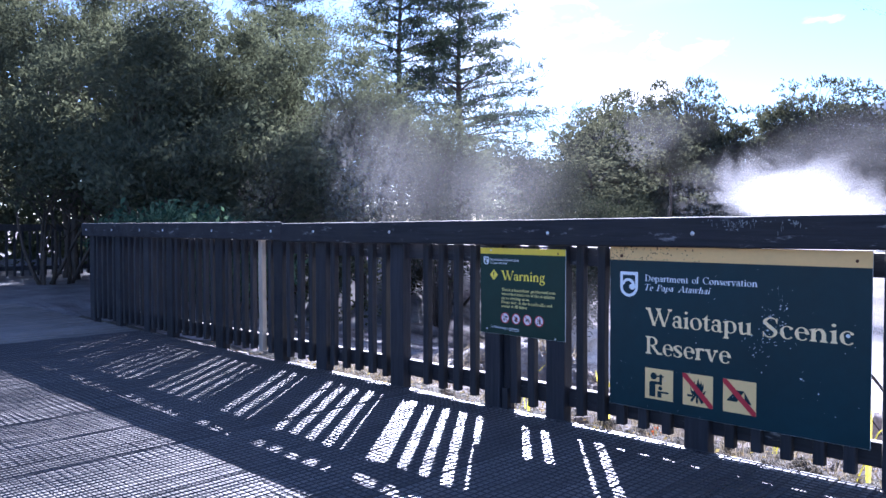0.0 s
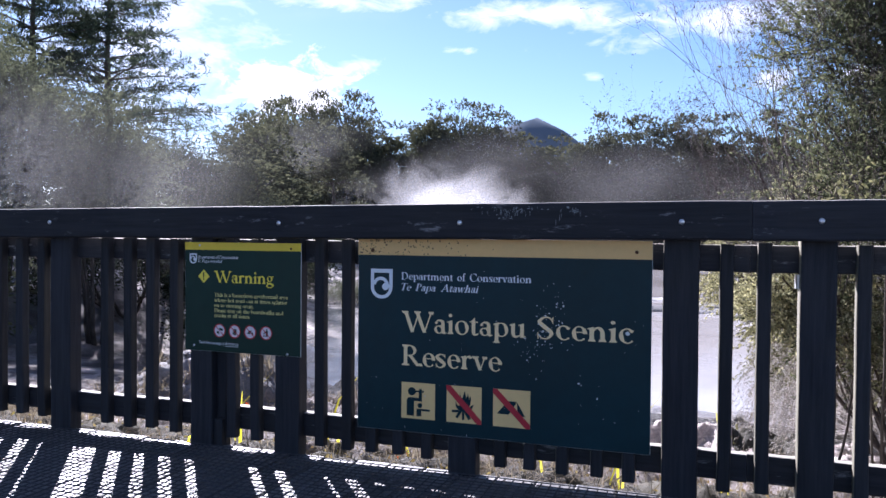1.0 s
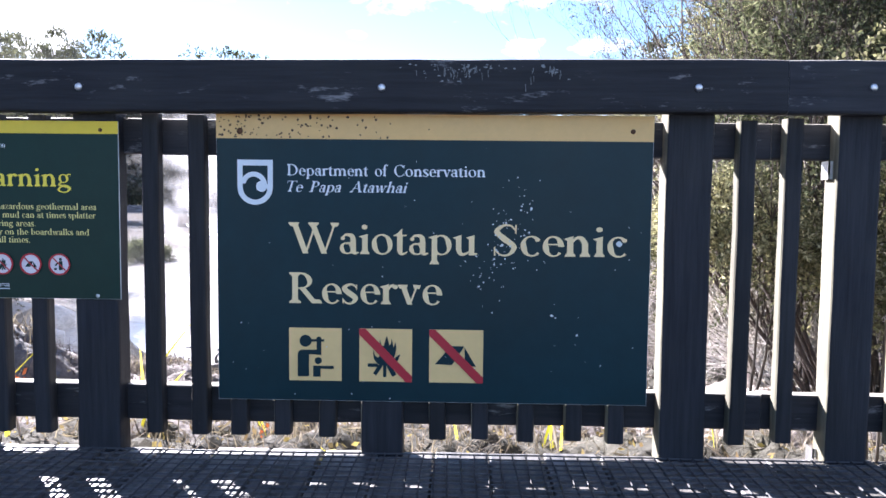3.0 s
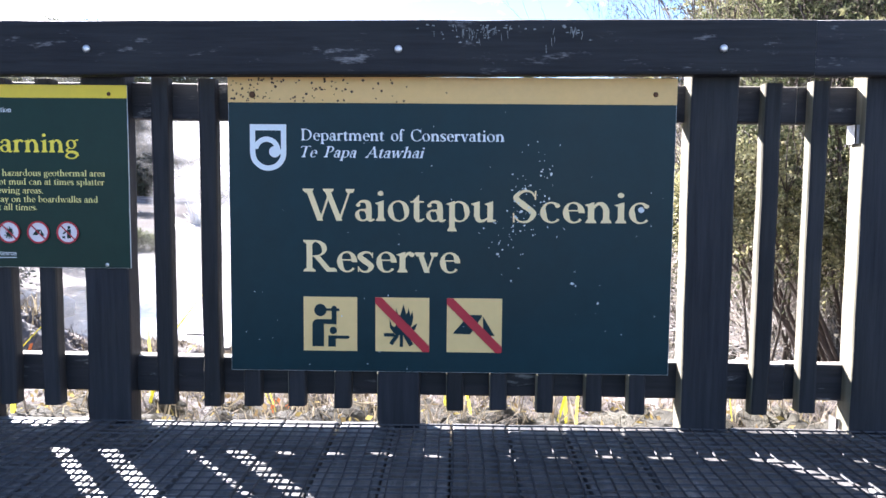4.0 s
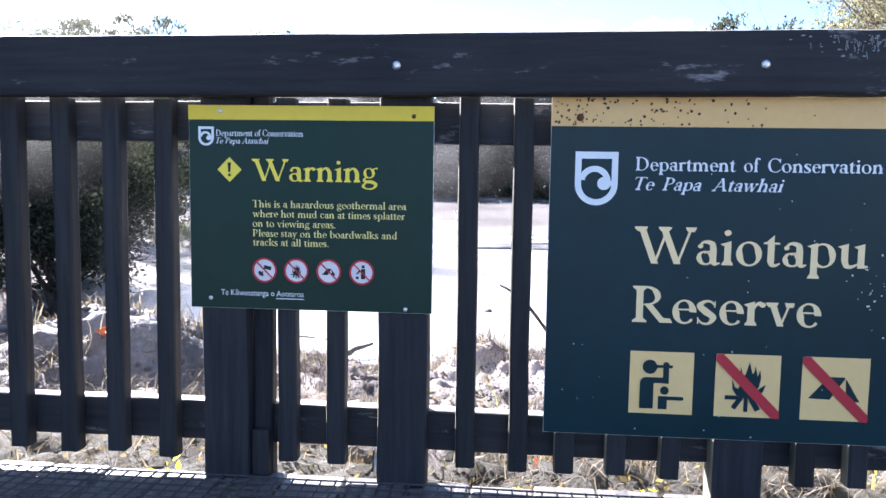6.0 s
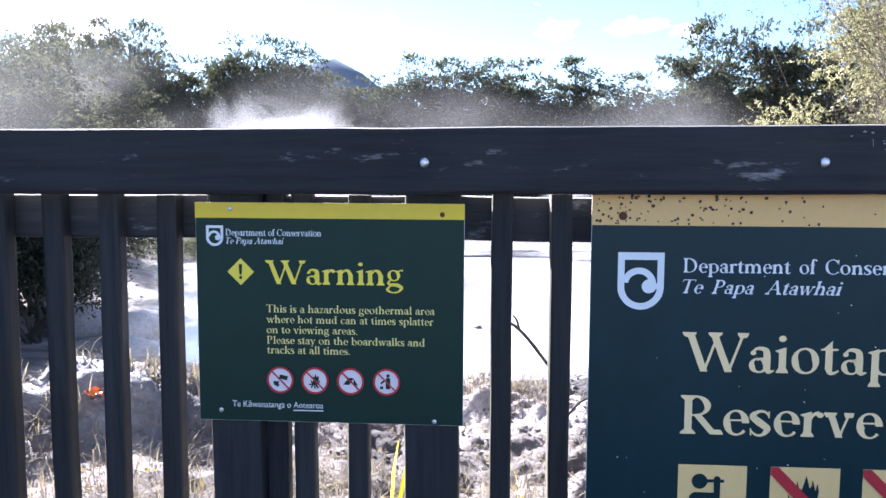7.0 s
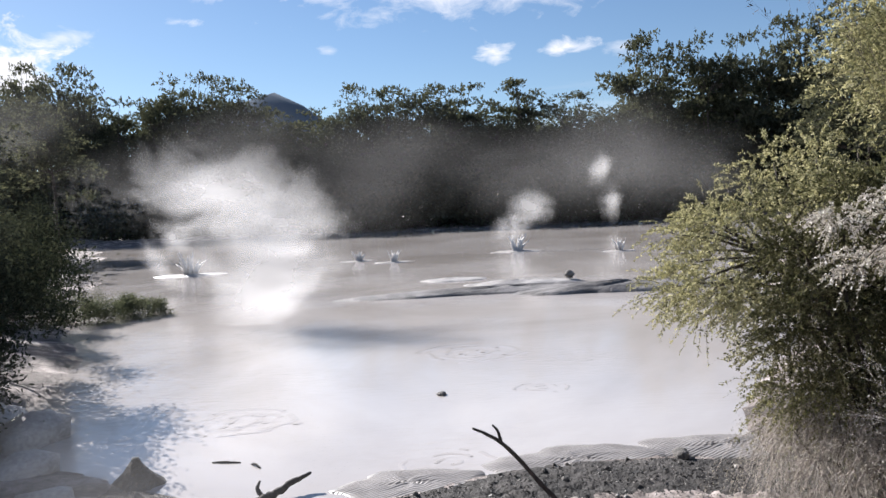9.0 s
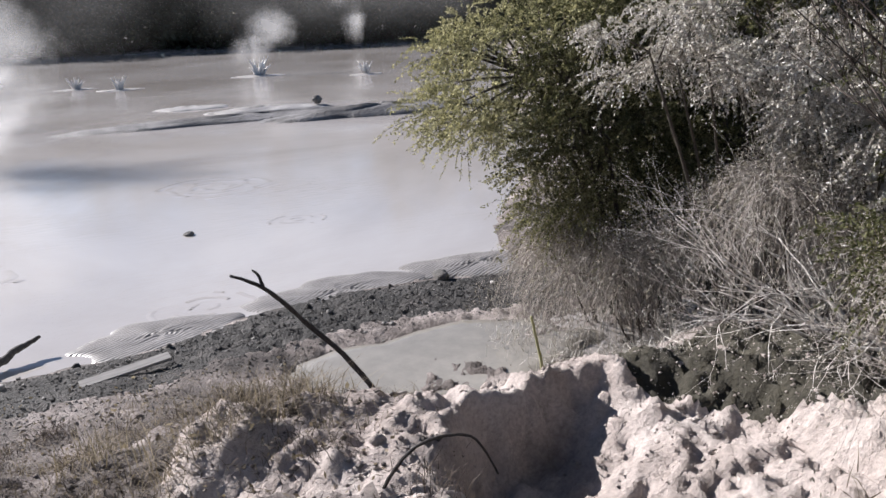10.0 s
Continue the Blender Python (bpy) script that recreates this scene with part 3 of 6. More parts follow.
def fbm(x, y, f, seed=0.0, octaves=4):
    """Smooth uneven field from sines at turned angles, about -1 to 1."""
    s, a, tot = 0, 1.0, 0
    for k in range(octaves):
        c, sn = math.cos(1.3 * k + seed), math.sin(1.3 * k + seed)
        xr, yr = (x * c - y * sn) * f, (x * sn + y * c) * f
        s = s + a * np.sin(xr + 1.7 * np.sin(yr * 0.7 + seed * 3)) * np.cos(yr + 1.3 * np.sin(xr * 0.8 + k))
        tot += a
        a *= 0.55
        f *= 2.1
    return s / tot


def near_shore(x):
    return 6.25 + 0.35 * np.sin(x * 1.1 + 0.4) + 0.16 * np.maximum(x - 1.2, 0) + 0.28 * np.maximum(-x - 2.2, 0)


def pond_depth(x, y):
    """Metres inside the pond's rim, below 0 on land."""
    left = x + 5.3 + 0.42 * (y - 7) + 0.9 * np.sin(y * 0.35) - 2.6 * np.exp(-((y - 20.0) / 0.9) ** 2)
    right = 2.9 + 0.42 * (y - 6.5) + 0.5 * np.sin(y * 0.6) - x
    far = (75 - 0.42 * x + 1.5 * np.sin(x * 0.15)) - y
    return np.minimum(np.minimum(y - near_shore(x), left), np.minimum(right, far))


def ground_z(x, y):
    x, y = np.asarray(x, float), np.asarray(y, float)
    d = pond_depth(x, y) + 0.12 * fbm(x, y, 2.3, 1.0)
    bank = np.interp(y, [-1, 0.1, 0.5, 1.5, 2.6, 3.4, 4.1, 4.6, 5.2, 5.6, 6.0, 6.5], [-0.16, -0.12, -0.14, -0.28, -0.40, -0.52, -0.92, -1.17, -1.21, -1.145, -1.15, -1.215])
    scarp = np.interp(y, [3.0, 3.15, 3.3, 3.55, 4.1, 4.6], [0, -0.005, -0.075, -0.12, -0.10, 0])
    bank = bank + scarp * smooth(0.35, 0.75, x) * smooth(2.6, 2.0, x)
    calm = 1 - 0.75 * smooth(4.6, 5.6, y)
    bank = bank + calm * (0.10 * smooth(0.3, 2, y) * fbm(x, y, 1.6, 2.0) + 0.065 * fbm(x, y, 7.0, 0.5) + 0.030 * fbm(x, y, 16.0, 2.5) + 0.020 * np.abs(fbm(x, y, 31.0, 4.5))) + 0.026 * fbm(x, y, 24.0, 1.5)
    fill = smooth(0.35, -0.45, x) * smooth(5.75, 5.35, y)
    bank = bank * (1 - fill) + np.maximum(bank, -1.06 - 0.05 * (y - 4.6) + 0.03 * fbm(x, y, 3.0, 1.1)) * fill
    bank = np.where(y > 4.8, np.minimum(bank, WATER + 0.015 - 0.3 * d), bank)
    side = WATER + np.minimum(0.05 - 0.16 * d, 0.9) + 0.10 * smooth(0.2, 1.6, -d) * fbm(x, y, 0.8, 0.3)
    w = np.maximum(smooth(-4.0, -5.5, x), smooth(3.4, 5.0, x))
    bank = bank * (1 - w) + np.where(y > 1, side, bank) * w
    far_ = smooth(5.9, 6.9, y)
    land = bank * (1 - far_) + side * far_
    z = np.where(d > 0, np.minimum(land, WATER + 0.012 - 0.25 * np.minimum(d, 3)), land)
    # the collapsed hole in the pale clay
    ex, ey = (x - 1.22) / 0.80, (y - 2.28) / 0.86
    r = np.sqrt(ex ** 2 + ey ** 2) + 0.13 * fbm(x, y, 4.5, 4.0)
    z = z - (0.44 - 0.30 * smooth(0.9, 1.6, x)) * smooth(1.02 + 0.32 * smooth(1.1, 1.7, x), 0.82 - 0.25 * smooth(1.0, 1.6, x), r) + 0.035 * np.exp(-((r - 1.15) / 0.22) ** 2) * (y < 5)
    z = z + (0.020 * fbm(x, y, 17.0, 2.2) + 0.018 * fbm(x, y, 41.0, 0.7) + 0.010 * fbm(x, y, 85.0, 1.9)) * np.exp(-(((x - 1.4) / 1.6) ** 2 + ((y - 2.6) / 1.2) ** 2))
    # runnels, pits and slumped lumps in the clay
    clay = np.exp(-(((x - 1.45) / 1.3) ** 2 + ((y - 2.7) / 1.0) ** 2) ** 2)
    z = z - 0.045 * clay * np.clip(1 - 3.2 * np.abs(fbm(x * 1.3, y, 3.4, 5.1, 3)), 0, 1) ** 1.5
    z = z - (0.10 - 0.07 * smooth(1.2, 1.7, x)) * clay * np.clip(fbm(x, y, 9.0, 6.3, 2) - 0.52, 0, 1) * 3
    z = z + 0.03 * clay * np.clip(fbm(x, y, 5.0, 8.2, 3), 0, 1) + 0.022 * clay * np.clip(fbm(x, y, 13.0, 3.7, 3), 0, 1)
    # heaps of clay to the right of it
    z = z + 0.04 * np.exp(-(((x - 2.25) / 0.6) ** 2 + ((y - 2.1) / 0.6) ** 2)) + 0.10 * np.exp(-(((x + 0.1) / 0.45) ** 2 + ((y - 3.15) / 0.4) ** 2))
    z = z + 0.12 * np.exp(-(((x - MOUND[0]) / 0.2) ** 2 + ((y - MOUND[1]) / 0.22) ** 2) ** 2)
    z = z + HEAP_H * np.exp(-(((x - HEAP[0]) / 0.55) ** 2 + ((y - HEAP[1]) / 0.5) ** 2) ** 1.4) * (1 + 0.25 * fbm(x, y, 6.0, 3.3))
    path = smooth(-8.5, -9.6, x) * (y < 12)
    z = z * (1 - path) + (-0.02) * path
    return z


def axis(fine0, fine1, step, outer):
    a = list(np.arange(fine0, fine1 + 1e-6, step))
    s, lo, hi = step, fine0, fine1
    left, right = [], []
    while hi < outer:
        s *= 1.24
        hi += s
        lo -= s
        right.append(hi)
        left.append(lo)
    return np.array(left[::-1] + a + right)


gx, gy = axis(-3.2, 3.6, 0.04, 3200), axis(0.0, 7.0, 0.04, 3200)
gx = np.concatenate([gx[gx < -0.3], np.arange(-0.3, 2.8, 0.024), gx[gx > 2.8]])
gy = np.concatenate([gy[gy < 1.4], np.arange(1.4, 4.0, 0.024), gy[gy > 4.0]])
GX, GY = np.meshgrid(gx, gy)
GZ = ground_z(GX, GY)
GZ = np.where(np.hypot(GX, GY) > 160, 0.0, GZ)
nx, ny = len(gx), len(gy)
verts = np.stack([GX, GY, GZ], -1).reshape(-1, 3)
I = np.arange(nx * ny).reshape(ny, nx)
faces = np.stack([I[:-1, :-1], I[:-1, 1:], I[1:, 1:], I[1:, :-1]], -1).reshape(-1, 4)
me = bpy.data.meshes.new("ground")
me.from_pydata(verts.tolist(), [], faces.tolist())
for m_ in (M_GROUND, M_CLAY, M_GRAVEL, M_PATH, M_SOIL, M_HEAP):
    me.materials.append(m_)
cx, cy = (GX[:-1, :-1] + GX[1:, 1:]) / 2, (GY[:-1, :-1] + GY[1:, 1:]) / 2
jit = 0.35 * fbm(cx, cy, 2.5, 3.0) + 0.2 * fbm(cx, cy, 11.0, 1.0)
kind_ = np.zeros(cx.shape, int)
kind_[(np.hypot((cx - 1.5) / 1.35, (cy - 2.6) / 1.0) + jit * 0.5 < 1.0)] = 1
kind_[(cx > 1.6) & (cy + 0.5 * jit > 2.70 - 1.1 * (cx - 1.77)) & (kind_ == 1)] = 4
kind_[np.hypot((cx - MOUND[0] - 0.08) / 0.34, (cy - MOUND[1] + 0.05) / 0.36) + jit * 0.5 < 0.9] = 1
kind_[(np.hypot((cx - 0.35) / 0.6, (cy - 3.0) / 0.75) + jit < 0.85)] = 1
kind_[(np.abs(cy - near_shore(cx) + 0.42) + jit * 0.5 < 0.42) & (cx > -3.5) & (cx < 4)] = 2
kind_[(cy + jit < 0.75) & (cx > -8.6) & (cx < 8)] = 4
kind_[np.hypot((cx - HEAP[0]) / 0.7, (cy - HEAP[1]) / 0.65) + 0.6 * jit < 0.9] = 5
kind_[(cx < -8.6) & (cy < 8)] = 3
me.polygons.foreach_set("material_index", kind_.ravel().astype(np.int32))
me.polygons.foreach_set("use_smooth", np.ones(len(me.polygons), bool))
me.update()
tagged(new("ground", me), "pale grey geothermal soil sloping down to the pond", "ground", kind="structure")


def disc_sheet(name, rx, ry, seed, dome, rim=0.25, seg=48, rings=8):
    """A low uneven mound, thin at its rim."""
    rng = random.Random(seed)
    ph = [rng.uniform(0, 6.28) for _ in range(5)]
    vs, fs = [(0, 0, dome)], []
    for r in range(1, rings + 1):
        f = r / rings
        for k in range(seg):
            a = 2 * math.pi * k / seg
            w = 1 + rim * (0.5 * math.sin(2 * a + ph[0]) + 0.3 * math.sin(5 * a + ph[1]) + 0.2 * math.sin(9 * a + ph[2]) + 0.12 * math.sin(17 * a + ph[3]))
            z = dome * (1 - f ** 2) + (dome * 0.25 * math.sin(7 * a + 9 * f + ph[4]) * (1 - f)) - (0.05 if r == rings else 0)
            vs.append((rx * f * w * math.cos(a), ry * f * w * math.sin(a), z))
    for k in range(seg):
        fs.append((0, 1 + k, 1 + (k + 1) % seg))
    for r in range(rings - 1):
        for k in range(seg):
            a, b = 1 + r * seg + k, 1 + r * seg + (k + 1) % seg
            fs.append((a, a + seg, b + seg, b))
    return mesh_of(name, vs, fs, True)


water = part("water", mesh_of("water", [(-140, 3.5, 0), (140, 3.5, 0), (140, 160, 0), (-140, 160, 0)], [(0, 1, 2, 3)]), M_WATER, at=(0, 0, WATER))
tagged(water, "glossy pale grey mud water with faint ripples", "water", kind="structure")

puddle = part("puddle", disc_sheet("puddle", 1.4, 0.56, 77, 0.001, 0.3), M_PUDDLE, at=(1.2, 4.9, -1.15))
tagged(puddle, "shallow cloudy puddle behind the grit bar", "puddle")

# mud bars in the pond
for x, y, rx, ry, dome, mat_, lab in ((1.2, 20.6, 4.6, 0.75, 0.14, M_MUDBAR, "long dark bar of grey mud in the pond"),
                                      (4.6, 19.6, 3.2, 0.9, 0.22, M_MUDBAR, "dark grey mud bank rising from the pond"),
                                      (0.85, 6.7, 1.0, 0.5, 0.035, M_RIPPLE, "low rippled mud flat at the shore"),
                                      (-0.7, 6.35, 0.8, 0.4, 0.03, M_RIPPLE, "low rippled mud flat at the shore"),
                                      (2.3, 6.9, 0.9, 0.4, 0.035, M_RIPPLE, "low rippled mud flat at the shore"),
                                      (0.0, 24.4, 1.3, 0.6, 0.07, M_PALEMUD, "flat pale patch of fresh mud"),
                                      (2.0, 22.3, 1.9, 0.65, 0.12, M_PALEMUD, "flat pale patch of fresh mud")):
    tagged(part("mud_bar", disc_sheet("mud_bar", rx, ry, int(x * 10 + y), dome), mat_, at=(x, y, WATER)), lab, "mud")


def ripple_rings(x, y, r, seed, n=5):
    """Low rings where mud has just bubbled."""
    vs, fs = [], []
    rng = random.Random(seed)
    seg = 56
    for i in range(n):
        rad = r * (0.25 + 0.75 * i / (n - 1))
        hgt = 0.0022 * rng.uniform(0.5, 1.2)
        wd = r * 0.07
        base = len(vs)
        for k in range(seg):
            a = 2 * math.pi * k / seg
            w = 1 + 0.06 * math.sin(3 * a + seed) + 0.03 * math.sin(8 * a + i)
            for dr, dz in ((-wd, -0.004), (0, hgt), (wd, -0.004)):
                vs.append(((rad + dr) * w * math.cos(a), (rad + dr) * w * math.sin(a) * 0.8, dz))
        for k in range(seg):
            a, b = base + 3 * k, base + 3 * ((k + 1) % seg)
            if math.sin(0.23 * k + 2.1 * i + seed) + 0.6 * math.sin(0.71 * k + i * seed) < 0.1:
                continue
            fs += [(a, b, b + 1, a + 1), (a + 1, b + 1, b + 2, a + 2)]
    ob = part("mud_rings", mesh_of("mud_rings", vs, fs, True), M_WATER, at=(x, y, WATER + 0.004))
    return tagged(ob, "low concentric rings of bubbled grey mud", "mud", "mud rings", kind="stuff")


for i, (x, y, r) in enumerate(((0.06, 12.2, 0.9), (-2.8, 8.75, 0.7), (-0.35, 6.9, 0.45), (0.9, 9.6, 0.35))):
    ripple_rings(x, y, r, i + 1, 5 if r > 0.5 else 3)


def mud_spout(x, y, h, seed):
    """A burst of boiling mud on the pond."""
    rng = random.Random(seed)
    t = thing("mud_spout", "small burst of boiling grey mud", "mud", (x, y, WATER), "mud spouts")
    part("pool", disc_sheet("pool", h * 1.5, h * 0.8, seed, h * 0.06), M_PALEMUD, t)
    vs, fs = [], []
    for k in range(16):
        a, r = rng.uniform(0, 6.28), rng.uniform(0.05, 0.5) * h
        top = Vector((r * math.cos(a) * 1.6, r * math.sin(a), h * rng.uniform(0.4, 1.0)))
        tube(vs, fs, [Vector((r * 0.4 * math.cos(a), r * 0.4 * math.sin(a), 0)), top * 0.6, top], [h * 0.10, h * 0.05, h * 0.012], 5)
    part("spout", mesh_of("spout", vs, fs, True), M_SPLASH, t)


for i, (x, y, h) in enumerate(((-4.4, 36, 0.55), (-2.6, 34, 0.6), (3.2, 36.5, 0.9), (7.4, 33, 0.6), (-11.5, 33, 1.1))):
    mud_spout(x, y, h, i + 3)

# the cone of dried mud at the near shore
vs, fs = [], []
rng = random.Random(5)
seg, rings = 28, 12
for r in range(rings + 1):
    f = r / rings
    rad = 0.035 + 0.30 * (1 - f) ** 1.35
    for k in range(seg):
        a = 2 * math.pi * k / seg
        w = 1 + 0.10 * math.sin(4 * a + 3 * f) + 0.06 * math.sin(9 * a + 5 * f) + rng.uniform(-0.04, 0.04)
        vs.append((rad * w * math.cos(a), rad * w * math.sin(a), 0.34 * f - 0.06))
for r in range(rings):
    for k in range(seg):
        a, b = r * seg + k, r * seg + (k + 1) % seg
        fs.append((a, b, b + seg, a + seg))
fs.append(tuple(rings * seg + k for k in range(seg)))
tagged(part("mud_cone", mesh_of("mud_cone", vs, fs, True), M_GRAVEL, at=(-3.3, 6.75, -1.22)), "steep cone of dried grey mud at the shore", "mud cone")

# hill on the horizon
vs, fs = [], []
for j in range(13):
    for i in range(41):
        u_, w_ = -1 + i / 20, j / 12
        vs.append((900 * u_, 500 * w_ - 100, 190 * math.exp(-(u_ * 4.0) ** 2) * math.sin(math.pi * min(1, 0.15 + w_)) * (1 + 0.12 * math.sin(9 * u_) + 0.05 * math.sin(31 * u_)) - 8))
for j in range(12):
    for i in range(40):
        a = j * 41 + i
        fs.append((a, a + 1, a + 42, a + 41))
tagged(part("hill", mesh_of("hill", vs, fs, True), M_HILL, at=(-300, 1150, 0)), "distant wooded hill with haze painted in as blue-grey", "hill", kind="structure")

# ---- the deck and its netting ----
deck = thing("floor", "worn grey timber boardwalk of planks under wire netting", "boardwalk", kind="structure")
plank_me = [board(7.6, 0.1515, 0.045, 0.006, "Y", 40 + k, 0.0025, 10) for k in range(5)]
for me_ in plank_me:
    me_.materials.append(M_DECK)
    me_.materials.append(M_PLANK_END)
    for p_ in me_.polygons:
        p_.material_index = 1 if abs(p_.normal.y) > 0.9 else 0
rng = random.Random(21)
x, k = -9.3, 0
while x < 4.9:
    part("plank", plank_me[k % 5], None, deck, at=Matrix.Translation((x, -3.8 + 0.04 + rng.uniform(-0.012, 0.012), -0.0225 + rng.uniform(-0.002, 0.002))))
    x += 0.156
    k += 1
part("joist", board(14.2, 0.05, 0.10, 0.004, "X", 9, 0.001, 4), M_DECK, deck, "rough deck bearer", at=(-2.2, -0.02, -0.097))
vs, fs = [], []


def wire(p0, p1, n, r, rng):
    pts = [Vector(p0).lerp(Vector(p1), i / n) + Vector((rng.uniform(-1, 1), rng.uniform(-1, 1), 0)) * 0.0028 + Vector((0, 0, rng.uniform(0, 0.0025))) for i in range(n + 1)]
    tube(vs, fs, pts, [r] * (n + 1), 3)


rng = random.Random(8)
for i in range(int(9.0 / 0.036)):
    xx = -5.4 + i * 0.036
    wire((xx, 0.0, 0.0068), (xx, -3.4, 0.0068), 26, 0.0028, rng)
for j in range(int(3.5 / 0.036)):
    yy = 0.0 - j * 0.036
    wire((-5.4, yy, 0.0052), (3.6, yy, 0.0052), 60, 0.0026, rng)
part("wire_netting", mesh_of("wire_netting", vs, fs), M_WIRE, deck, "dark square wire netting stapled over the planks")
deck.children[-1]["kind"] = "stuff"

# ---- the fence ----
fence = thing("fence", "dark stained timber boardwalk fence with round-edged handrail and vertical slats", "fence")
POSTS = [(-6.62, 0.12), (-5.94, 0.12), (-5.28, 0.12), (-4.79, 0.12), (-3.88, 0.12), (-2.98, 0.12), (-2.43, 0.12), (-1.61, 0.125), (-0.79, 0.115), (-0.345, 0.122), (0.46, 0.118), (1.299, 0.128), (1.755, 0.118), (2.62, 0.12), (3.5, 0.12), (4.4, 0.12)]
SLATS = [-1.345, -1.21, -1.08, -0.945, -0.635, -0.51, -0.19, -0.061, 0.053, 0.178, 0.306, 0.614, 0.734, 0.864, 0.998, 1.118, 1.455, 1.582, 1.9, 2.03, 2.16, 2.29, 2.42]
for a, b in zip(POSTS, POSTS[1:]):
    if b[0] < -1.5 or a[0] > 2.5:
        n = round((b[0] - a[0] - 0.12) / 0.132)
        for i in range(n):
            SLATS.append(a[0] + 0.06 + (b[0] - a[0] - 0.12) * (i + 0.5) / n)


def paint_sunlit(me, stained, pale):
    """Stained timber, with sunlight painted as a paler colour on left, back and top faces."""
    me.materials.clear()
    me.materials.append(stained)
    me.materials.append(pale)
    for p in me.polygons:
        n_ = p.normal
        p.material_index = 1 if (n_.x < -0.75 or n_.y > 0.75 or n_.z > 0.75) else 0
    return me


for i, (x, w) in enumerate(POSTS):
    me_ = board(1.10, w, 0.075, 0.007, "Z", 300 + i, 0.0015, 8)
    part("post", paint_sunlit(me_, M_POST, M_SUNLIT_Z), None, fence, at=(x, 0.043, 0.47))
slat_me = [board(0.90, 0.048, 0.045, 0.008, "Z", 500 + k, 0.0015, 6) for k in range(6)]
for me_ in slat_me:
    paint_sunlit(me_, M_SLAT, M_SUNLIT_Z)
pale_me = board(0.90, 0.055, 0.045, 0.008, "Z", 520, 0.0015, 6)
rng = random.Random(3)
for i, x in enumerate(sorted(SLATS)):
    m_ = Matrix.Translation((x, 0.032, 0.498 + rng.uniform(-0.006, 0.006))) @ Matrix.Rotation(rng.uniform(-0.004, 0.004), 4, "Y")
    if abs(x + 3.27) < 0.07:
        part("slat", pale_me, M_PALE, fence, "pale bare timber slat", at=m_)
    else:
        part("slat", slat_me[i % 6], None, fence, at=m_)
for x0, x1, z, slope in ((-6.75, -2.859, 1.016, 0.0), (-2.858, 1.5345, 1.0172, 0.006), (1.5355, 4.5, 1.0355, 0.004)):
    turn = Matrix.Rotation(-slope, 4, "Y")
    part("handrail", paint_sunlit(board(x1 - x0, 0.050, 0.142, 0.009, "X", int(x0 * 100), 0.0012, 36), M_RAIL, M_SUNLIT_X), None, fence, "worn dark handrail board", at=Matrix.Translation(((x0 + x1) / 2, -0.0215, z)) @ turn)
    part("upper_rail", paint_sunlit(board(x1 - x0, 0.045, 0.100, 0.006, "X", int(x0 * 70), 0.002, 24), M_RAIL, M_SUNLIT_X), None, fence, at=((x0 + x1) / 2, 0.078, 0.893))
    part("lower_rail", paint_sunlit(board(x1 - x0, 0.045, 0.104, 0.006, "X", int(x0 * 50), 0.002, 24), M_RAIL, M_SUNLIT_X), None, fence, at=((x0 + x1) / 2, 0.078, 0.128))
bm = bmesh.new()
bmesh.ops.create_uvsphere(bm, u_segments=14, v_segments=8, radius=0.0105, matrix=Matrix.Diagonal((1, 0.62, 1, 1)))
bolt_me = from_bm("bolt", bm, True)
for x, w in POSTS:
    if abs(x + 0.79) < 0.01:
        continue
    part("bolt", bolt_me, M_BOLT, fence, "galvanised dome-head bolt", at=(x + (0.0 if x > 0 else -0.012), -0.047, 1.0155 + 0.0075 * max(x, 0.0)))
def bracket(x, y, z, h):
    """A small bent galvanised plate."""
    bm = bmesh.new()
    for sx, sy, cx_, cy_ in ((0.004, 0.045, 0.0, 0.0), (0.03, 0.004, 0.013, -0.0205)):
        bmesh.ops.create_cube(bm, size=1.0, matrix=Matrix.Translation((cx_, cy_, 0)) @ Matrix.Diagonal((sx, sy, h, 1)))
    part("post_bracket", bm, M_BOLT, fence, "bent galvanised steel plate", at=(x, y, z))


bracket(1.688, 0.055, 0.815, 0.05)
bracket(1.688, 0.075, -0.005, 0.06)
bracket(-0.42, 0.06, 0.045, 0.05)
part("batten", board(1.0, 0.05, 0.04, 0.006, "Z", 77, 0.0015, 6), M_POST, fence, at=(-0.705, 0.062, 0.46))
part("packing_block", board(0.12, 0.045, 0.05, 0.005, "Z", 78, 0.001, 3), M_SLAT, fence, at=(-0.707, 0.045, 0.062))

far_fence = thing("far_fence", "dark slatted timber fence across the end of the path", "fence", (-15.2, 2.3, 0))
fs_me = board(1.0, 0.06, 0.04, 0.006, "Z", 90, 0.002, 4)
fs_me.materials.append(M_FAR_FENCE)
for i in range(44):
    part("slat", fs_me, None, far_fence, at=(0.05 * i * -0.08, -3.2 + 0.15 * i, 0.52))
part("handrail", board(6.8, 0.05, 0.14, 0.01, "Y", 91, 0.002, 12), M_FAR_FENCE, far_fence, at=(-0.05, 0.05, 1.03))
part("lower_rail", board(6.8, 0.05, 0.09, 0.01, "Y", 92, 0.002, 12), M_FAR_FENCE, far_fence, at=(-0.12, 0.05, 0.18))

# ---- signs ----


def glyphs(text, italic=0.0, weight=0.0):
    """The outline mesh of a text in the built-in font, in font units."""
    cu = bpy.data.curves.new("text", "FONT")
    cu.body, cu.offset, cu.shear, cu.resolution_u = text, weight, italic, 4
    ob = bpy.data.objects.new("text", cu)
    me = bpy.data.meshes.new_from_object(ob)
    bpy.data.objects.remove(ob)
    co = np.empty(len(me.vertices) * 3, np.float32)
    me.vertices.foreach_get("co", co)
    return me, co.reshape(-1, 3)


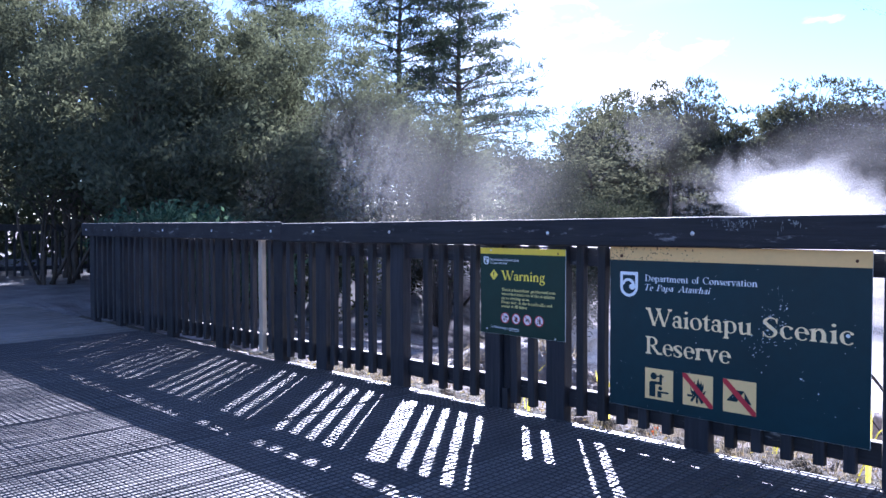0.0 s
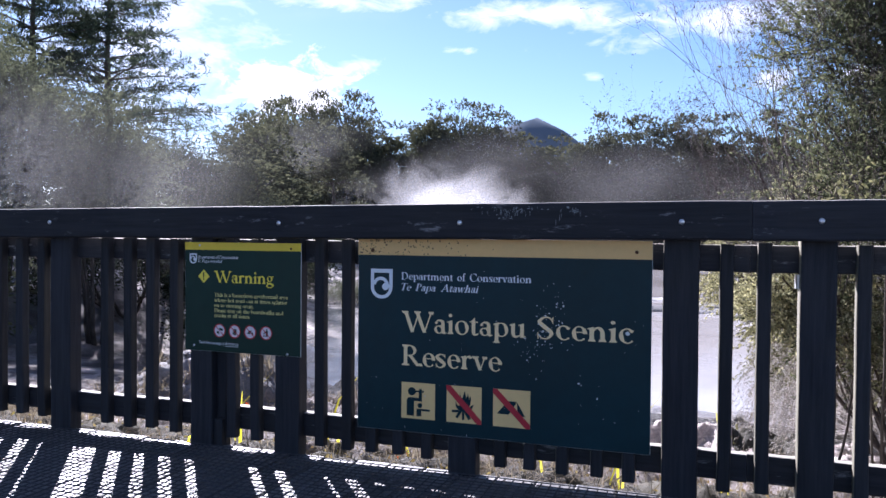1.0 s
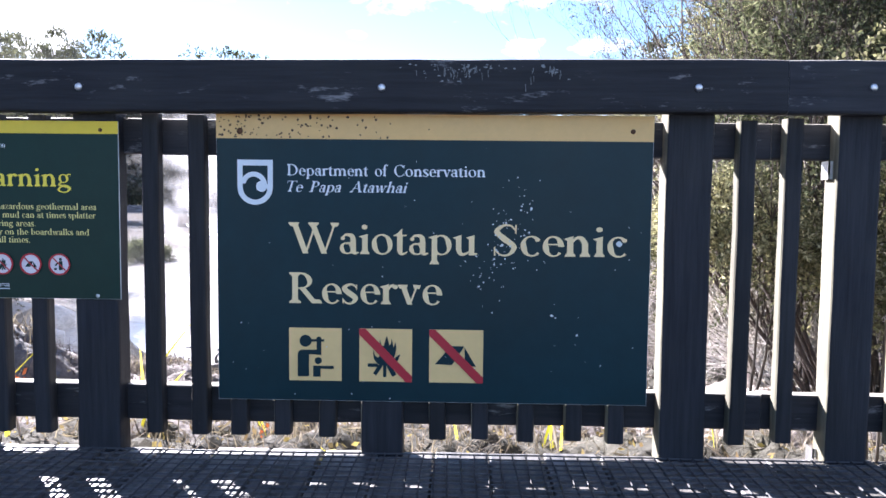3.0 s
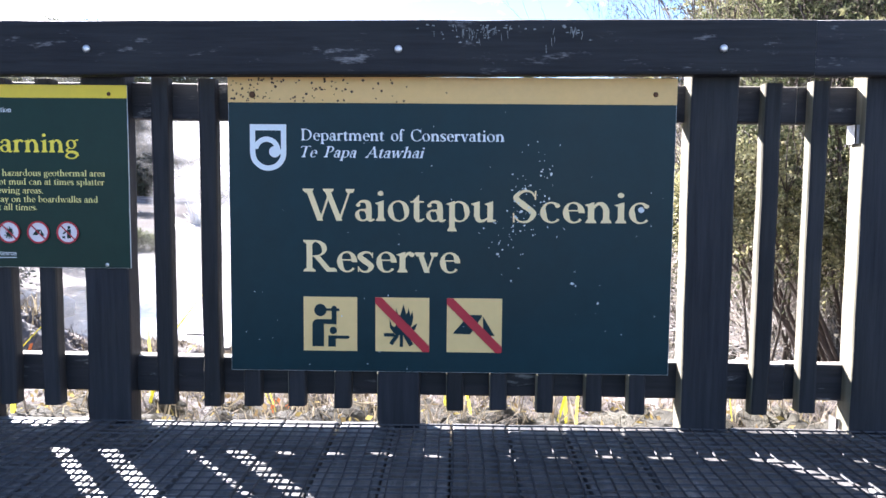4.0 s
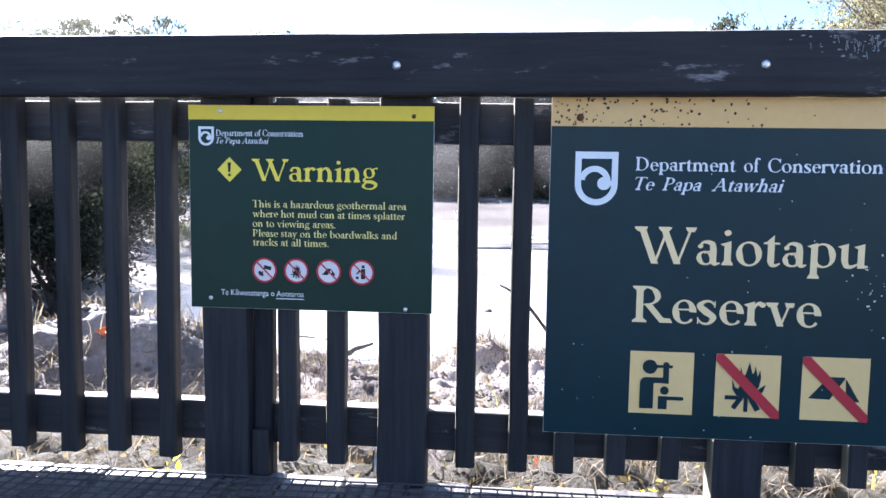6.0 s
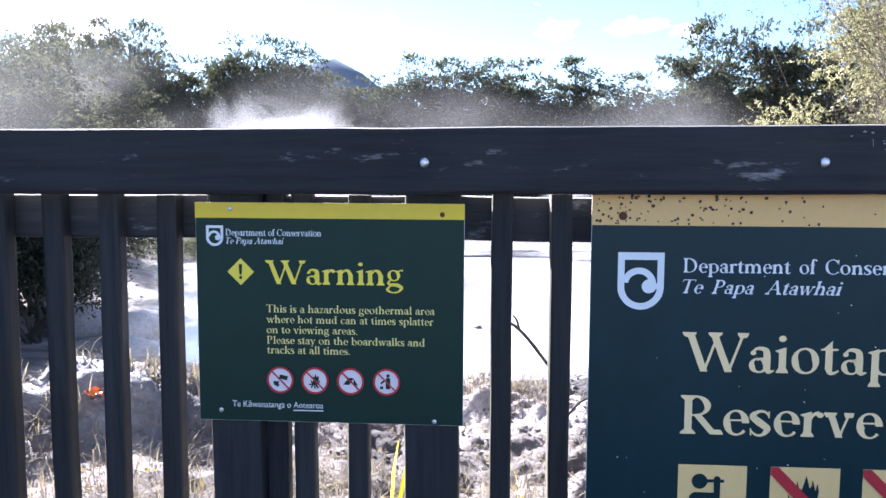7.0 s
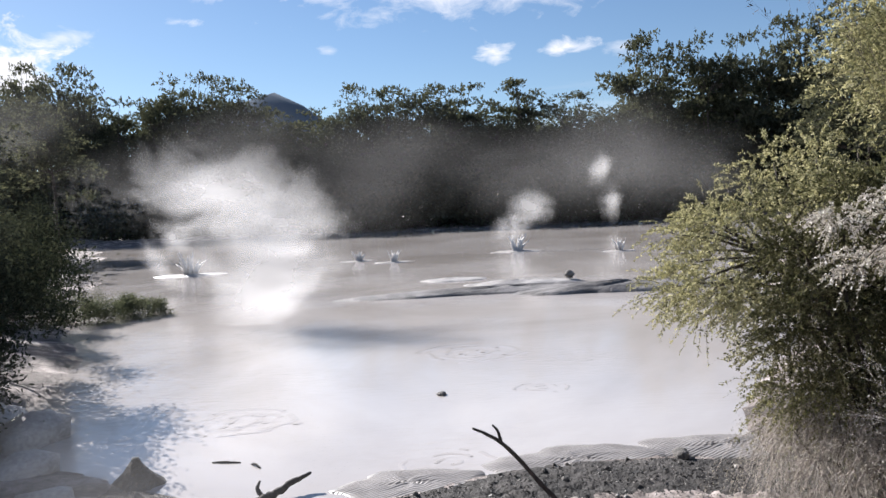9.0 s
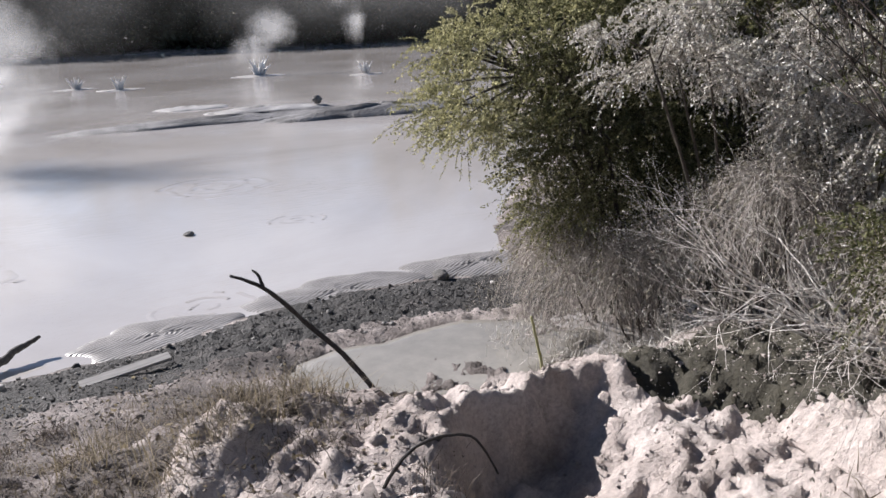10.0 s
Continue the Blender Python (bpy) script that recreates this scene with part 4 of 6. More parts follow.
CAP = 0.729                               # height of capitals in the built-in font


def lettering(text, x0, x1, base, cap, y, mat, parent, name="lettering", italic=0.0, weight=0.0):
    """Raised lettering fitted between x0 and x1, its capitals cap high over the baseline."""
    me, co = glyphs(text, italic, weight)
    lo, hi = co[:, 0].min(), co[:, 0].max()
    k, kz = (x1 - x0) / (hi - lo), cap / CAP
    out_ = np.stack([x0 + (co[:, 0] - lo) * k, np.full(len(co), y), base + co[:, 1] * kz], 1)
    return part(name, mesh_of(name, out_.tolist(), [tuple(p.vertices) for p in me.polygons]), mat, parent)


# Old-style roman capitals and small letters, cut from stems, bowls and tapering strokes; capitals are 1 high.
XH, STEM, HAIR = 0.64, 0.152, 0.054


def pen(points, widths, n=8):
    """A stroke of changing width along an eased line."""
    ps, mids, ws = [Vector(p) for p in points], [], []
    for i in range(len(ps) - 1):
        p0, p1, p2, p3 = ps[max(i - 1, 0)], ps[i], ps[i + 1], ps[min(i + 2, len(ps) - 1)]
        for s_ in range(n):
            t = s_ / n
            mids.append(0.5 * (2 * p1 + (p2 - p0) * t + (2 * p0 - 5 * p1 + 4 * p2 - p3) * t * t + (3 * p1 - p0 - 3 * p2 + p3) * t ** 3))
            ws.append(widths[i] * (1 - t) + widths[i + 1] * t)
    mids.append(ps[-1])
    ws.append(widths[-1])
    sides = []
    for i, p in enumerate(mids):
        d = (mids[min(i + 1, len(mids) - 1)] - mids[max(i - 1, 0)]).normalized()
        nrm = Vector((-d.y, d.x)) * ws[i] / 2
        sides.append((tuple(p + nrm), tuple(p - nrm)))
    return [[a[0], b[0], b[1], a[1]] for a, b in zip(sides, sides[1:])]


def bowl(cx, cz, rx, rz, a0=0, a1=360, tx=STEM, tz=HAIR, n=30, lean=-14):
    """Part of a round letter: thick at its sides, thin above and below, on a tilted axis."""
    out_ = []
    for k in range(n):
        q = []
        for a in (a0 + (a1 - a0) * k / n, a0 + (a1 - a0) * (k + 1) / n):
            c, s_ = math.cos(radians(a)), math.sin(radians(a))
            th = tz + (tx - tz) * math.cos(radians(a + lean)) ** 2
            q.append(((cx + rx * c, cz + rz * s_), (cx + (rx - th) * c, cz + (rz - th * 0.9) * s_)))
        out_.append([q[0][0], q[1][0], q[1][1], q[0][1]])
    return out_


def ball(x, z, r=0.07):
    return [[(x + r * math.cos(2 * math.pi * k / 14), z + r * math.sin(2 * math.pi * k / 14)) for k in range(14)]]


def foot(x, z, half=0.13, up=1):
    """A bracketed foot on a stem's end."""
    t, h = HAIR * 0.9 * up, STEM / 2
    return [[(x - half, z), (x + half, z), (x + half * 0.96, z + t), (x + h, z + t * 2.6), (x - h, z + t * 2.6), (x - half * 0.96, z + t)][::up]]


def stem(x, z0, z1, w=STEM):
    return [[(x - w / 2, z0), (x + w / 2, z0), (x + w / 2, z1), (x - w / 2, z1)]]


def flag(x, z):
    """The slanted entry at the head of a small letter's stem."""
    return [[(x - STEM / 2 - 0.09, z - 0.075), (x - STEM / 2, z - 0.13), (x + STEM / 2, z - 0.13), (x + STEM / 2, z + 0.015)]]


def slope(xa, za, xb, zb, w):
    """A straight diagonal, w wide along the line of writing."""
    return [[(xa - w / 2, za), (xa + w / 2, za), (xb + w / 2, zb), (xb - w / 2, zb)]]


def arch(x0, x1, w=STEM):
    """The shoulder of n, m and r between two stems."""
    return pen([(x0, XH - 0.20), (x0 + (x1 - x0) * 0.35, XH - 0.045), (x0 + (x1 - x0) * 0.72, XH - 0.055), (x1, XH - 0.22)], [HAIR * 0.7, HAIR * 1.5, STEM * 0.85, w])


def ess(w, h):
    k = h
    return pen([(w * 0.86, 0.80 * k), (w * 0.70, 0.955 * k), (w * 0.42, 0.97 * k), (w * 0.17, 0.78 * k), (w * 0.45, 0.54 * k), (w * 0.80, 0.29 * k), (w * 0.62, 0.045 * k), (w * 0.32, 0.03 * k), (w * 0.10, 0.20 * k)], [HAIR * 0.6, HAIR, HAIR * 1.4, STEM * 0.9, STEM * 1.15, STEM * 0.95, HAIR * 1.4, HAIR, HAIR * 0.6]) + [[(w * 0.84, 0.99 * k), (w * 0.90, 0.99 * k), (w * 0.89, 0.70 * k), (w * 0.84, 0.72 * k)], [(w * 0.07, 0.0), (w * 0.13, 0.0), (w * 0.12, 0.29 * k), (w * 0.06, 0.29 * k)]]


ROMAN = {
    "W": (1.36, slope(0.12, 1, 0.44, 0, 0.16) + slope(0.44, 0, 0.73, 1, 0.06) + slope(0.62, 1, 0.96, 0, 0.16) + slope(0.96, 0, 1.26, 1, 0.06) + foot(0.11, 1, 0.15, -1) + foot(0.66, 1, 0.15, -1) + foot(1.25, 1, 0.12, -1)),
    "R": (0.86, stem(0.19, 0, 1, 0.15) + foot(0.19, 0, 0.16) + foot(0.19, 1, 0.16, -1) + bowl(0.33, 0.735, 0.31, 0.265, -90, 90, 0.14) + [[(0.19, 1), (0.35, 1), (0.35, 0.955), (0.19, 0.955)], [(0.19, 0.515), (0.35, 0.515), (0.35, 0.47), (0.19, 0.47)]] + slope(0.38, 0.49, 0.72, 0, 0.17) + foot(0.77, 0, 0.13)),
    "D": (0.92, stem(0.19, 0, 1, 0.15) + foot(0.19, 0, 0.15) + foot(0.19, 1, 0.15, -1) + bowl(0.35, 0.5, 0.50, 0.5, -90, 90, 0.155) + [[(0.19, 1), (0.37, 1), (0.37, 0.955), (0.19, 0.955)], [(0.19, 0.045), (0.37, 0.045), (0.37, 0), (0.19, 0)]]),
    "C": (0.84, bowl(0.47, 0.5, 0.43, 0.52, 42, 318, 0.155) + [[(0.74, 1.0), (0.80, 1.0), (0.79, 0.68), (0.74, 0.70)], [(0.76, 0.16), (0.80, 0.10), (0.80, 0.24)]]),
    "S": (0.66, ess(0.66, 1.0)),
    "s": (0.46, ess(0.46, XH)),
    "a": (0.56, bowl(0.235, 0.185, 0.205, 0.195, 20, 330, 0.125) + stem(0.405, 0.05, 0.42) + pen([(0.10, 0.50), (0.17, 0.60), (0.28, 0.615), (0.38, 0.56), (0.405, 0.41)], [HAIR, HAIR * 1.2, HAIR * 1.8, STEM * 0.9, STEM]) + ball(0.115, 0.50, 0.06) + pen([(0.39, 0.10), (0.45, 0.025), (0.56, 0.06)], [STEM * 0.8, HAIR * 1.8, HAIR * 0.6]) + pen([(0.38, 0.37), (0.26, 0.35), (0.2, 0.32)], [HAIR, HAIR, HAIR])),
    "i": (0.33, stem(0.17, 0, XH - 0.04) + flag(0.17, XH) + foot(0.17, 0) + ball(0.16, 0.87, 0.08)),
    "o": (0.64, bowl(0.32, XH / 2, 0.29, XH / 2 + 0.015)),
    "e": (0.55, bowl(0.30, XH / 2, 0.26, XH / 2 + 0.015, -2, 318) + [[(0.11, 0.36), (0.53, 0.36), (0.53, 0.405), (0.11, 0.405)]]),
    "c": (0.53, bowl(0.30, XH / 2, 0.27, XH / 2 + 0.015, 55, 316) + ball(0.44, 0.53, 0.065)),
    "t": (0.40, stem(0.17, 0.10, XH) + [[(0.0, XH - 0.05), (0.36, XH - 0.05), (0.36, XH), (0.0, XH)], [(0.02, XH - 0.04), (0.105, XH - 0.04), (0.235, XH - 0.04), (0.235, 0.84)]] + pen([(0.17, 0.14), (0.20, 0.035), (0.29, 0.03), (0.38, 0.09)], [STEM, STEM * 0.7, HAIR * 1.3, HAIR * 0.6])),
    "p": (0.68, stem(0.17, -0.30, XH - 0.04) + flag(0.17, XH) + foot(0.17, -0.30) + bowl(0.36, XH / 2, 0.285, XH / 2 + 0.01, -140, 140)),
    "u": (0.70, stem(0.16, 0.18, XH - 0.04) + flag(0.16, XH) + pen([(0.16, 0.2), (0.21, 0.06), (0.33, 0.04), (0.50, 0.15)], [STEM, STEM * 0.85, HAIR * 1.5, HAIR * 0.7]) + stem(0.52, 0, XH - 0.04) + flag(0.52, XH) + [[(0.50, 0), (0.68, 0.03), (0.68, 0.07), (0.58, 0.09)]]),
    "n": (0.70, stem(0.16, 0, XH - 0.04) + flag(0.16, XH) + foot(0.16, 0) + arch(0.20, 0.52) + stem(0.52, 0, XH - 0.21) + foot(0.52, 0)),
    "m": (1.06, stem(0.16, 0, XH - 0.04) + flag(0.16, XH) + foot(0.16, 0) + arch(0.20, 0.52) + stem(0.52, 0, XH - 0.21) + foot(0.52, 0) + arch(0.56, 0.88) + stem(0.88, 0, XH - 0.21) + foot(0.88, 0)),
    "r": (0.48, stem(0.16, 0, XH - 0.04) + flag(0.16, XH) + foot(0.16, 0) + pen([(0.20, XH - 0.20), (0.28, XH - 0.06), (0.38, XH - 0.03)], [HAIR, HAIR * 1.4, STEM * 0.8]) + ball(0.40, XH - 0.075, 0.07)),
    "v": (0.60, slope(0.12, XH, 0.31, 0, 0.14) + slope(0.31, 0, 0.50, XH, 0.05) + foot(0.12, XH, 0.13, -1) + foot(0.49, XH, 0.10, -1)),
    "f": (0.36, stem(0.17, 0, 0.80) + foot(0.17, 0) + [[(0.02, XH - 0.05), (0.32, XH - 0.05), (0.32, XH), (0.02, XH)]] + pen([(0.17, 0.78), (0.20, 0.94), (0.30, 1.0), (0.38, 0.97)], [STEM, STEM * 0.8, HAIR * 1.4, HAIR]) + ball(0.385, 0.935, 0.06)),
    "h": (0.70, stem(0.16, 0, 1.0) + flag(0.16, 1.02) + foot(0.16, 0) + arch(0.20, 0.52) + stem(0.52, 0, XH - 0.21) + foot(0.52, 0)),
    "l": (0.33, stem(0.17, 0, 1.0) + flag(0.17, 1.02) + foot(0.17, 0)),
    "b": (0.68, stem(0.17, 0.03, 1.0) + flag(0.17, 1.02) + bowl(0.36, XH / 2, 0.285, XH / 2 + 0.01, -140, 140)),
    "d": (0.70, stem(0.50, 0, 1.0) + flag(0.50, 1.02) + [[(0.48, 0), (0.67, 0.03), (0.67, 0.07), (0.56, 0.09)]] + bowl(0.31, XH / 2, 0.27, XH / 2 + 0.01, 40, 320)),
    "k": (0.68, stem(0.17, 0, 1.0) + flag(0.17, 1.02) + foot(0.17, 0) + slope(0.26, 0.30, 0.50, XH, 0.06) + slope(0.33, 0.38, 0.56, 0, 0.15) + foot(0.57, 0) + foot(0.50, XH, 0.11, -1)),
    "w": (0.90, slope(0.11, XH, 0.28, 0, 0.13) + slope(0.28, 0, 0.46, XH, 0.05) + slope(0.44, XH, 0.61, 0, 0.13) + slope(0.61, 0, 0.79, XH, 0.05) + foot(0.11, XH, 0.12, -1) + foot(0.45, XH, 0.1, -1) + foot(0.79, XH, 0.09, -1)),
    "y": (0.60, slope(0.12, XH, 0.32, 0, 0.14) + slope(0.20, -0.28, 0.50, XH, 0.06) + foot(0.12, XH, 0.13, -1) + foot(0.49, XH, 0.10, -1) + ball(0.16, -0.24, 0.06)),
    "z": (0.52, slope(0.10, 0.02, 0.42, XH - 0.02, 0.12) + [[(0.05, XH - 0.05), (0.48, XH - 0.05), (0.48, XH), (0.05, XH)], [(0.05, 0), (0.48, 0), (0.48, 0.05), (0.05, 0.05)], [(0.05, XH), (0.05, XH - 0.15), (0.09, XH - 0.05)], [(0.48, 0), (0.48, 0.16), (0.44, 0.05)]]),
    "T": (0.82, stem(0.41, 0, 1, 0.15) + foot(0.41, 0, 0.16) + [[(0.04, 0.95), (0.78, 0.95), (0.78, 1), (0.04, 1)], [(0.04, 1), (0.04, 0.76), (0.09, 0.95)], [(0.78, 1), (0.78, 0.76), (0.73, 0.95)]]),
    "P": (0.74, stem(0.19, 0, 1, 0.15) + foot(0.19, 0, 0.16) + foot(0.19, 1, 0.16, -1) + bowl(0.33, 0.725, 0.33, 0.275, -90, 90, 0.145) + [[(0.19, 1), (0.35, 1), (0.35, 0.955), (0.19, 0.955)], [(0.19, 0.495), (0.35, 0.495), (0.35, 0.45), (0.19, 0.45)]]),
    "A": (0.94, slope(0.13, 0, 0.46, 1, 0.06) + slope(0.44, 1, 0.79, 0, 0.155) + [[(0.24, 0.33), (0.68, 0.33), (0.68, 0.375), (0.24, 0.375)]] + foot(0.13, 0, 0.13) + foot(0.80, 0, 0.14)),
    " ": (0.34, []),
    ".": (0.28, ball(0.13, 0.065, 0.07)),
    "g": (0.60, bowl(0.27, 0.42, 0.215, 0.235, 0, 360, 0.115) + pen([(0.16, 0.22), (0.08, 0.12), (0.16, 0.04), (0.38, 0.02), (0.53, -0.10), (0.40, -0.27), (0.18, -0.28), (0.05, -0.17), (0.12, -0.05), (0.22, 0.02)], [HAIR, HAIR * 1.6, STEM * 0.8, STEM, STEM * 0.8, HAIR * 1.2, HAIR * 1.2, STEM * 0.7, HAIR * 1.2, HAIR]) + pen([(0.42, 0.58), (0.50, 0.64), (0.58, 0.62)], [HAIR, HAIR, HAIR * 1.6])),
}


def roman(text, x0, x1, base, cap, y, mat, parent, name="lettering", slant=0.0):
    """A word in roman letters fitted between x0 and x1."""
    vs, fs, at_ = [], [], 0.0
    for ch in text:
        wide, loops = ROMAN[ch]
        for i_, loop in enumerate(loops):
            n = len(vs)
            vs += [(at_ + px_ + slant * pz_, y - 0.00002 * (i_ % 9), base + pz_ * cap) for px_, pz_ in loop]
            fs.append(tuple(range(n, n + len(loop))))
        at_ += wide
    lo, hi = min(v[0] for v in vs), max(v[0] for v in vs)
    vs = [(x0 + (v[0] - lo) * (x1 - x0) / (hi - lo), v[1], v[2]) for v in vs]
    return part(name, mesh_of(name, vs, fs), mat, parent)


def flat_shape(name, loops, y, mat, parent, label="", thick=0.0012):
    """Flat painted shapes (lists of x, z) on a sign, with a slight thickness."""
    bm = bmesh.new()
    for i_, loop in enumerate(loops):
        bm.faces.new([bm.verts.new((x, y - 0.00012 * (i_ % 7), z)) for x, z in loop])
    bmesh.ops.recalc_face_normals(bm, faces=list(bm.faces))
    r = bmesh.ops.extrude_face_region(bm, geom=list(bm.faces))
    for e in r["geom"]:
        if isinstance(e, bmesh.types.BMVert):
            e.co.y += thick
    bmesh.ops.recalc_face_normals(bm, faces=list(bm.faces))
    return part(name, bm, mat, parent, label)


def ring_shape(cx, cz, r0, r1, a0=0, a1=360, n=28):
    """A bent band as quads."""
    out_ = []
    for k in range(n):
        a, b = radians(a0 + (a1 - a0) * k / n), radians(a0 + (a1 - a0) * (k + 1) / n)
        out_.append([(cx + r0 * math.cos(a), cz + r0 * math.sin(a)), (cx + r1 * math.cos(a), cz + r1 * math.sin(a)), (cx + r1 * math.cos(b), cz + r1 * math.sin(b)), (cx + r0 * math.cos(b), cz + r0 * math.sin(b))])
    return out_


def disc(cx, cz, r, n=24, sz=1.0):
    return [(cx + r * math.cos(2 * math.pi * k / n), cz + sz * r * math.sin(2 * math.pi * k / n)) for k in range(n)]


def rect(x0, x1, z0, z1):
    return [(x0, z0), (x1, z0), (x1, z1), (x0, z1)]


def stroke(x0, z0, x1, z1, w):
    d = Vector((x1 - x0, z1 - z0)).normalized() * (w / 2)
    return [(x0 - d.y, z0 + d.x), (x1 - d.y, z1 + d.x), (x1 + d.y, z1 - d.x), (x0 + d.y, z0 - d.x)]


def emblem(x0, x1, z0, z1, y, parent):
    """The shield badge: a pale outline, and inside it a curl that rises from one side and ends in a drop."""
    w, h = x1 - x0, z1 - z0
    t, r = w * 0.145, w / 2
    cx, zc = (x0 + x1) / 2, z0 + r
    loops = [rect(x0, x1, z1 - h * 0.13, z1), rect(x0, x0 + t, zc, z1 - h * 0.13), rect(x1 - t, x1, zc, z1 - h * 0.13)]
    loops += ring_shape(cx, zc, r - t, r, 180, 360, 18)
    loops += ring_shape(x0 + w * 0.46, z0 + h * 0.44, w * 0.235, w * 0.375, 0, 172, 20)
    loops += [disc(x0 + w * 0.68, z0 + h * 0.41, w * 0.155, 18), rect(x0 + w * 0.70, x1 - t * 0.5, z0 + h * 0.36, z0 + h * 0.46)]
    flat_shape("emblem", loops, y, M_WHITE, parent, "pale shield-shaped emblem")


FIRE = [(.265, .61), (.305, .49), (.36, .46), (.40, .54), (.385, .66), (.385, .82), (.42, .70), (.46, .68), (.49, .78), (.52, .89), (.555, .76), (.57, .70), (.60, .74), (.61, .83), (.64, .72), (.65, .66), (.685, .77), (.705, .65), (.68, .52), (.65, .44), (.72, .50), (.78, .535), (.74, .42), (.68, .36), (.58, .31), (.42, .31), (.33, .36), (.27, .45)]


def flames(x0, z0, s):
    """A camp fire in a square of side s."""
    logs = ((.36, .315, .16, .315, .065), (.41, .32, .29, .14, .075), (.485, .32, .485, .09, .062), (.555, .32, .67, .12, .085))
    return [[(x0 + a * s, z0 + b * s) for a, b in FIRE]] + [stroke(x0 + a * s, z0 + b * s, x0 + c * s, z0 + d * s, w * s) for a, b, c, d, w in logs]


def tent(x0, z0, s):
    """A ridge tent in a square of side s."""
    return [[(x0 + a * s, z0 + b * s) for a, b in loop] for loop in ([(.11, .345), (.425, .335), (.635, .66), (.635, .69), (.40, .69)], [(.655, .665), (.87, .31), (.665, .315)])]


def lookout(x0, z0, s):
    """A round, a tube and blocks, in a square of side s."""
    def r(a, b, c, d):
        return rect(x0 + a * s, x0 + b * s, z0 + c * s, z0 + d * s)
    return [disc(x0 + .315 * s, z0 + .765 * s, .115 * s), stroke(x0 + .40 * s, z0 + .775 * s, x0 + .67 * s, z0 + .775 * s, .045 * s), disc(x0 + .57 * s, z0 + .80 * s, .05 * s, 14), r(.525, .615, .50, .80),
            r(.24, .615, .505, .595), disc(x0 + .26 * s, z0 + .50 * s, .095 * s), r(.165, .38, .085, .51), disc(x0 + .555 * s, z0 + .385 * s, .068 * s, 18), r(.46, .60, .08, .29), stroke(x0 + .50 * s, z0 + .26 * s, x0 + .83 * s, z0 + .26 * s, .058 * s), disc(x0 + .83 * s, z0 + .26 * s, .029 * s, 10)]


def panel(name, x0, x1, z0, z1, y0, y1, mat, edge, parent):
    bm = box(x1 - x0, y1 - y0, z1 - z0, 0.001, 1, ((x0 + x1) / 2, (y0 + y1) / 2, (z0 + z1) / 2))
    me = from_bm(name, bm)
    me.materials.append(mat)
    me.materials.append(edge)
    for p in me.polygons:
        p.material_index = 0 if abs(p.normal.y) > 0.9 else 1
    return part(name, me, None, parent)


rng = random.Random(29)
scuffs = []
for cx_, half, n_ in ((0.66, 0.12, 70), (0.90, 0.05, 26)):
    for k in range(n_):
        x, z = rng.gauss(cx_, half * 0.55), 1.082 - abs(rng.gauss(0, 0.020))
        if rng.random() < 0.45:
            ln, lean = rng.uniform(0.003, 0.022), rng.gauss(0, 0.12)
            scuffs.append(stroke(x, z, x + lean * ln, z - ln, rng.uniform(0.0007, 0.0016)))
        else:
            r = rng.uniform(0.0012, 0.004)
            scuffs.append([(x + r * 1.8 * rng.uniform(0.4, 1.2) * math.cos(q), z + r * rng.uniform(0.3, 0.9) * math.sin(q)) for q in (0, 0.9, 1.8, 2.7, 3.6, 4.5, 5.4)])
tagged(flat_shape("scuffs", scuffs, -0.0475, M_SCUFF, fence, "pale scuffs and scratches worn into the stain", 0.002), kind="stuff")

reserve_sign = thing("reserve_sign", "large dark green reserve sign with cream lettering on the fence", "sign")
panel("panel", 0.0, 1.197, 0.156, 0.954, 0.0, 0.0045, M_SIGN, M_EDGE, reserve_sign)
flat_shape("header_band", [rect(0.0, 1.197, 0.885, 0.954)], -0.0015, M_BAND, reserve_sign, "faded spotted yellow band")
emblem(0.058, 0.156, 0.703, 0.827, -0.0015, reserve_sign)
for word, a, b in (("Department", 0.196, 0.420), ("of", 0.438, 0.474), ("Conservation", 0.491, 0.741)):
    roman(word, a, b, 0.785, 0.031, -0.0015, M_WHITE, reserve_sign)
for word, a, b in (("Te", 0.196, 0.240), ("Papa", 0.257, 0.345), ("Atawhai", 0.368, 0.529)):
    roman(word, a, b, 0.740, 0.030, -0.0015, M_WHITE, reserve_sign, slant=0.26)
for word, a, b, z in (("Waiotapu", 0.199, 0.722, 0.570), ("Scenic", 0.767, 1.132, 0.570), ("Reserve", 0.200, 0.627, 0.431)):
    roman(word, a, b, z, 0.086, -0.0015, M_CREAM, reserve_sign)
IC = ((0.200, 0.347), (0.397, 0.544), (0.592, 0.742))
for k, (a, b) in enumerate(IC):
    ic = flat_shape("icon", [rect(a, b, 0.213, 0.362)], -0.0015, M_ICON, reserve_sign, ("yellow square with dark blocks", "yellow no-fire square crossed in red", "yellow no-camping square crossed in red")[k])
    w = b - a
    flat_shape("symbol", (lookout, flames, tent)[k](a, 0.213, w), -0.003, M_SIGN, ic)
    if k:
        flat_shape("slash", [[(a, 0.362), (a + 0.017, 0.362), (b, 0.2295), (b, 0.213), (b - 0.017, 0.213), (a, 0.3455)]], -0.0045, M_RED, ic)


def screw(x, z, parent, r=0.007, mat=M_RUST):
    bm = bmesh.new()
    bmesh.ops.create_uvsphere(bm, u_segments=10, v_segments=6, radius=r, matrix=Matrix.Translation((x, -0.003, z)) @ Matrix.Diagonal((1, 0.4, 1, 1)))
    part("screw", from_bm("screw", bm, True), mat, parent)


screw(0.066, 0.905, reserve_sign, 0.009)
screw(1.140, 0.912, reserve_sign)


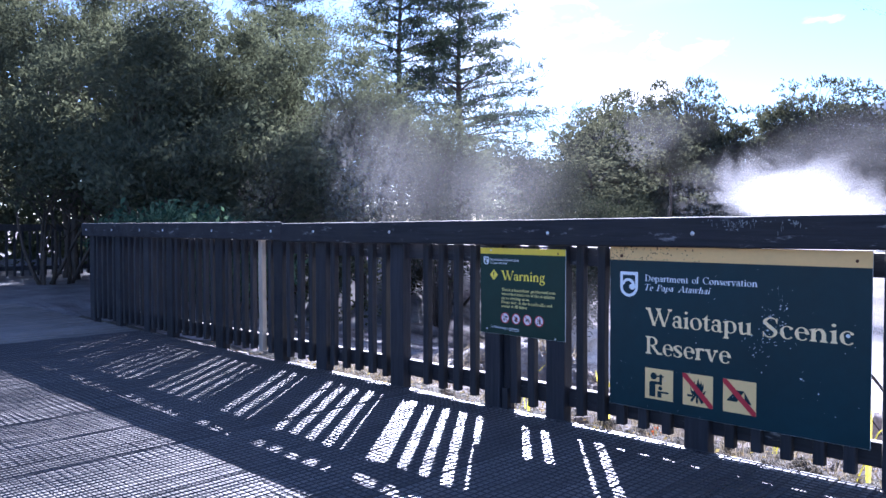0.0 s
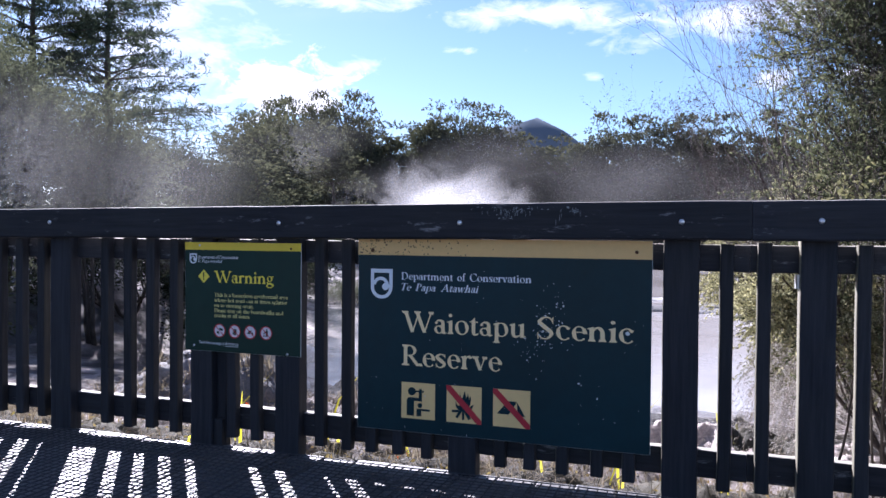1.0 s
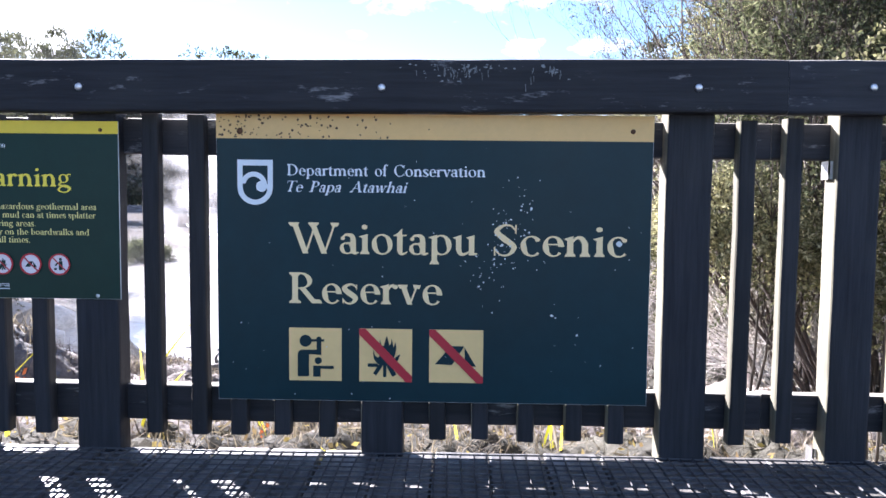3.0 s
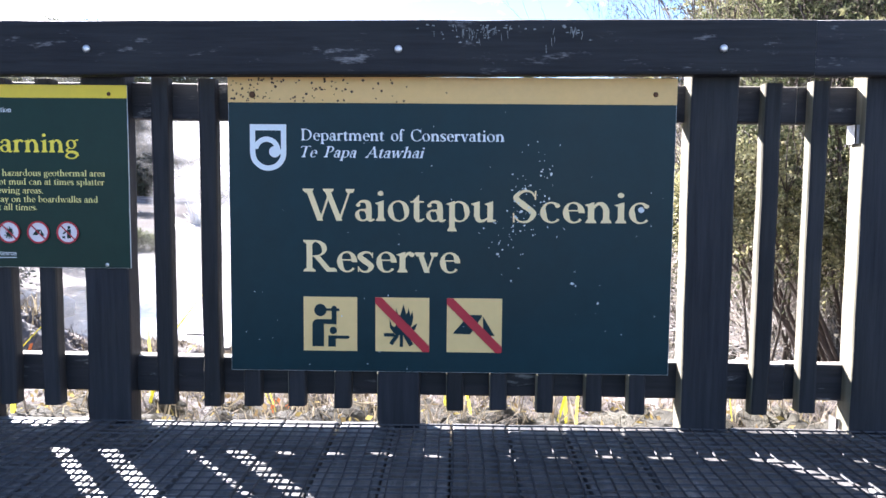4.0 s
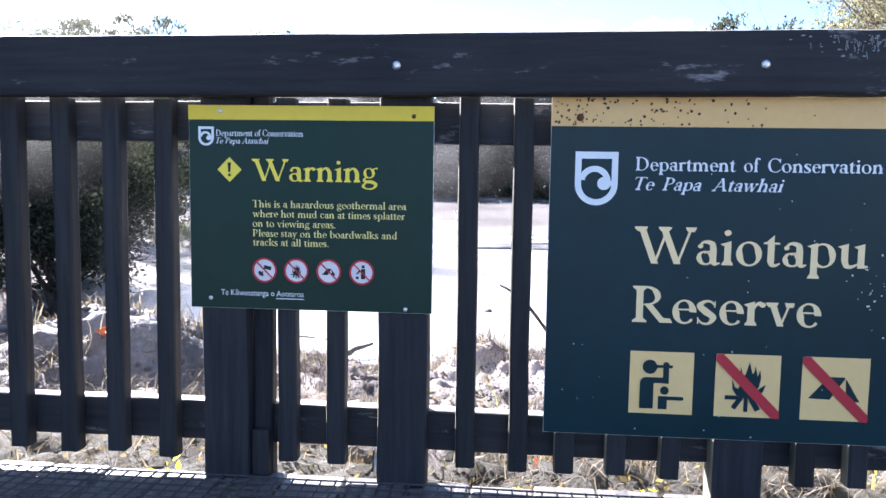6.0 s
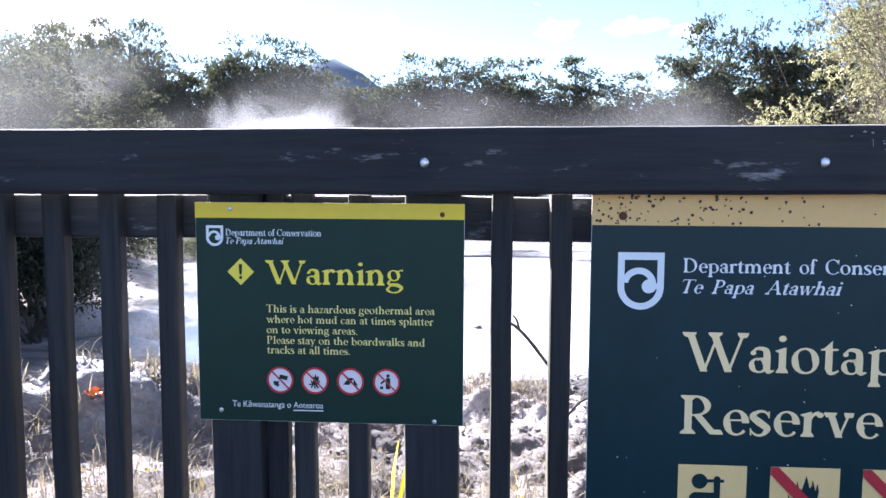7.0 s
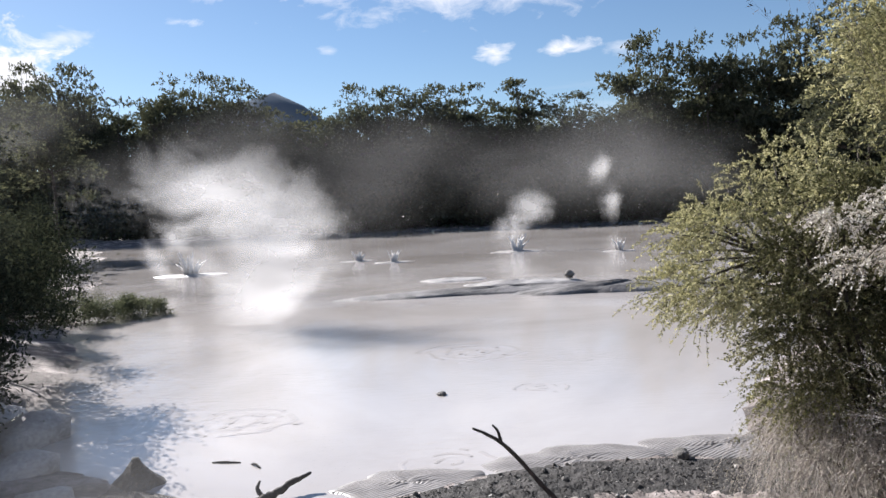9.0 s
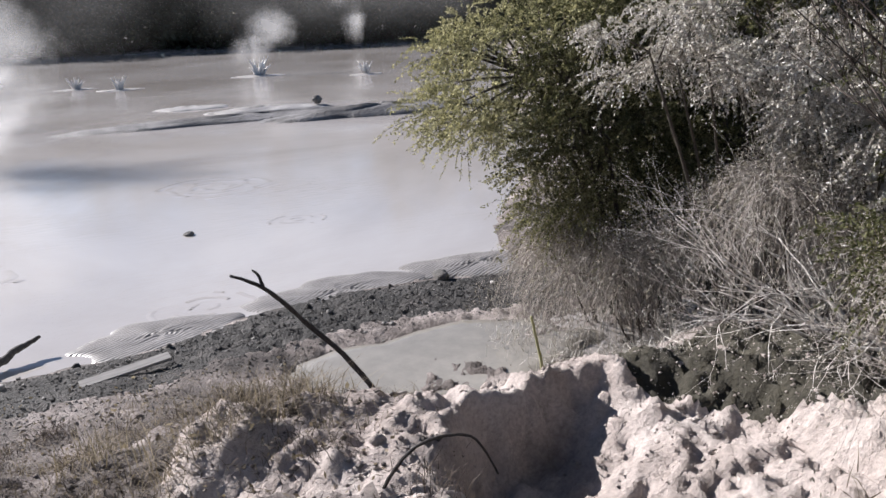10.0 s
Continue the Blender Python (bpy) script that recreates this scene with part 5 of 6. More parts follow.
def flecks(name, spots, mat, parent, seed, label):
    rng = random.Random(seed)
    loops = []
    for x, z, r in spots:
        n = 15 if r > 0.006 else rng.choice((5, 6, 7))
        a0 = rng.uniform(0, 6)
        lo_ = 0.8 if r > 0.006 else 0.5
        loops.append([(x + r * rng.uniform(lo_, 1.2) * math.cos(a0 + 2 * math.pi * k / n), z + r * rng.uniform(lo_, 1.2) * math.sin(a0 + 2 * math.pi * k / n)) for k in range(n)])
    ob = flat_shape(name, loops, -0.0032, mat, parent, label, 0.0006)
    ob["kind"] = "stuff"


rng = random.Random(12)
sp = []
for k in range(150):
    if k < 95:
        f = rng.random()
        sp.append((0.86 - 0.13 * f + rng.gauss(0, 0.035), 0.72 - 0.24 * f + rng.gauss(0, 0.045), rng.choice((0.0012, 0.0016, 0.002, 0.003))))
    else:
        sp.append((rng.uniform(0.02, 1.18), rng.uniform(0.16, 0.87), rng.choice((0.001, 0.0014, 0.002))))
sp += [(1.110, 0.606, 0.0075), (1.0, 0.352, 0.004), (0.93, 0.405, 0.005), (0.94, 0.40, 0.003), (0.868, 0.70, 0.005), (0.80, 0.66, 0.0045), (0.79, 0.60, 0.005)]
flecks("mud_spatter", sp, M_SPLAT, reserve_sign, 1, "pale flecks of dried mud")
flecks("brown_specks", [(abs(rng.gauss(0.03, 0.22)) + 0.01, rng.uniform(0.888, 0.948), rng.choice((0.0022, 0.003, 0.004))) for _ in range(95)], M_SPECK, reserve_sign, 2, "brown specks on the yellow band")


def WX(px):
    return -0.871 + (px - 245.5) * 0.001422


def WZ_(py):
    return 0.928 - (py - 170) * 0.001389


warning_sign = thing("warning_sign", "dark green hazard warning sign with yellow lettering on the fence", "sign")
panel("panel", -0.872, -0.273, 0.434, 0.928, 0.0, 0.0045, M_SIGN2, M_EDGE, warning_sign)
flat_shape("header_band", [rect(-0.872, -0.273, 0.8935, 0.928)], -0.0015, M_BAND2, warning_sign, "bright yellow band")
emblem(WX(262), WX(289), WZ_(240), WZ_(207), -0.0015, warning_sign)
roman("Department of Conservation", WX(293), WX(444), WZ_(223), 0.015, -0.0015, M_WHITE, warning_sign)
roman("Te Papa Atawhai", WX(293), WX(385), WZ_(236), 0.014, -0.0015, M_WHITE, warning_sign, slant=0.26)
dcx, dcz = WX(316), WZ_(281)
dm = flat_shape("hazard_diamond", [[(dcx - 0.030, dcz), (dcx, dcz - 0.030), (dcx + 0.030, dcz), (dcx, dcz + 0.030)]], -0.0015, M_YELLOW, warning_sign, "yellow diamond with a dark mark")
flat_shape("mark", [[(dcx - 0.004, dcz + 0.017), (dcx - 0.0022, dcz - 0.006), (dcx + 0.0022, dcz - 0.006), (dcx + 0.004, dcz + 0.017)], disc(dcx, dcz - 0.013, 0.0034, 10)], -0.003, M_SIGN2, dm)
roman("Warning", WX(355), WX(572), WZ_(300), 0.053, -0.0015, M_YELLOW, warning_sign)
for txt, x1, base in (("This is a hazardous geothermal area", 621, 346), ("where hot mud can at times splatter", 619, 363), ("on to viewing areas.", 500, 380), ("Please stay on the boardwalks and", 606, 397), ("tracks at all times.", 488, 413)):
    roman(txt, WX(356), WX(x1), WZ_(base), 0.0175, -0.0015, M_SMALL, warning_sign)
lettering("Te Kāwanatanga o Aotearoa", WX(299), WX(445), WZ_(502), 0.0145, -0.0015, M_WHITE, warning_sign)
flat_shape("underline", [rect(WX(397), WX(445), WZ_(507), WZ_(505.6))], -0.0015, M_WHITE, warning_sign)
for k, px in enumerate((377, 432.5, 489, 546)):
    cx_, cz_ = WX(px), WZ_(456)
    ic = flat_shape("icon", [disc(cx_, cz_, 0.0275, 30)], -0.0015, M_PINK, warning_sign, "white round prohibition symbol ringed in red")
    sym = {0: [stroke(cx_ - 0.015, cz_ - 0.004, cx_ - 0.004, cz_ - 0.014, 0.006), stroke(cx_ - 0.002, cz_ + 0.008, cx_ + 0.016, cz_ + 0.004, 0.009), stroke(cx_ - 0.014, cz_ - 0.012, cx_ - 0.004, cz_ - 0.004, 0.004)],
           1: flames(cx_ - 0.021, cz_ - 0.022, 0.042), 2: tent(cx_ - 0.022, cz_ - 0.023, 0.044),
           3: [disc(cx_ + 0.003, cz_ + 0.014, 0.004, 10), rect(cx_ - 0.002, cx_ + 0.008, cz_ - 0.016, cz_ + 0.009), stroke(cx_ - 0.003, cz_ + 0.005, cx_ - 0.013, cz_ - 0.004, 0.004), rect(cx_ - 0.015, cx_ - 0.008, cz_ - 0.016, cz_ - 0.010)]}[k]
    flat_shape("symbol", sym, -0.003, M_SIGN2, ic)
    flat_shape("red_ring", ring_shape(cx_, cz_, 0.0262, 0.0305, 0, 360, 36) + [stroke(cx_ - 0.019, cz_ + 0.019, cx_ + 0.019, cz_ - 0.019, 0.003)], -0.0042, M_RED, ic)
for px, py, mt in ((301, 180, M_BOLT), (632, 187, M_RUST), (281, 508, M_BOLT), (621, 519, M_BOLT)):
    screw(WX(px), WZ_(py), warning_sign, 0.0055, mt)

# ---- trees and shrubs ----


def plant(name, label, at, seed, height, wood=M_BARK, leaf=M_LEAF_DARK, stems=1, depth=3, lean=(0, 0), spread=0.8, lift=0.25, split=(3, 4), first=0.42, radius=0.09, per=60, size=0.06, puff=0.16, narrow=0.4, category="tree", group="", shrink=0.68, droop=0.0, flat=0.8, fall=0.0, fan=0.35, thin=0.72):
    """A tree or shrub: stems that branch, and leaves round the twigs."""
    rng = random.Random(seed)
    z0 = float(ground_z(at[0], at[1])) - 0.05
    t = thing(name, label, category, (at[0], at[1], z0), group)
    vs, fs, tips = [], [], []
    for s in range(stems):
        a = rng.uniform(0, 6.28)
        base = Vector((rng.uniform(-1, 1), rng.uniform(-1, 1), 0)) * (0.06 * height if stems > 1 else 0)
        way = Vector((lean[0] + fan * math.cos(a) * (stems > 1), lean[1] + fan * math.sin(a) * (stems > 1), 1))
        grow(rng, vs, fs, tips, base, way, height * first, radius, depth, split, spread, lift, shrink, 0.16, 5, droop, thin)
    part("trunk", mesh_of("trunk", vs, fs, True), wood, t)
    part("crown", quads("crown", leaf_quads(seed, tips, per, size, puff, narrow, 0.5, flat, fall)), leaf, t)
    return t


def conifer(name, label, at, seed, height, reach, tiers=15, needle=0.3):
    """A pine: one straight trunk, tiers of long level limbs, each a flat open fan of twigs set with needles."""
    rng = random.Random(seed)
    z0 = float(ground_z(at[0], at[1])) - 0.05
    t = thing(name, label, "tree", (at[0], at[1], z0), "pines")
    vs, fs, starts, ways = [], [], [], []
    tube(vs, fs, [Vector((0.15 * math.sin(k), 0, height * k / 8)) for k in range(9)], [0.34 * (1 - k / 8.8) for k in range(9)], 8)
    for k in range(tiers):
        f = (k + 0.5) / tiers
        z = height * (0.10 + 0.88 * f) + rng.uniform(-0.25, 0.25)
        ln = reach * (1 - f * 0.80) * rng.uniform(0.75, 1.15)
        turn = rng.uniform(0, 6.28)
        for j in range(rng.randint(4, 6)):
            a = turn + 6.28 * j / 5 + rng.uniform(-0.4, 0.4)
            l2 = ln * rng.uniform(0.6, 1.1)
            d = Vector((math.cos(a), math.sin(a), 0.10 + 0.3 * f))
            side = Vector((-math.sin(a), math.cos(a), 0))
            pts = [Vector((0, 0, z)) + d * (l2 * i / 6) + Vector((0, 0, -0.13 * l2 * (i / 6) ** 2)) for i in range(7)]
            tube(vs, fs, pts, [0.065 * (1 - i / 7) for i in range(7)], 4)
            for i in range(2, 7):
                for q in range(8):
                    s_ = rng.choice((-1, 1))
                    starts.append(pts[i] + side * s_ * rng.uniform(0, 0.16) * l2 * (1 - 0.1 * i) + d * rng.uniform(-0.1, 0.1) * l2)
                    ways.append(d * 0.8 + side * s_ * 0.6)
    lq, tq = sprays(seed, np.array([p[:] for p in starts]), np.array([p[:] for p in ways]), 0.8, 11, needle, 0.18, 0.1, 0.01, 0.3)
    part("trunk", mesh_of("trunk", vs, fs, True), M_BARK, t)
    part("crown", quads("crown", lq), M_LEAF_PINE, t)


# shrubs on the near shore
bush("shrub", "rounded yellow-green shrub leaning over the pond", (3.3, 5.2), (2.82, 5.4, 0.62), (1.58, 0.8, 1.16), 11, lobes=78, lobe=0.22, twigs_each=46, leaves=36, leaf=0.0235, low=-0.72, length=0.19, droop=0.35, up=0.35, leafm=M_LEAF_GREEN, stems=5, girth=0.045, inner=0.6)
bush("shrub", "dusky olive shrub in the shade of the leaning shrub", (2.9, 4.9), (2.45, 4.75, 0.62), (0.72, 0.36, 0.85), 21, lobes=52, lobe=0.18, twigs_each=36, leaves=28, leaf=0.024, length=0.2, droop=0.35, up=0.3, leafm=M_LEAF_DUSK, stems=5, girth=0.03, low=-0.7)
bush("tall_shrub", "tall feathery dark green shrub behind the fence", (4.2, 5.1), (4.25, 5.1, 2.1), (1.45, 0.9, 2.4), 14, lobes=60, lobe=0.34, twigs_each=44, leaves=30, leaf=0.034, length=0.42, droop=0.1, up=0.9, flat=1.2, narrow=0.3, leafm=M_LEAF_MIX, stems=6, girth=0.045)
bush("tall_shrub", "tall yellow-green shrub behind the fence", (4.9, 5.9), (4.6, 6.0, 2.25), (1.6, 1.1, 1.25), 12, lobes=38, lobe=0.36, twigs_each=40, leaves=26, leaf=0.04, length=0.34, droop=0.2, up=0.6, leafm=M_LEAF_GREEN, stems=5, girth=0.05)
for i, (bx, by, cx_, cy_, cz_, rx, ry, rz, nl) in enumerate(((2.9, 3.9, 2.2, 3.65, 0.92, 0.46, 0.32, 0.42, 15), (3.3, 3.8, 2.75, 3.6, 0.62, 0.42, 0.3, 0.5, 13), (3.7, 3.6, 3.05, 3.45, 0.32, 0.42, 0.32, 0.62, 18), (4.0, 4.2, 3.3, 4.1, 1.15, 0.7, 0.4, 0.5, 20), (3.5, 3.4, 2.78, 3.2, 0.80, 0.36, 0.26, 0.34, 14))):
    bush("shrub", "shrub with leaves coated in pale dried mud", (bx, by), (cx_, cy_, cz_), (rx, ry, rz), 15 + 40 * i, lobes=nl - 2, lobe=0.12, twigs_each=60, leaves=24, leaf=0.0175, length=0.13, droop=0.6, up=0.15, flat=0.6, narrow=0.45, leafm=M_LEAF_ASH, wood=M_BARK, twigm=M_TWIG, stems=4, girth=0.016, group="mud-coated shrubs", inner=0.6)
for i, (x, y, r, lab) in enumerate(((2.3, 5.0, 0.42, "low shrub trailing grey dusty strands to the shore"), (2.35, 4.45, 0.5, "shrub hung with grey dead strands above the clay"), (3.0, 3.95, 0.5, "shrub hung with grey dead strands above the clay"), (3.65, 3.5, 0.5, "shrub hung with grey dead strands above the clay"), (2.5, 3.15, 0.40, "shrub hung with grey dead strands above the clay"), (2.75, 5.2, 0.55, "low shrub trailing grey dusty strands to the shore"))):
    g0 = float(ground_z(x, y))
    bush("hanging_shrub", lab, (x + 0.3, y + 0.15), (x, y, g0 + 0.68), (r, r * 0.6, 0.34), 41 + i, lobes=13, lobe=0.13, twigs_each=70, leaves=15, leaf=0.016, length=0.42, droop=1.35, up=0.1, narrow=0.35, leafm=M_LEAF_STRAND, wood=M_BARK, twigm=M_TWIG, stems=3, girth=0.012, group="hanging shrubs", inner=0.5, twig=0.0014)
bush("shrub", "shrub with leaves coated in pale dried mud", (3.35, 3.0), (2.95, 2.85, 0.3), (0.5, 0.3, 0.42), 17, lobes=14, lobe=0.15, twigs_each=60, leaves=40, leaf=0.018, length=0.24, droop=0.5, up=0.1, narrow=0.42, leafm=M_LEAF_ASH, wood=M_BARK, twigm=M_TWIG, stems=3, girth=0.012, group="mud-coated shrubs", inner=0.7)
# dark foliage added to deepen the shade in the hollows behind the clay
bush("shrub", "dusky olive shrub added to darken the shaded hollows behind the clay", (3.6, 4.5), (3.4, 4.3, 0.75), (0.95, 0.4, 1.0), 19, lobes=32, lobe=0.24, twigs_each=44, leaves=30, leaf=0.028, length=0.25, droop=0.3, up=0.3, leafm=M_LEAF_DUSK, stems=5, girth=0.03, low=-0.6)
for i, (x, y, h, ly) in enumerate(((2.75, 2.5, 1.15, 0.1), (2.85, 2.85, 1.35, 0.0), (2.6, 2.2, 0.9, 0.2), (3.0, 3.1, 1.5, -0.1))):
    plant("bare_shrub", "leafless shrub of pale bare branches reaching over the clay", (x, y), 228 + i, h, wood=M_PALETWIG, leaf=M_LEAF_ASH, stems=5, depth=4, lean=(-1.7, ly), spread=0.75, lift=0.05, split=(2, 3), per=2, size=0.010, puff=0.02, category="shrub", radius=0.012, fan=0.5, thin=0.76, droop=0.02, group="pale bare shrubs")
bush("low_shrub", "low grey-green shrub under the leaning shrub", (2.8, 5.0), (2.7, 4.95, -0.1), (0.85, 0.35, 0.6), 18, lobes=34, lobe=0.2, twigs_each=50, leaves=24, leaf=0.024, length=0.26, droop=0.5, up=0.2, leafm=M_LEAF_MIX, stems=4, girth=0.014, low=-0.7, inner=0.4)
# feathery shrubs close behind the fence
for i, (x, y, h, ln, fan_, st) in enumerate(((2.4, 1.6, 3.2, -0.34, 0.13, 5), (2.5, 1.7, 3.5, -0.26, 0.16, 5), (2.3, 1.45, 2.5, -0.42, 0.10, 5))):
    plant("bare_shrub", "tall feathery shrub of thin brown twigs behind the fence", (x, y), 129 + i, h, wood=M_BARE, leaf=M_BROWN, stems=st, depth=5, lean=(ln, 0.0), spread=0.5, lift=0.2, split=(2, 4), per=2, size=0.018, puff=0.012, narrow=0.2, category="shrub", radius=0.013, fan=fan_, first=0.38, thin=0.90, group="bare shrubs")
bush("feathery_shrub", "dense olive feathery shrub close behind the fence", (2.7, 1.5), (2.56, 1.45, 1.75), (0.84, 0.4, 1.6), 141, lobes=120, lobe=0.24, twigs_each=44, leaves=26, leaf=0.024, length=0.27, droop=0.08, up=0.8, flat=1.2, narrow=0.34, leafm=M_LEAF_FEATHER, twigm=M_BARE, stems=4, girth=0.02, low=-0.85, inner=0.35)
bush("feathery_shrub", "dense olive feathery shrub close behind the fence", (3.7, 1.4), (3.7, 1.5, 1.5), (1.0, 0.5, 1.9), 142, lobes=70, lobe=0.28, twigs_each=54, leaves=28, leaf=0.026, length=0.30, droop=0.08, up=0.8, flat=1.2, narrow=0.34, leafm=M_LEAF_DUSK, stems=5, girth=0.02, low=-0.85, inner=0.35)
bush("feathery_shrub", "dense olive feathery shrub close behind the fence", (3.2, 2.3), (3.2, 2.3, 1.7), (0.75, 0.4, 1.8), 147, lobes=70, lobe=0.26, twigs_each=50, leaves=26, leaf=0.026, length=0.28, droop=0.08, up=0.8, flat=1.2, narrow=0.34, leafm=M_LEAF_DUSK, stems=5, girth=0.02, low=-0.85, inner=0.35)
bush("low_shrub", "low shrub dusted with pale mud behind the fence", (2.35, 2.0), (2.28, 1.95, 0.30), (0.5, 0.3, 0.36), 144, lobes=26, lobe=0.12, twigs_each=34, leaves=24, leaf=0.018, length=0.15, droop=0.4, up=0.3, leafm=M_LEAF_DUSK, twigm=M_TWIG, stems=4, girth=0.012, inner=0.5)
bush("low_shrub", "low yellow-green leafy shrub behind the fence", (2.0, 1.4), (1.98, 1.35, 0.56), (0.40, 0.18, 0.34), 146, lobes=34, lobe=0.10, twigs_each=26, leaves=18, leaf=0.022, length=0.13, droop=0.3, up=0.4, leafm=M_LEAF_GREEN, stems=3, girth=0.008, inner=0.5)
bush("hanging_shrub", "shrub hung with grey dead strands behind the fence", (2.45, 1.9), (2.4, 1.85, 0.28), (0.55, 0.25, 0.3), 145, lobes=14, lobe=0.12, twigs_each=60, leaves=14, leaf=0.02, length=0.36, droop=1.1, up=0.1, narrow=0.35, leafm=M_LEAF_STRAND, wood=M_BARK, twigm=M_TWIG, stems=3, girth=0.010, group="hanging shrubs", inner=0.5, twig=0.0014)
for i, (x, y, z, r) in enumerate(((2.30, 1.15, 0.42, 0.26), (2.62, 1.05, 0.20, 0.30), (2.75, 1.1, 0.66, 0.28))):
    bush("low_shrub", "low grey-green leafy shrub close behind the fence", (x + 0.1, y + 0.1), (x, y, z), (r, 0.16, r), 151 + i, lobes=18, lobe=0.10, twigs_each=26, leaves=20, leaf=0.022, length=0.14, droop=0.3, up=0.4, leafm=M_LEAF_MIX, stems=3, girth=0.008, inner=0.5, group="low shrubs by the fence")
bush("leafy_sprig", "pale glossy leafy sprig beside the fence post", (2.02, 0.36), (1.98, 0.28, 1.08), (0.14, 0.07, 0.24), 143, lobes=8, lobe=0.07, twigs_each=9, leaves=9, leaf=0.02, length=0.10, droop=0.1, up=0.5, leafm=M_LEAF_MIX, stems=2, girth=0.006, narrow=0.5)

# the dark bank on the pond's left side
for i, (x, y, h) in enumerate(((-6.9, 9.2, 3.2), (-6.2, 7.7, 2.1), (-7.6, 10.2, 3.2), (-8.3, 12.0, 3.0), (-10.6, 15.6, 3.6), (-11.3, 18.8, 2.6), (-9.6, 10.6, 3.8), (-13.0, 14.0, 4.4), (-8.6, 8.2, 2.8))):
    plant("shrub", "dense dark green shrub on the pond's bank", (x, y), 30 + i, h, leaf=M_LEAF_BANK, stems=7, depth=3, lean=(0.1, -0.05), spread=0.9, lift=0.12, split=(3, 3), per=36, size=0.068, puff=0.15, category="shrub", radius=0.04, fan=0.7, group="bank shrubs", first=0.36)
for i, (x, y, h) in enumerate(((-8.4, 19.6, 0.9), (-9.2, 18.4, 1.1), (-9.9, 17.0, 1.2))):
    plant("bare_shrub", "low tangle of dead brush on the spit", (x, y), 40 + i, h, leaf=M_LEAF_DARK, stems=8, depth=3, spread=1.0, lift=0.0, split=(3, 4), per=9, size=0.05, puff=0.08, category="shrub", radius=0.02, fan=0.9)
# trees beyond the fence
for i, (x, y, h) in enumerate(((-10.4, 2.4, 7.0), (-12.6, 5.8, 8.5), (-11.6, 3.4, 6.0), (-14.4, 2.6, 9.5), (-16.5, 6.0, 10.5), (-15.5, 7.2, 6.0), (-18.0, 2.0, 10.0), (-17.8, -1.5, 10.0), (-20, -4.5, 10), (-22, 1, 11), (-20, 8, 11), (-23, -9, 11), (-24, 6, 12))):
    plant("tree", "tall dark feathery tree beside the path", (x, y), 50 + i, h, stems=2, depth=5, spread=0.85, lift=0.1, split=(2, 3), per=32, size=0.092, puff=0.17, narrow=0.3, radius=0.08, fan=0.25, group="path trees", first=0.30)
for i, (x, y, h) in enumerate(((-9.4, 4.0, 3.6), (-11.2, 3.0, 4.6), (-13.0, 1.8, 4.6), (-16.2, 0.4, 4.8), (-16.6, -2.6, 4.8), (-9.0, 2.4, 3.4), (-17.4, -5.5, 4.6), (-13.4, 3.6, 5.0), (-15, 4.5, 5.4), (-13.6, 6.2, 4.4), (-16.2, 7.6, 5.0))):
    plant("shrub", "rounded dark shrub behind the fence", (x, y), 70 + i, h, stems=7, depth=3, spread=0.9, lift=0.15, split=(3, 3), per=23, size=0.105, puff=0.16, category="shrub", radius=0.04, fan=0.6, first=0.36)
for i, (x, y, h, r) in enumerate(((-8.9, 5.9, 3.7, 1.3), (-10.4, 6.6, 3.9, 1.4), (-7.8, 6.8, 2.9, 1.0))):
    bush("rounded_shrub", "broad dark rounded shrub behind the fence", (x, y), (x, y, h * 0.56), (r, r * 0.8, h * 0.46), 170 + i, lobes=56, lobe=0.42, twigs_each=40, leaves=16, leaf=0.06, length=0.42, droop=0.1, up=0.8, flat=1.0, narrow=0.3, leafm=M_LEAF_DARK, stems=5, girth=0.04, low=-0.8, inner=0.45, group="rounded shrubs")
for i, (x, y, h, r) in enumerate(((-34.0, 30.0, 20.0, 8.6), (-31.2, 32.6, 19.0, 8.4), (-39.5, 24.5, 20.0, 7.0))):
    conifer("pine", "tall dark pine with open level tiers of limbs", (x, y), 91 + i, h, r, 22)
for i, (x, y, h) in enumerate(((-7.3, 1.5, 1.7), (-6.5, 1.6, 1.5))):
    plant("fern_bush", "blue-green ferny bush behind the handrail", (x, y), 84 + i, h, leaf=M_FERN, stems=7, depth=2, spread=0.9, lift=0.2, per=60, size=0.09, puff=0.12, category="shrub", radius=0.02, fan=0.6)



def undergrowth(name, label, seed, x0, x1, n, line, depth_, top, size, mat):
    """A dense unbroken mass of leaves along a line y = line(x)."""
    rng = np.random.default_rng(seed)
    px = rng.uniform(x0, x1, n)
    py = line(px) + rng.uniform(0, depth_, n)
    hump = 0.6 + 0.4 * np.abs(fbm(px, py, 0.35, seed * 0.7))
    pz = np.maximum(ground_z(px, py), WATER) + top * hump * rng.uniform(0, 1, n) ** 0.8
    tips = [(Vector(p), Vector((0, 0, 1))) for p in np.stack([px, py, pz], 1)]
    return tagged(part(name, quads(name, leaf_quads(seed, tips, 6, size, size * 0.9, 0.6, 0.2)), mat), label, "undergrowth", kind="stuff")


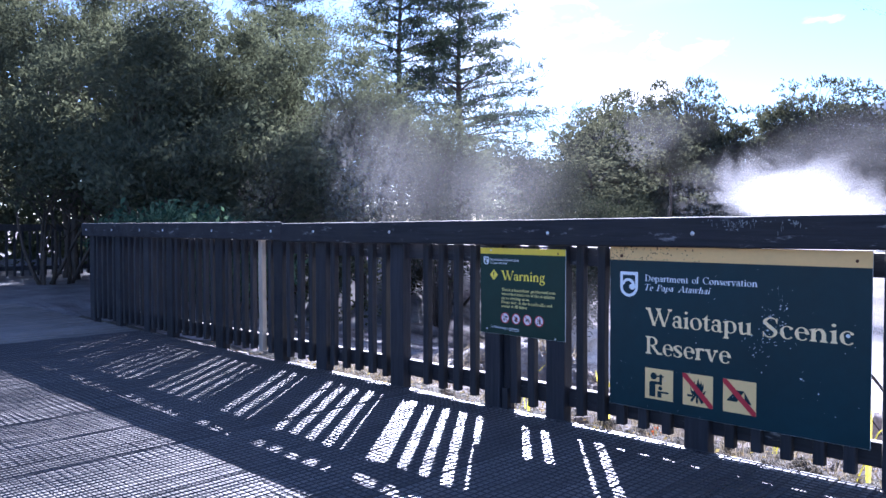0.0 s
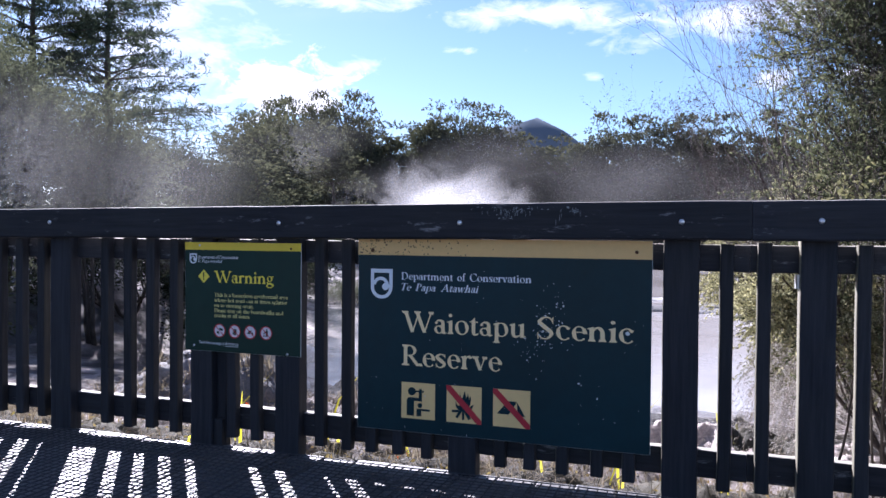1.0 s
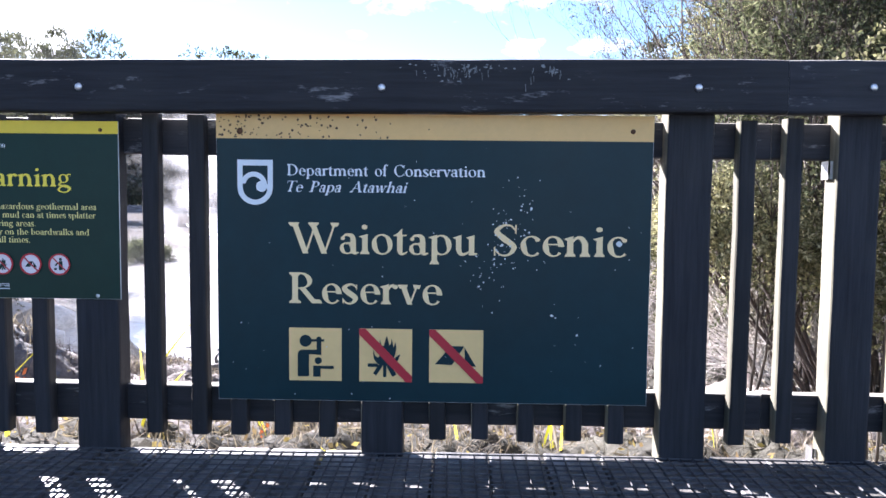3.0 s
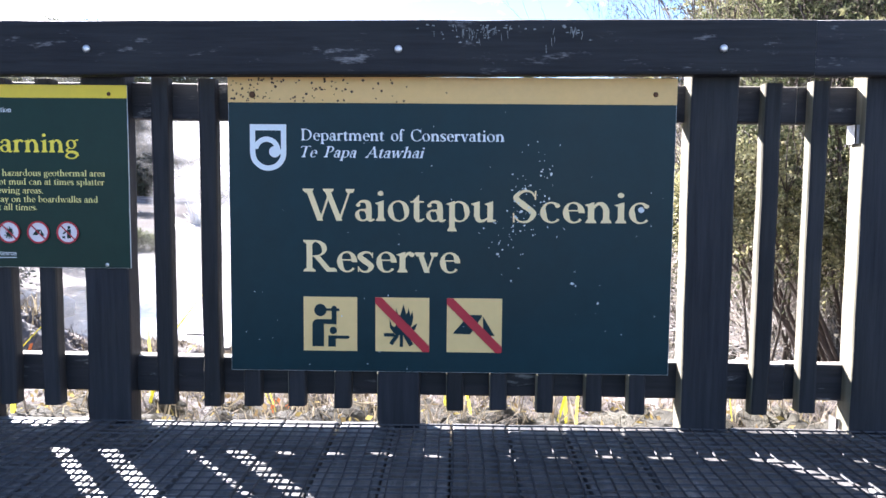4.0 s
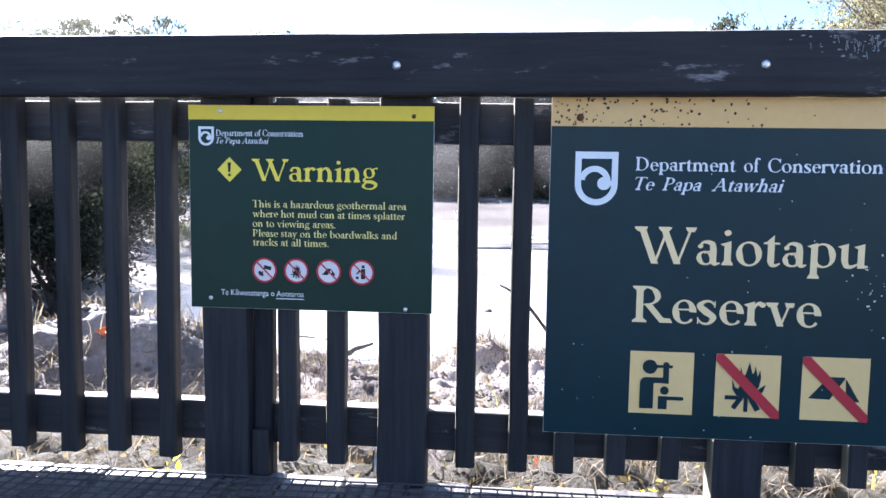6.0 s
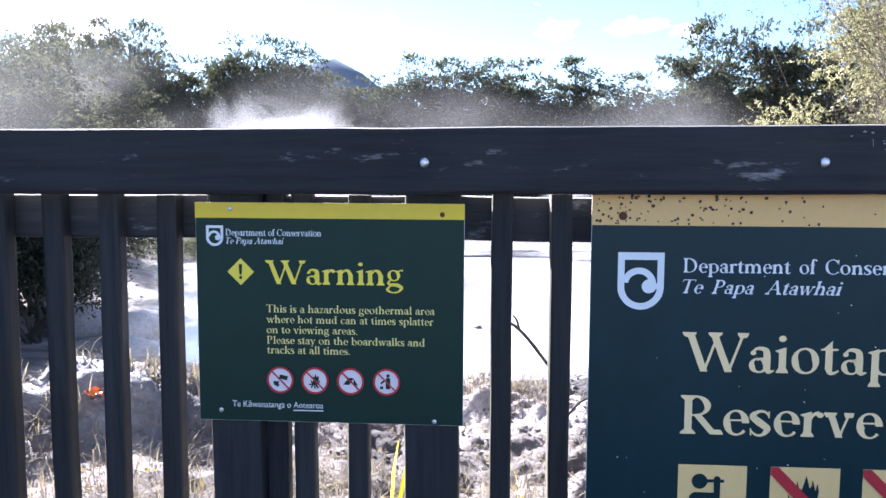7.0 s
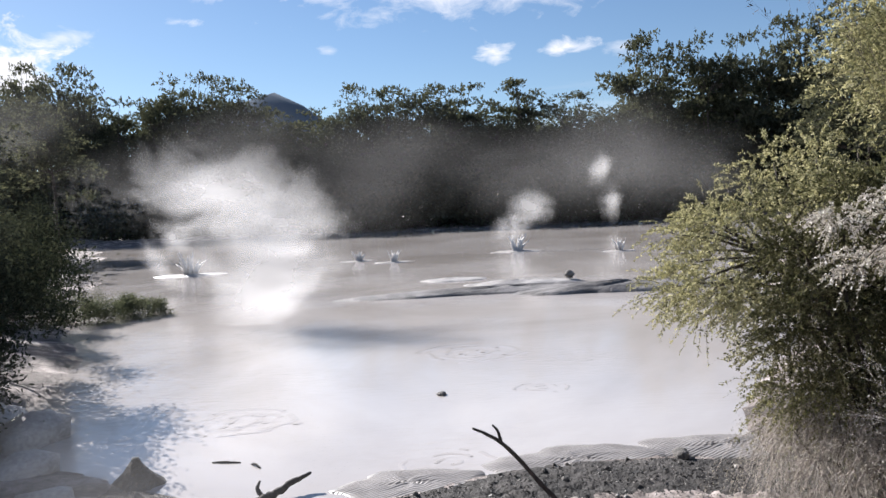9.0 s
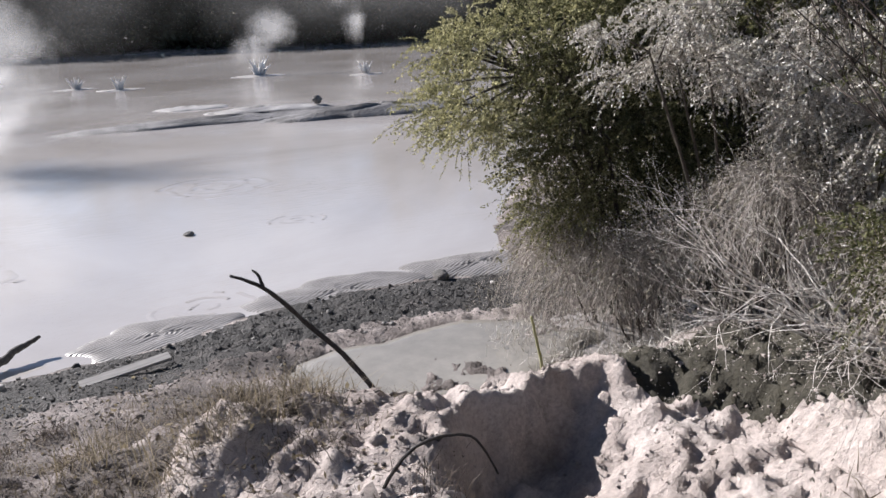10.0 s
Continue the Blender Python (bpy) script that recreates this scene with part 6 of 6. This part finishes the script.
# this first mass is added: near-black leaves standing in for shaded hollows
undergrowth("thicket", "thicket of dark leaves added as shade behind the mud-coated shrubs", 206, 2.7, 5.6, 2600, lambda q: 4.75 + 0.12 * (q - 2.7), 0.9, 2.5, 0.06, M_LEAF_BANK)
undergrowth("far_undergrowth", "dark unbroken undergrowth along the far shore", 201, -75, 55, 9000, lambda q: 75.5 - 0.42 * q, 3.0, 7.0, 0.5, M_LEAF_FAR)
undergrowth("far_undergrowth", "dark unbroken thicket behind the far shore", 204, -90, 70, 6500, lambda q: 87 - 0.42 * q, 3.0, 10.5, 1.1, M_LEAF_FAR)
undergrowth("path_undergrowth", "dark unbroken thicket behind the path trees", 205, -28, -25, 3200, lambda q: -13 + 0 * q, 30.0, 11.0, 0.5, M_LEAF_DARK)
undergrowth("path_undergrowth", "dark undergrowth at the end of the path", 202, -20.5, -17.0, 2600, lambda q: -9.0 + 0 * q, 15.0, 4.5, 0.16, M_LEAF_DARK)
undergrowth("path_undergrowth", "dark undergrowth behind the fence's far end", 203, -17.0, -8.0, 3400, lambda q: 2.6 - 0.28 * (q + 8), 3.0, 2.6, 0.12, M_LEAF_DARK)

# the wood on the far shore: trees by where they stand along it and how high they reach
rng = random.Random(99)
far_trees = []
for i in range(7):
    r = (4.0, 3.6, 4.3, 3.4, 3.8, 1.7, 4.2)[i]
    far_trees.append(bush("far_tree", "dark slender open-crowned tree on the far shore" if i == 5 else "dark flat-topped tree on the far shore", (-36 + 4 * i, 100), (-36 + 4 * i, 100, 8.6), (r, r, 5.2), 110 + i, lobes=(46, 40, 50, 38, 46, 26, 50)[i], lobe=(1.35, 1.4, 1.2, 1.3, 1.4, 0.8, 1.3)[i], twigs_each=28, leaves=7, leaf=0.29, length=0.55, droop=0.15, up=0.10, flat=0.22, narrow=0.5, leafm=M_LEAF_FAR, stems=2, girth=0.17, category="tree", group="far trees", twig=0.02, low=-0.8, inner=0.3))
FAR_TOPS = [(-72, 22), (-66, 24), (-59.5, 23.4), (-54.5, 23), (-48.5, 22.3), (-43.5, 18.5), (-38.7, 17), (-34, 19.6), (-29.6, 19.2), (-26, 15.5), (-23.2, 17), (-19.5, 13.3), (-15, 13), (-11.4, 14), (-7.8, 15.2), (-4.2, 14), (-0.6, 13.8), (2.4, 13.7), (5, 12), (8, 13.9), (10.4, 10), (12.5, 11.4), (15.5, 9.6), (18.2, 10.5), (19.6, 16.8), (24.4, 16.0), (27.8, 15.2), (31.2, 16), (35.5, 16.5), (40, 17), (46, 17), (52, 18)]


def far_tree(x, y, top, wide, which):
    copy_thing(far_trees[which], Matrix.Translation((x, y, -0.9)) @ Matrix.Rotation(rng.uniform(0, 6.28), 4, "Z") @ Matrix.Diagonal((wide, wide, (top + 0.9) / 14.0, 1)))


for i, (x, top) in enumerate(FAR_TOPS):
    slender = abs(x - 8) < 0.1
    far_tree(x, 80 - 0.42 * x, top, 1.0 if slender else rng.uniform(0.85, 1.1), 5 if slender else (0, 1, 2, 3, 4, 6)[i % 6])
xs_, tops_ = [p[0] for p in FAR_TOPS], [p[1] for p in FAR_TOPS]
x = -74.0
while x < 52:
    x += rng.uniform(4.6, 6.8)
    lvl = float(np.interp(x, xs_, tops_))
    far_tree(x, 86 - 0.42 * x, lvl * rng.uniform(0.82, 0.96), 1.25, rng.choice((0, 1, 2, 3, 4, 6)))
    far_tree(x + 1.5, 77.2 - 0.42 * x, lvl * rng.uniform(0.42, 0.62), 0.9, rng.choice((0, 1, 2, 3, 4, 6)))
for i, (x, y, top) in enumerate(((27, 50, 9), (26, 42, 8), (30, 44, 10), (26, 36, 7), (-26, 40, 8), (-29, 46, 10), (-23, 33, 6), (-34, 54, 12), (-38, 62, 14), (-30, 58, 11), (-20, 28, 5))):
    far_tree(x, y, top, 0.85, i % 5)
for i, t_ in enumerate(far_trees):
    t_.matrix_basis = Matrix.Translation((-62 + 15 * i, 106 - 0.42 * (15 * i - 62), -0.9))

# ---- things on the near bank ----


def branch(name, label, pts, radii, mat, category="branch", twigs=(), sides=7):
    vs, fs = [], []
    rng = random.Random(len(label))

    def eased(ps, rs):
        ps = [Vector(p) for p in ps]
        out_p, out_r = [], []
        for i in range(len(ps) - 1):
            p0, p1, p2, p3 = ps[max(i - 1, 0)], ps[i], ps[i + 1], ps[min(i + 2, len(ps) - 1)]
            for s in range(5):
                t = s / 5
                q = 0.5 * (2 * p1 + (p2 - p0) * t + (2 * p0 - 5 * p1 + 4 * p2 - p3) * t * t + (3 * p1 - p0 - 3 * p2 + p3) * t ** 3)
                r = rs[i] * (1 - t) + rs[i + 1] * t
                out_p.append(q + Vector((rng.uniform(-1, 1), rng.uniform(-1, 1), rng.uniform(-1, 1))) * r * 0.25)
                out_r.append(r * rng.uniform(0.9, 1.1))
        return out_p + [ps[-1]], out_r + [rs[-1]]

    for line, rs in [(pts, radii), *twigs]:
        tube(vs, fs, *eased(line, rs), sides)
    return tagged(part(name, mesh_of(name, vs, fs, True), mat), label, category)


branch("dead_branch", "charred forked branch stuck in the mud", [(0.66, 4.12, -1.08), (0.45, 4.2, -0.72), (0.2, 4.24, -0.42), (0.0, 4.18, -0.17), (-0.17, 4.15, -0.06)], [0.018, 0.017, 0.015, 0.012, 0.008], M_STICK,
       twigs=[([(0.0, 4.18, -0.17), (-0.02, 4.2, -0.10), (-0.05, 4.2, -0.06)], [0.011, 0.009, 0.005])])
branch("log", "crooked dark driftwood log at the waterline", [(-2.1, 6.0, -1.17), (-1.95, 6.1, -1.16), (-1.85, 6.2, -1.14), (-1.72, 6.35, -1.10), (-1.6, 6.45, -1.07)], [0.035, 0.045, 0.035, 0.025, 0.012], M_STICK, "log",
       twigs=[([(-1.95, 6.1, -1.16), (-2.02, 6.18, -1.09), (-2.0, 6.22, -1.04)], [0.025, 0.018, 0.008])])
pl = part("plank_offcut", board(0.62, 0.085, 0.026, 0.004, "X", 61, 0.002, 6), M_DRIFT, at=Matrix.Translation((-0.92, 5.55, float(ground_z(-0.92, 5.55)) + 0.035)) @ Matrix.Rotation(0.30, 4, "Z") @ Matrix.Rotation(-0.05, 4, "Y") @ Matrix.Rotation(0.25, 4, "X"))
tagged(pl, "grey weathered plank lying on the shore", "plank")
branch("green_shoot", "short pale green broken stalk", [(1.74, 4.3, -1.12), (1.71, 4.33, -0.90), (1.68, 4.36, -0.70)], [0.012, 0.011, 0.009], M_LEAF_GREEN, "stalk")
branch("arched_twig", "thin dark arched twig over the hole", [(0.10, 2.30, -0.48), (0.16, 2.33, -0.33), (0.22, 2.31, -0.22), (0.30, 2.32, -0.16), (0.42, 2.36, -0.17), (0.55, 2.42, -0.25), (0.68, 2.54, -0.50)], [0.007, 0.007, 0.007, 0.006, 0.006, 0.005, 0.004], M_STICK, "twig")
branch("dead_branch", "pale fallen branch on the bank", [(0.05, 3.75, -0.75), (0.35, 3.7, -0.70), (0.62, 3.62, -0.66)], [0.010, 0.013, 0.009], M_TWIG)
branch("dead_branch", "thin fallen branch on the bank", [(0.25, 2.9, -0.45), (0.42, 3.3, -0.5), (0.6, 3.75, -0.72)], [0.007, 0.008, 0.005], M_TWIG)


def stone(x, y, z, r, seed, mat, label, group="shore stones"):
    rng = random.Random(seed)
    bm = bmesh.new()
    bmesh.ops.create_icosphere(bm, subdivisions=2, radius=r)
    ph = [rng.uniform(0, 6) for _ in range(3)]
    for v in bm.verts:
        n = v.co.normalized()
        v.co = v.co * (1 + 0.18 * math.sin(3 * n.x + ph[0]) + 0.15 * math.sin(4 * n.y + ph[1]) + 0.1 * math.sin(7 * n.z + ph[2]))
        v.co.z *= 0.6
    tagged(part("stone", from_bm("stone", bm, True), mat, at=(x, y, z)), label, "stone", group)


stone(1.79, 6.6, -1.15, 0.085, 1, M_ROCK, "dark rounded stone at the waterline")
stone(-0.43, 9.5, -1.19, 0.06, 2, M_ROCK, "small dark stone in the mud water")
stone(3.4, 22.4, -1.02, 0.17, 3, M_ROCK, "dark stone on the mud bank")
rng = random.Random(44)
for i in range(26):
    x = rng.uniform(-2.6, 2.2)
    y = float(near_shore(np.array(x))) - rng.uniform(-0.25, 0.5)
    stone(x, y, max(float(ground_z(x, y)), WATER) + 0.01, rng.uniform(0.010, 0.032), 60 + i, rng.choice((M_ROCK, M_GRAVEL, M_DRIFT)), "small rough stone on the shore")
for i, (x, y, r) in enumerate(((-5.2, 8.4, 0.45), (-4.6, 7.05, 0.38), (-5.9, 8.8, 0.55), (-3.95, 6.3, 0.25))):
    stone(x, y, -1.16, r, 90 + i, M_PALEMUD, "smooth grey mud-covered boulder on the shore", "boulders")


def grit(name, label, seed, n, x0, x1, dy0, dy1, size, mat):
    """Loose pebbles and grit along the waterline, as one field."""
    rng = np.random.default_rng(seed)
    px_ = rng.uniform(x0, x1, n)
    py_ = near_shore(px_) + rng.uniform(dy0, dy1, n)
    pz_ = np.maximum(ground_z(px_, py_), WATER)
    s = size * rng.lognormal(0, 0.45, n)
    c = np.stack([px_, py_, pz_ + 0.15 * s], 1)
    u8 = np.array([(1, 0, 0), (0, 1, 0), (-1, 0, 0), (0, -1, 0), (0, 0, 0.7), (0, 0, -0.7)], float)
    v = c[:, None, :] + u8[None] * s[:, None, None] * rng.uniform(0.6, 1.3, (n, 6, 1))
    f8 = np.array([(0, 1, 4), (1, 2, 4), (2, 3, 4), (3, 0, 4), (1, 0, 5), (2, 1, 5), (3, 2, 5), (0, 3, 5)])
    f = (f8[None] + 6 * np.arange(n)[:, None, None]).reshape(-1, 3)
    tagged(part(name, mesh_of(name, v.reshape(-1, 3).tolist(), f.tolist(), True), mat), label, "gravel", kind="stuff")


grit("shore_grit", "dark wet grit strewn along the shore", 31, 6000, -2.8, 2.6, -1.0, -0.05, 0.0055, M_GRAVEL)
grit("shore_grit", "pale dry crumbs of mud along the shore", 32, 1300, -2.8, 2.6, -1.3, -0.1, 0.006, M_MUDBAR)
grit("bank_crumbs", "crumbled brown soil strewn over the bank", 33, 2600, -3.0, 0.6, -4.4, -1.0, 0.009, M_GROUND)
grit("bank_crumbs", "crumbled pale clay strewn round the hole", 34, 3000, 0.0, 2.8, -4.4, -2.2, 0.006, M_CLAY)
rng = random.Random(17)
for i in range(60):
    x, y = rng.uniform(0.1, 2.9), rng.uniform(1.7, 3.7)
    stone(x, y, float(ground_z(x, y)) + 0.005, rng.choice((0.008, 0.012, 0.016, 0.022, 0.032)), 200 + i, M_CLAY, "crumbled clod of pale clay beside the hole", "clay clods")


def tufts(name, label, seed, spots, blade, n, mat, wide=0.006, arch=0.5, category="grass"):
    """Tufts of thin blades rooted on the ground, as one field."""
    rng = np.random.default_rng(seed)
    out_ = []
    for x, y, r in spots:
        m = n
        px, py = rng.normal(x, r, m), rng.normal(y, r, m)
        pz = ground_z(px, py) - 0.01
        a = rng.uniform(0, 6.28, m)
        L = blade * rng.uniform(0.4, 1.2, m)
        bend_ = rng.uniform(0.1, 1.0, m) * arch
        d = np.stack([np.cos(a) * bend_, np.sin(a) * bend_, np.ones(m)], 1)
        d /= np.linalg.norm(d, axis=1, keepdims=True)
        s = np.stack([-np.sin(a), np.cos(a), np.zeros(m)], 1) * (wide * rng.uniform(0.6, 1.3, m))[:, None]
        b = np.stack([px, py, pz], 1)
        mid = b + d * (L * 0.55)[:, None]
        tip = mid + (d + np.stack([np.cos(a), np.sin(a), -0.4 * np.ones(m)], 1) * bend_[:, None] * 1.2) * (L * 0.45)[:, None]
        out_.append(np.stack([b - s, b + s, mid + s * 0.8, mid - s * 0.8], 1))
        out_.append(np.stack([mid - s * 0.8, mid + s * 0.8, tip + s * 0.15, tip - s * 0.15], 1))
    ob = part(name, quads(name, np.concatenate(out_)), mat)
    return tagged(ob, label, category, kind="stuff")


rng = random.Random(7)
tufts("dead_grass", "dry straw-coloured grass along the bank", 1, [(rng.uniform(-3.2, 2.6), rng.uniform(0.3, 1.6), 0.16) for _ in range(60)], 0.13, 100, M_STRAW, 0.002, 1.3)
tufts("dead_grass", "dry brown grass above the shore", 2, [(rng.uniform(-2.6, 0.7), rng.uniform(2.6, 5.0), 0.13) for _ in range(46)], 0.10, 110, M_STRAW, 0.0018, 1.5)
tufts("dead_grass", "dry grey grass under the shrubs", 3, [(rng.uniform(1.7, 4.2), rng.uniform(3.4, 5.4), 0.13) for _ in range(50)], 0.13, 60, M_LEAF_ASH, 0.002, 1.2)
tufts("dead_grass", "matted dead grass over the clay knoll", 13, [(MOUND[0] + rng.uniform(-0.25, 0.25), MOUND[1] + rng.uniform(-0.2, 0.3), 0.07) for _ in range(10)], 0.10, 60, M_STRAW, 0.0018, 1.6)
tufts("dead_grass", "dry tangled brown grass on the bank", 14, [(rng.uniform(-1.9, 0.5), rng.uniform(2.0, 4.8), 0.07) for _ in range(44)], 0.10, 90, M_BROWN, 0.0016, 1.6)
tufts("dead_grass", "pale dead stems over the debris heap", 15, [(HEAP[0] + rng.gauss(0, 0.4), HEAP[1] + rng.gauss(0, 0.3), 0.06) for _ in range(22)], 0.16, 30, M_STRAW, 0.003, 1.4)
tufts("dead_grass", "tall tangled dead grass round the clay knoll", 16, [(MOUND[0] + rng.uniform(-0.7, 0.8), MOUND[1] + rng.uniform(0.1, 1.1), 0.08) for _ in range(22)], 0.20, 40, M_STRAW, 0.002, 1.3)
tufts("yellow_grass", "bright yellow-green blades behind the fence", 4, [(-0.52, 0.75, 0.03), (-0.05, 0.8, 0.03), (0.63, 0.6, 0.05), (1.02, 0.6, 0.03), (1.5, 0.5, 0.03), (-0.95, 0.55, 0.06)], 0.42, 3, M_BLADE, 0.007, 0.5)


def litter(name, label, seed, n, x0, x1, y0, y1, size, mat):
    rng = np.random.default_rng(seed)
    px, py = rng.uniform(x0, x1, n), rng.uniform(y0, y1, n)
    pz = ground_z(px, py) + 0.015
    tips = [(Vector((a, b, c)), Vector((1, 0, 0))) for a, b, c in zip(px, py, pz)]
    return tagged(part(name, quads(name, leaf_quads(seed, tips, 1, size, 0.01, 0.55, 0.0, 0.5)), mat), label, "leaves", kind="stuff")


litter("leaf_litter", "fallen brown and yellow leaves below the fence", 5, 1500, -4.5, 2.8, 0.05, 1.2, 0.026, M_LITTER)
litter("twig_litter", "broken pale twigs strewn over the bank", 6, 1600, -3.0, 0.3, 1.8, 5.4, 0.03, M_STRAW)



def twigs(name, label, seed, n, x0, x1, y0, y1, size, mat):
    """Slivers of fallen twig lying about."""
    rng = np.random.default_rng(seed)
    px, py = rng.uniform(x0, x1, n), rng.uniform(y0, y1, n)
    tips = [(Vector((a, b, c)), Vector((math.cos(d), math.sin(d), 0.12))) for a, b, c, d in zip(px, py, ground_z(px, py) + 0.012, rng.uniform(0, 6.28, n))]
    return tagged(part(name, quads(name, leaf_quads(seed, tips, 1, size, 0.008, 0.07, 0.95, 0.3)), mat), label, "twigs", kind="stuff")


twigs("dead_twigs", "dark fallen twigs strewn over the bank", 8, 3000, -3.2, 0.7, 1.6, 5.2, 0.055, M_BROWN)
twigs("dead_twigs", "pale fallen twigs strewn under the fence", 9, 1800, -3.2, 2.8, 0.15, 1.8, 0.09, M_STRAW)
twigs("dead_twigs", "pale fallen twigs below the shrubs", 10, 1300, 1.7, 4.2, 3.3, 5.0, 0.10, M_LEAF_ASH)

# bits of colour on the bank
def scrap(name, label, x, y, z, size, seed, mat, n=7, category="leaf"):
    """A crumpled dead leaf cluster."""
    rng = random.Random(seed)
    tips = [(Vector((x, y, z)) + Vector((rng.gauss(0, size), rng.gauss(0, size), abs(rng.gauss(0, size)))), Vector((0, 0, 1))) for _ in range(n)]
    tagged(part(name, quads(name, leaf_quads(seed, tips, 2, size * 1.6, size * 0.3, 0.6, 0.2)), mat), label, category, kind="stuff")


scrap("orange_leaves", "bright orange dead leaves on the bank", -0.91, 0.56, 0.02, 0.022, 1, M_ORANGE, 14)
branch("bent_stem", "dry stem holding up orange leaves", [(-0.90, 0.56, -0.16), (-0.92, 0.56, -0.04), (-0.91, 0.56, 0.05)], [0.005, 0.004, 0.003], M_TWIG, "stem")
scrap("orange_leaves", "small orange dead leaf among grass", 0.02, 0.45, -0.09, 0.014, 2, M_ORANGE, 5)
scrap("orange_leaves", "bright orange dead leaf on the debris heap", -2.0, 1.62, float(ground_z(-2.0, 1.62)) + 0.02, 0.025, 6, M_ORANGE, 6)
scrap("yellow_leaf", "bright yellow-green fallen leaf below the fence", -0.08, 0.10, -0.06, 0.02, 3, M_BLADE, 3)
scrap("yellow_leaf", "bright yellow-green fallen leaf below the fence", -1.05, 0.22, -0.08, 0.022, 4, M_BLADE, 4)
scrap("yellow_leaf", "bright yellow-green fallen leaf below the fence", 0.30, 0.16, -0.07, 0.016, 5, M_BLADE, 3)
branch("floating_stick", "short dark stick afloat on the mud water", [(-2.75, 7.27, -1.195), (-2.62, 7.25, -1.19), (-2.45, 7.22, -1.195)], [0.009, 0.011, 0.007], M_STICK, "stick")
branch("floating_stick", "short dark stick afloat on the mud water", [(-2.32, 7.15, -1.195), (-2.27, 7.1, -1.18), (-2.2, 7.02, -1.195)], [0.010, 0.012, 0.008], M_STICK, "stick")

# ---- steam ----


def steam(name, label, at, clouds, seed, mat):
    """Steam as separate soft, bulging puffs; clouds: x, y, z of each one's middle from at, its width and height."""
    t = thing(name, label, "steam", at, kind="stuff")
    rng = random.Random(seed)
    for x, y, z, w, h in clouds:
        nu = 10
        vs, fs, uvs = [], [], []
        ph, lean = rng.uniform(0, 6.28), rng.uniform(-0.5, 0.5)
        for j in range(nu + 1):
            for i in range(nu + 1):
                u_, v_ = i / nu, j / nu
                r2 = (2 * u_ - 1) ** 2 + (2 * v_ - 1) ** 2
                vs.append(((u_ - 0.5) * w + lean * (v_ - 0.5) * h, 0.16 * w * r2 + 0.03 * w * math.sin(6 * u_ + ph), (v_ - 0.5) * h))
                uvs.append((u_, v_))
        for j in range(nu):
            for i in range(nu):
                a = j * (nu + 1) + i
                fs.append((a, a + 1, a + nu + 2, a + nu + 1))
        me = mesh_of("puff", vs, fs, True)
        lay = me.uv_layers.new(name="UVMap")
        for lp in me.loops:
            lay.data[lp.index].uv = uvs[lp.vertex_index]
        part("puff", me, mat, t, at=(x, y, z))


steam("steam", "dense white plume of steam rising off the pond", (-4.3, 17.0, WATER), [(0.0, -0.3, 1.0, 4.4, 4.2), (-0.4, 0.2, 1.5, 4.8, 4.2), (0.1, 0.7, 2.3, 4.2, 3.4), (-1.2, 1.1, 3.0, 4.6, 3.2), (-2.5, 1.5, 3.3, 4.6, 3.4)], 1, M_STEAM)
steam("steam", "small white puff of steam over a mud spout", (3.2, 37.2, WATER), [(0, 0, 1.2, 2.6, 2.8), (0.8, 0.6, 2.2, 3.4, 2.4)], 2, M_PUFF)
steam("steam", "small white puff of steam over the far water", (12.6, 58, WATER), [(0, 0, 2.0, 2.4, 4.2), (-0.6, 0.8, 4.6, 3.2, 3.6)], 3, M_PUFF)
steam("steam", "small white puff of steam by the far bank", (-10.2, 26, WATER), [(0, 0, 0.9, 1.6, 2.4), (0.4, 0.5, 1.9, 2.2, 2.0)], 4, M_PUFF)
rng = random.Random(61)
steam("steam", "thin bank of steam drifting over the pond", (0, 46, WATER), [(x + rng.uniform(-1.5, 1.5), 1.6 * (i % 5) - 3, z, rng.uniform(14, 17), rng.uniform(7, 10)) for i, (x, z) in enumerate(((-34, 6), (-26, 8), (-20, 4.5), (-13, 7), (-7, 4), (-2, 6), (4, 4), (9, 5.5), (14, 4)))], 5, M_HAZE)
steam("steam", "thin blue-grey steam drifting past the bank shrubs", (-5.6, 3.2, 0), [(0, 0, 1.5, 5.0, 3.6), (-1.8, 0.8, 2.0, 4.4, 3.4), (-3.0, -0.2, 1.4, 4.4, 3.0), (0.9, 1.4, 1.6, 3.6, 2.8)], 6, M_MIST)
steam("steam", "thin steam drifting over the debris heap", (-2.6, 4.0, WATER), [(0.3, 0, 0.9, 3.0, 2.2)], 7, M_MIST)
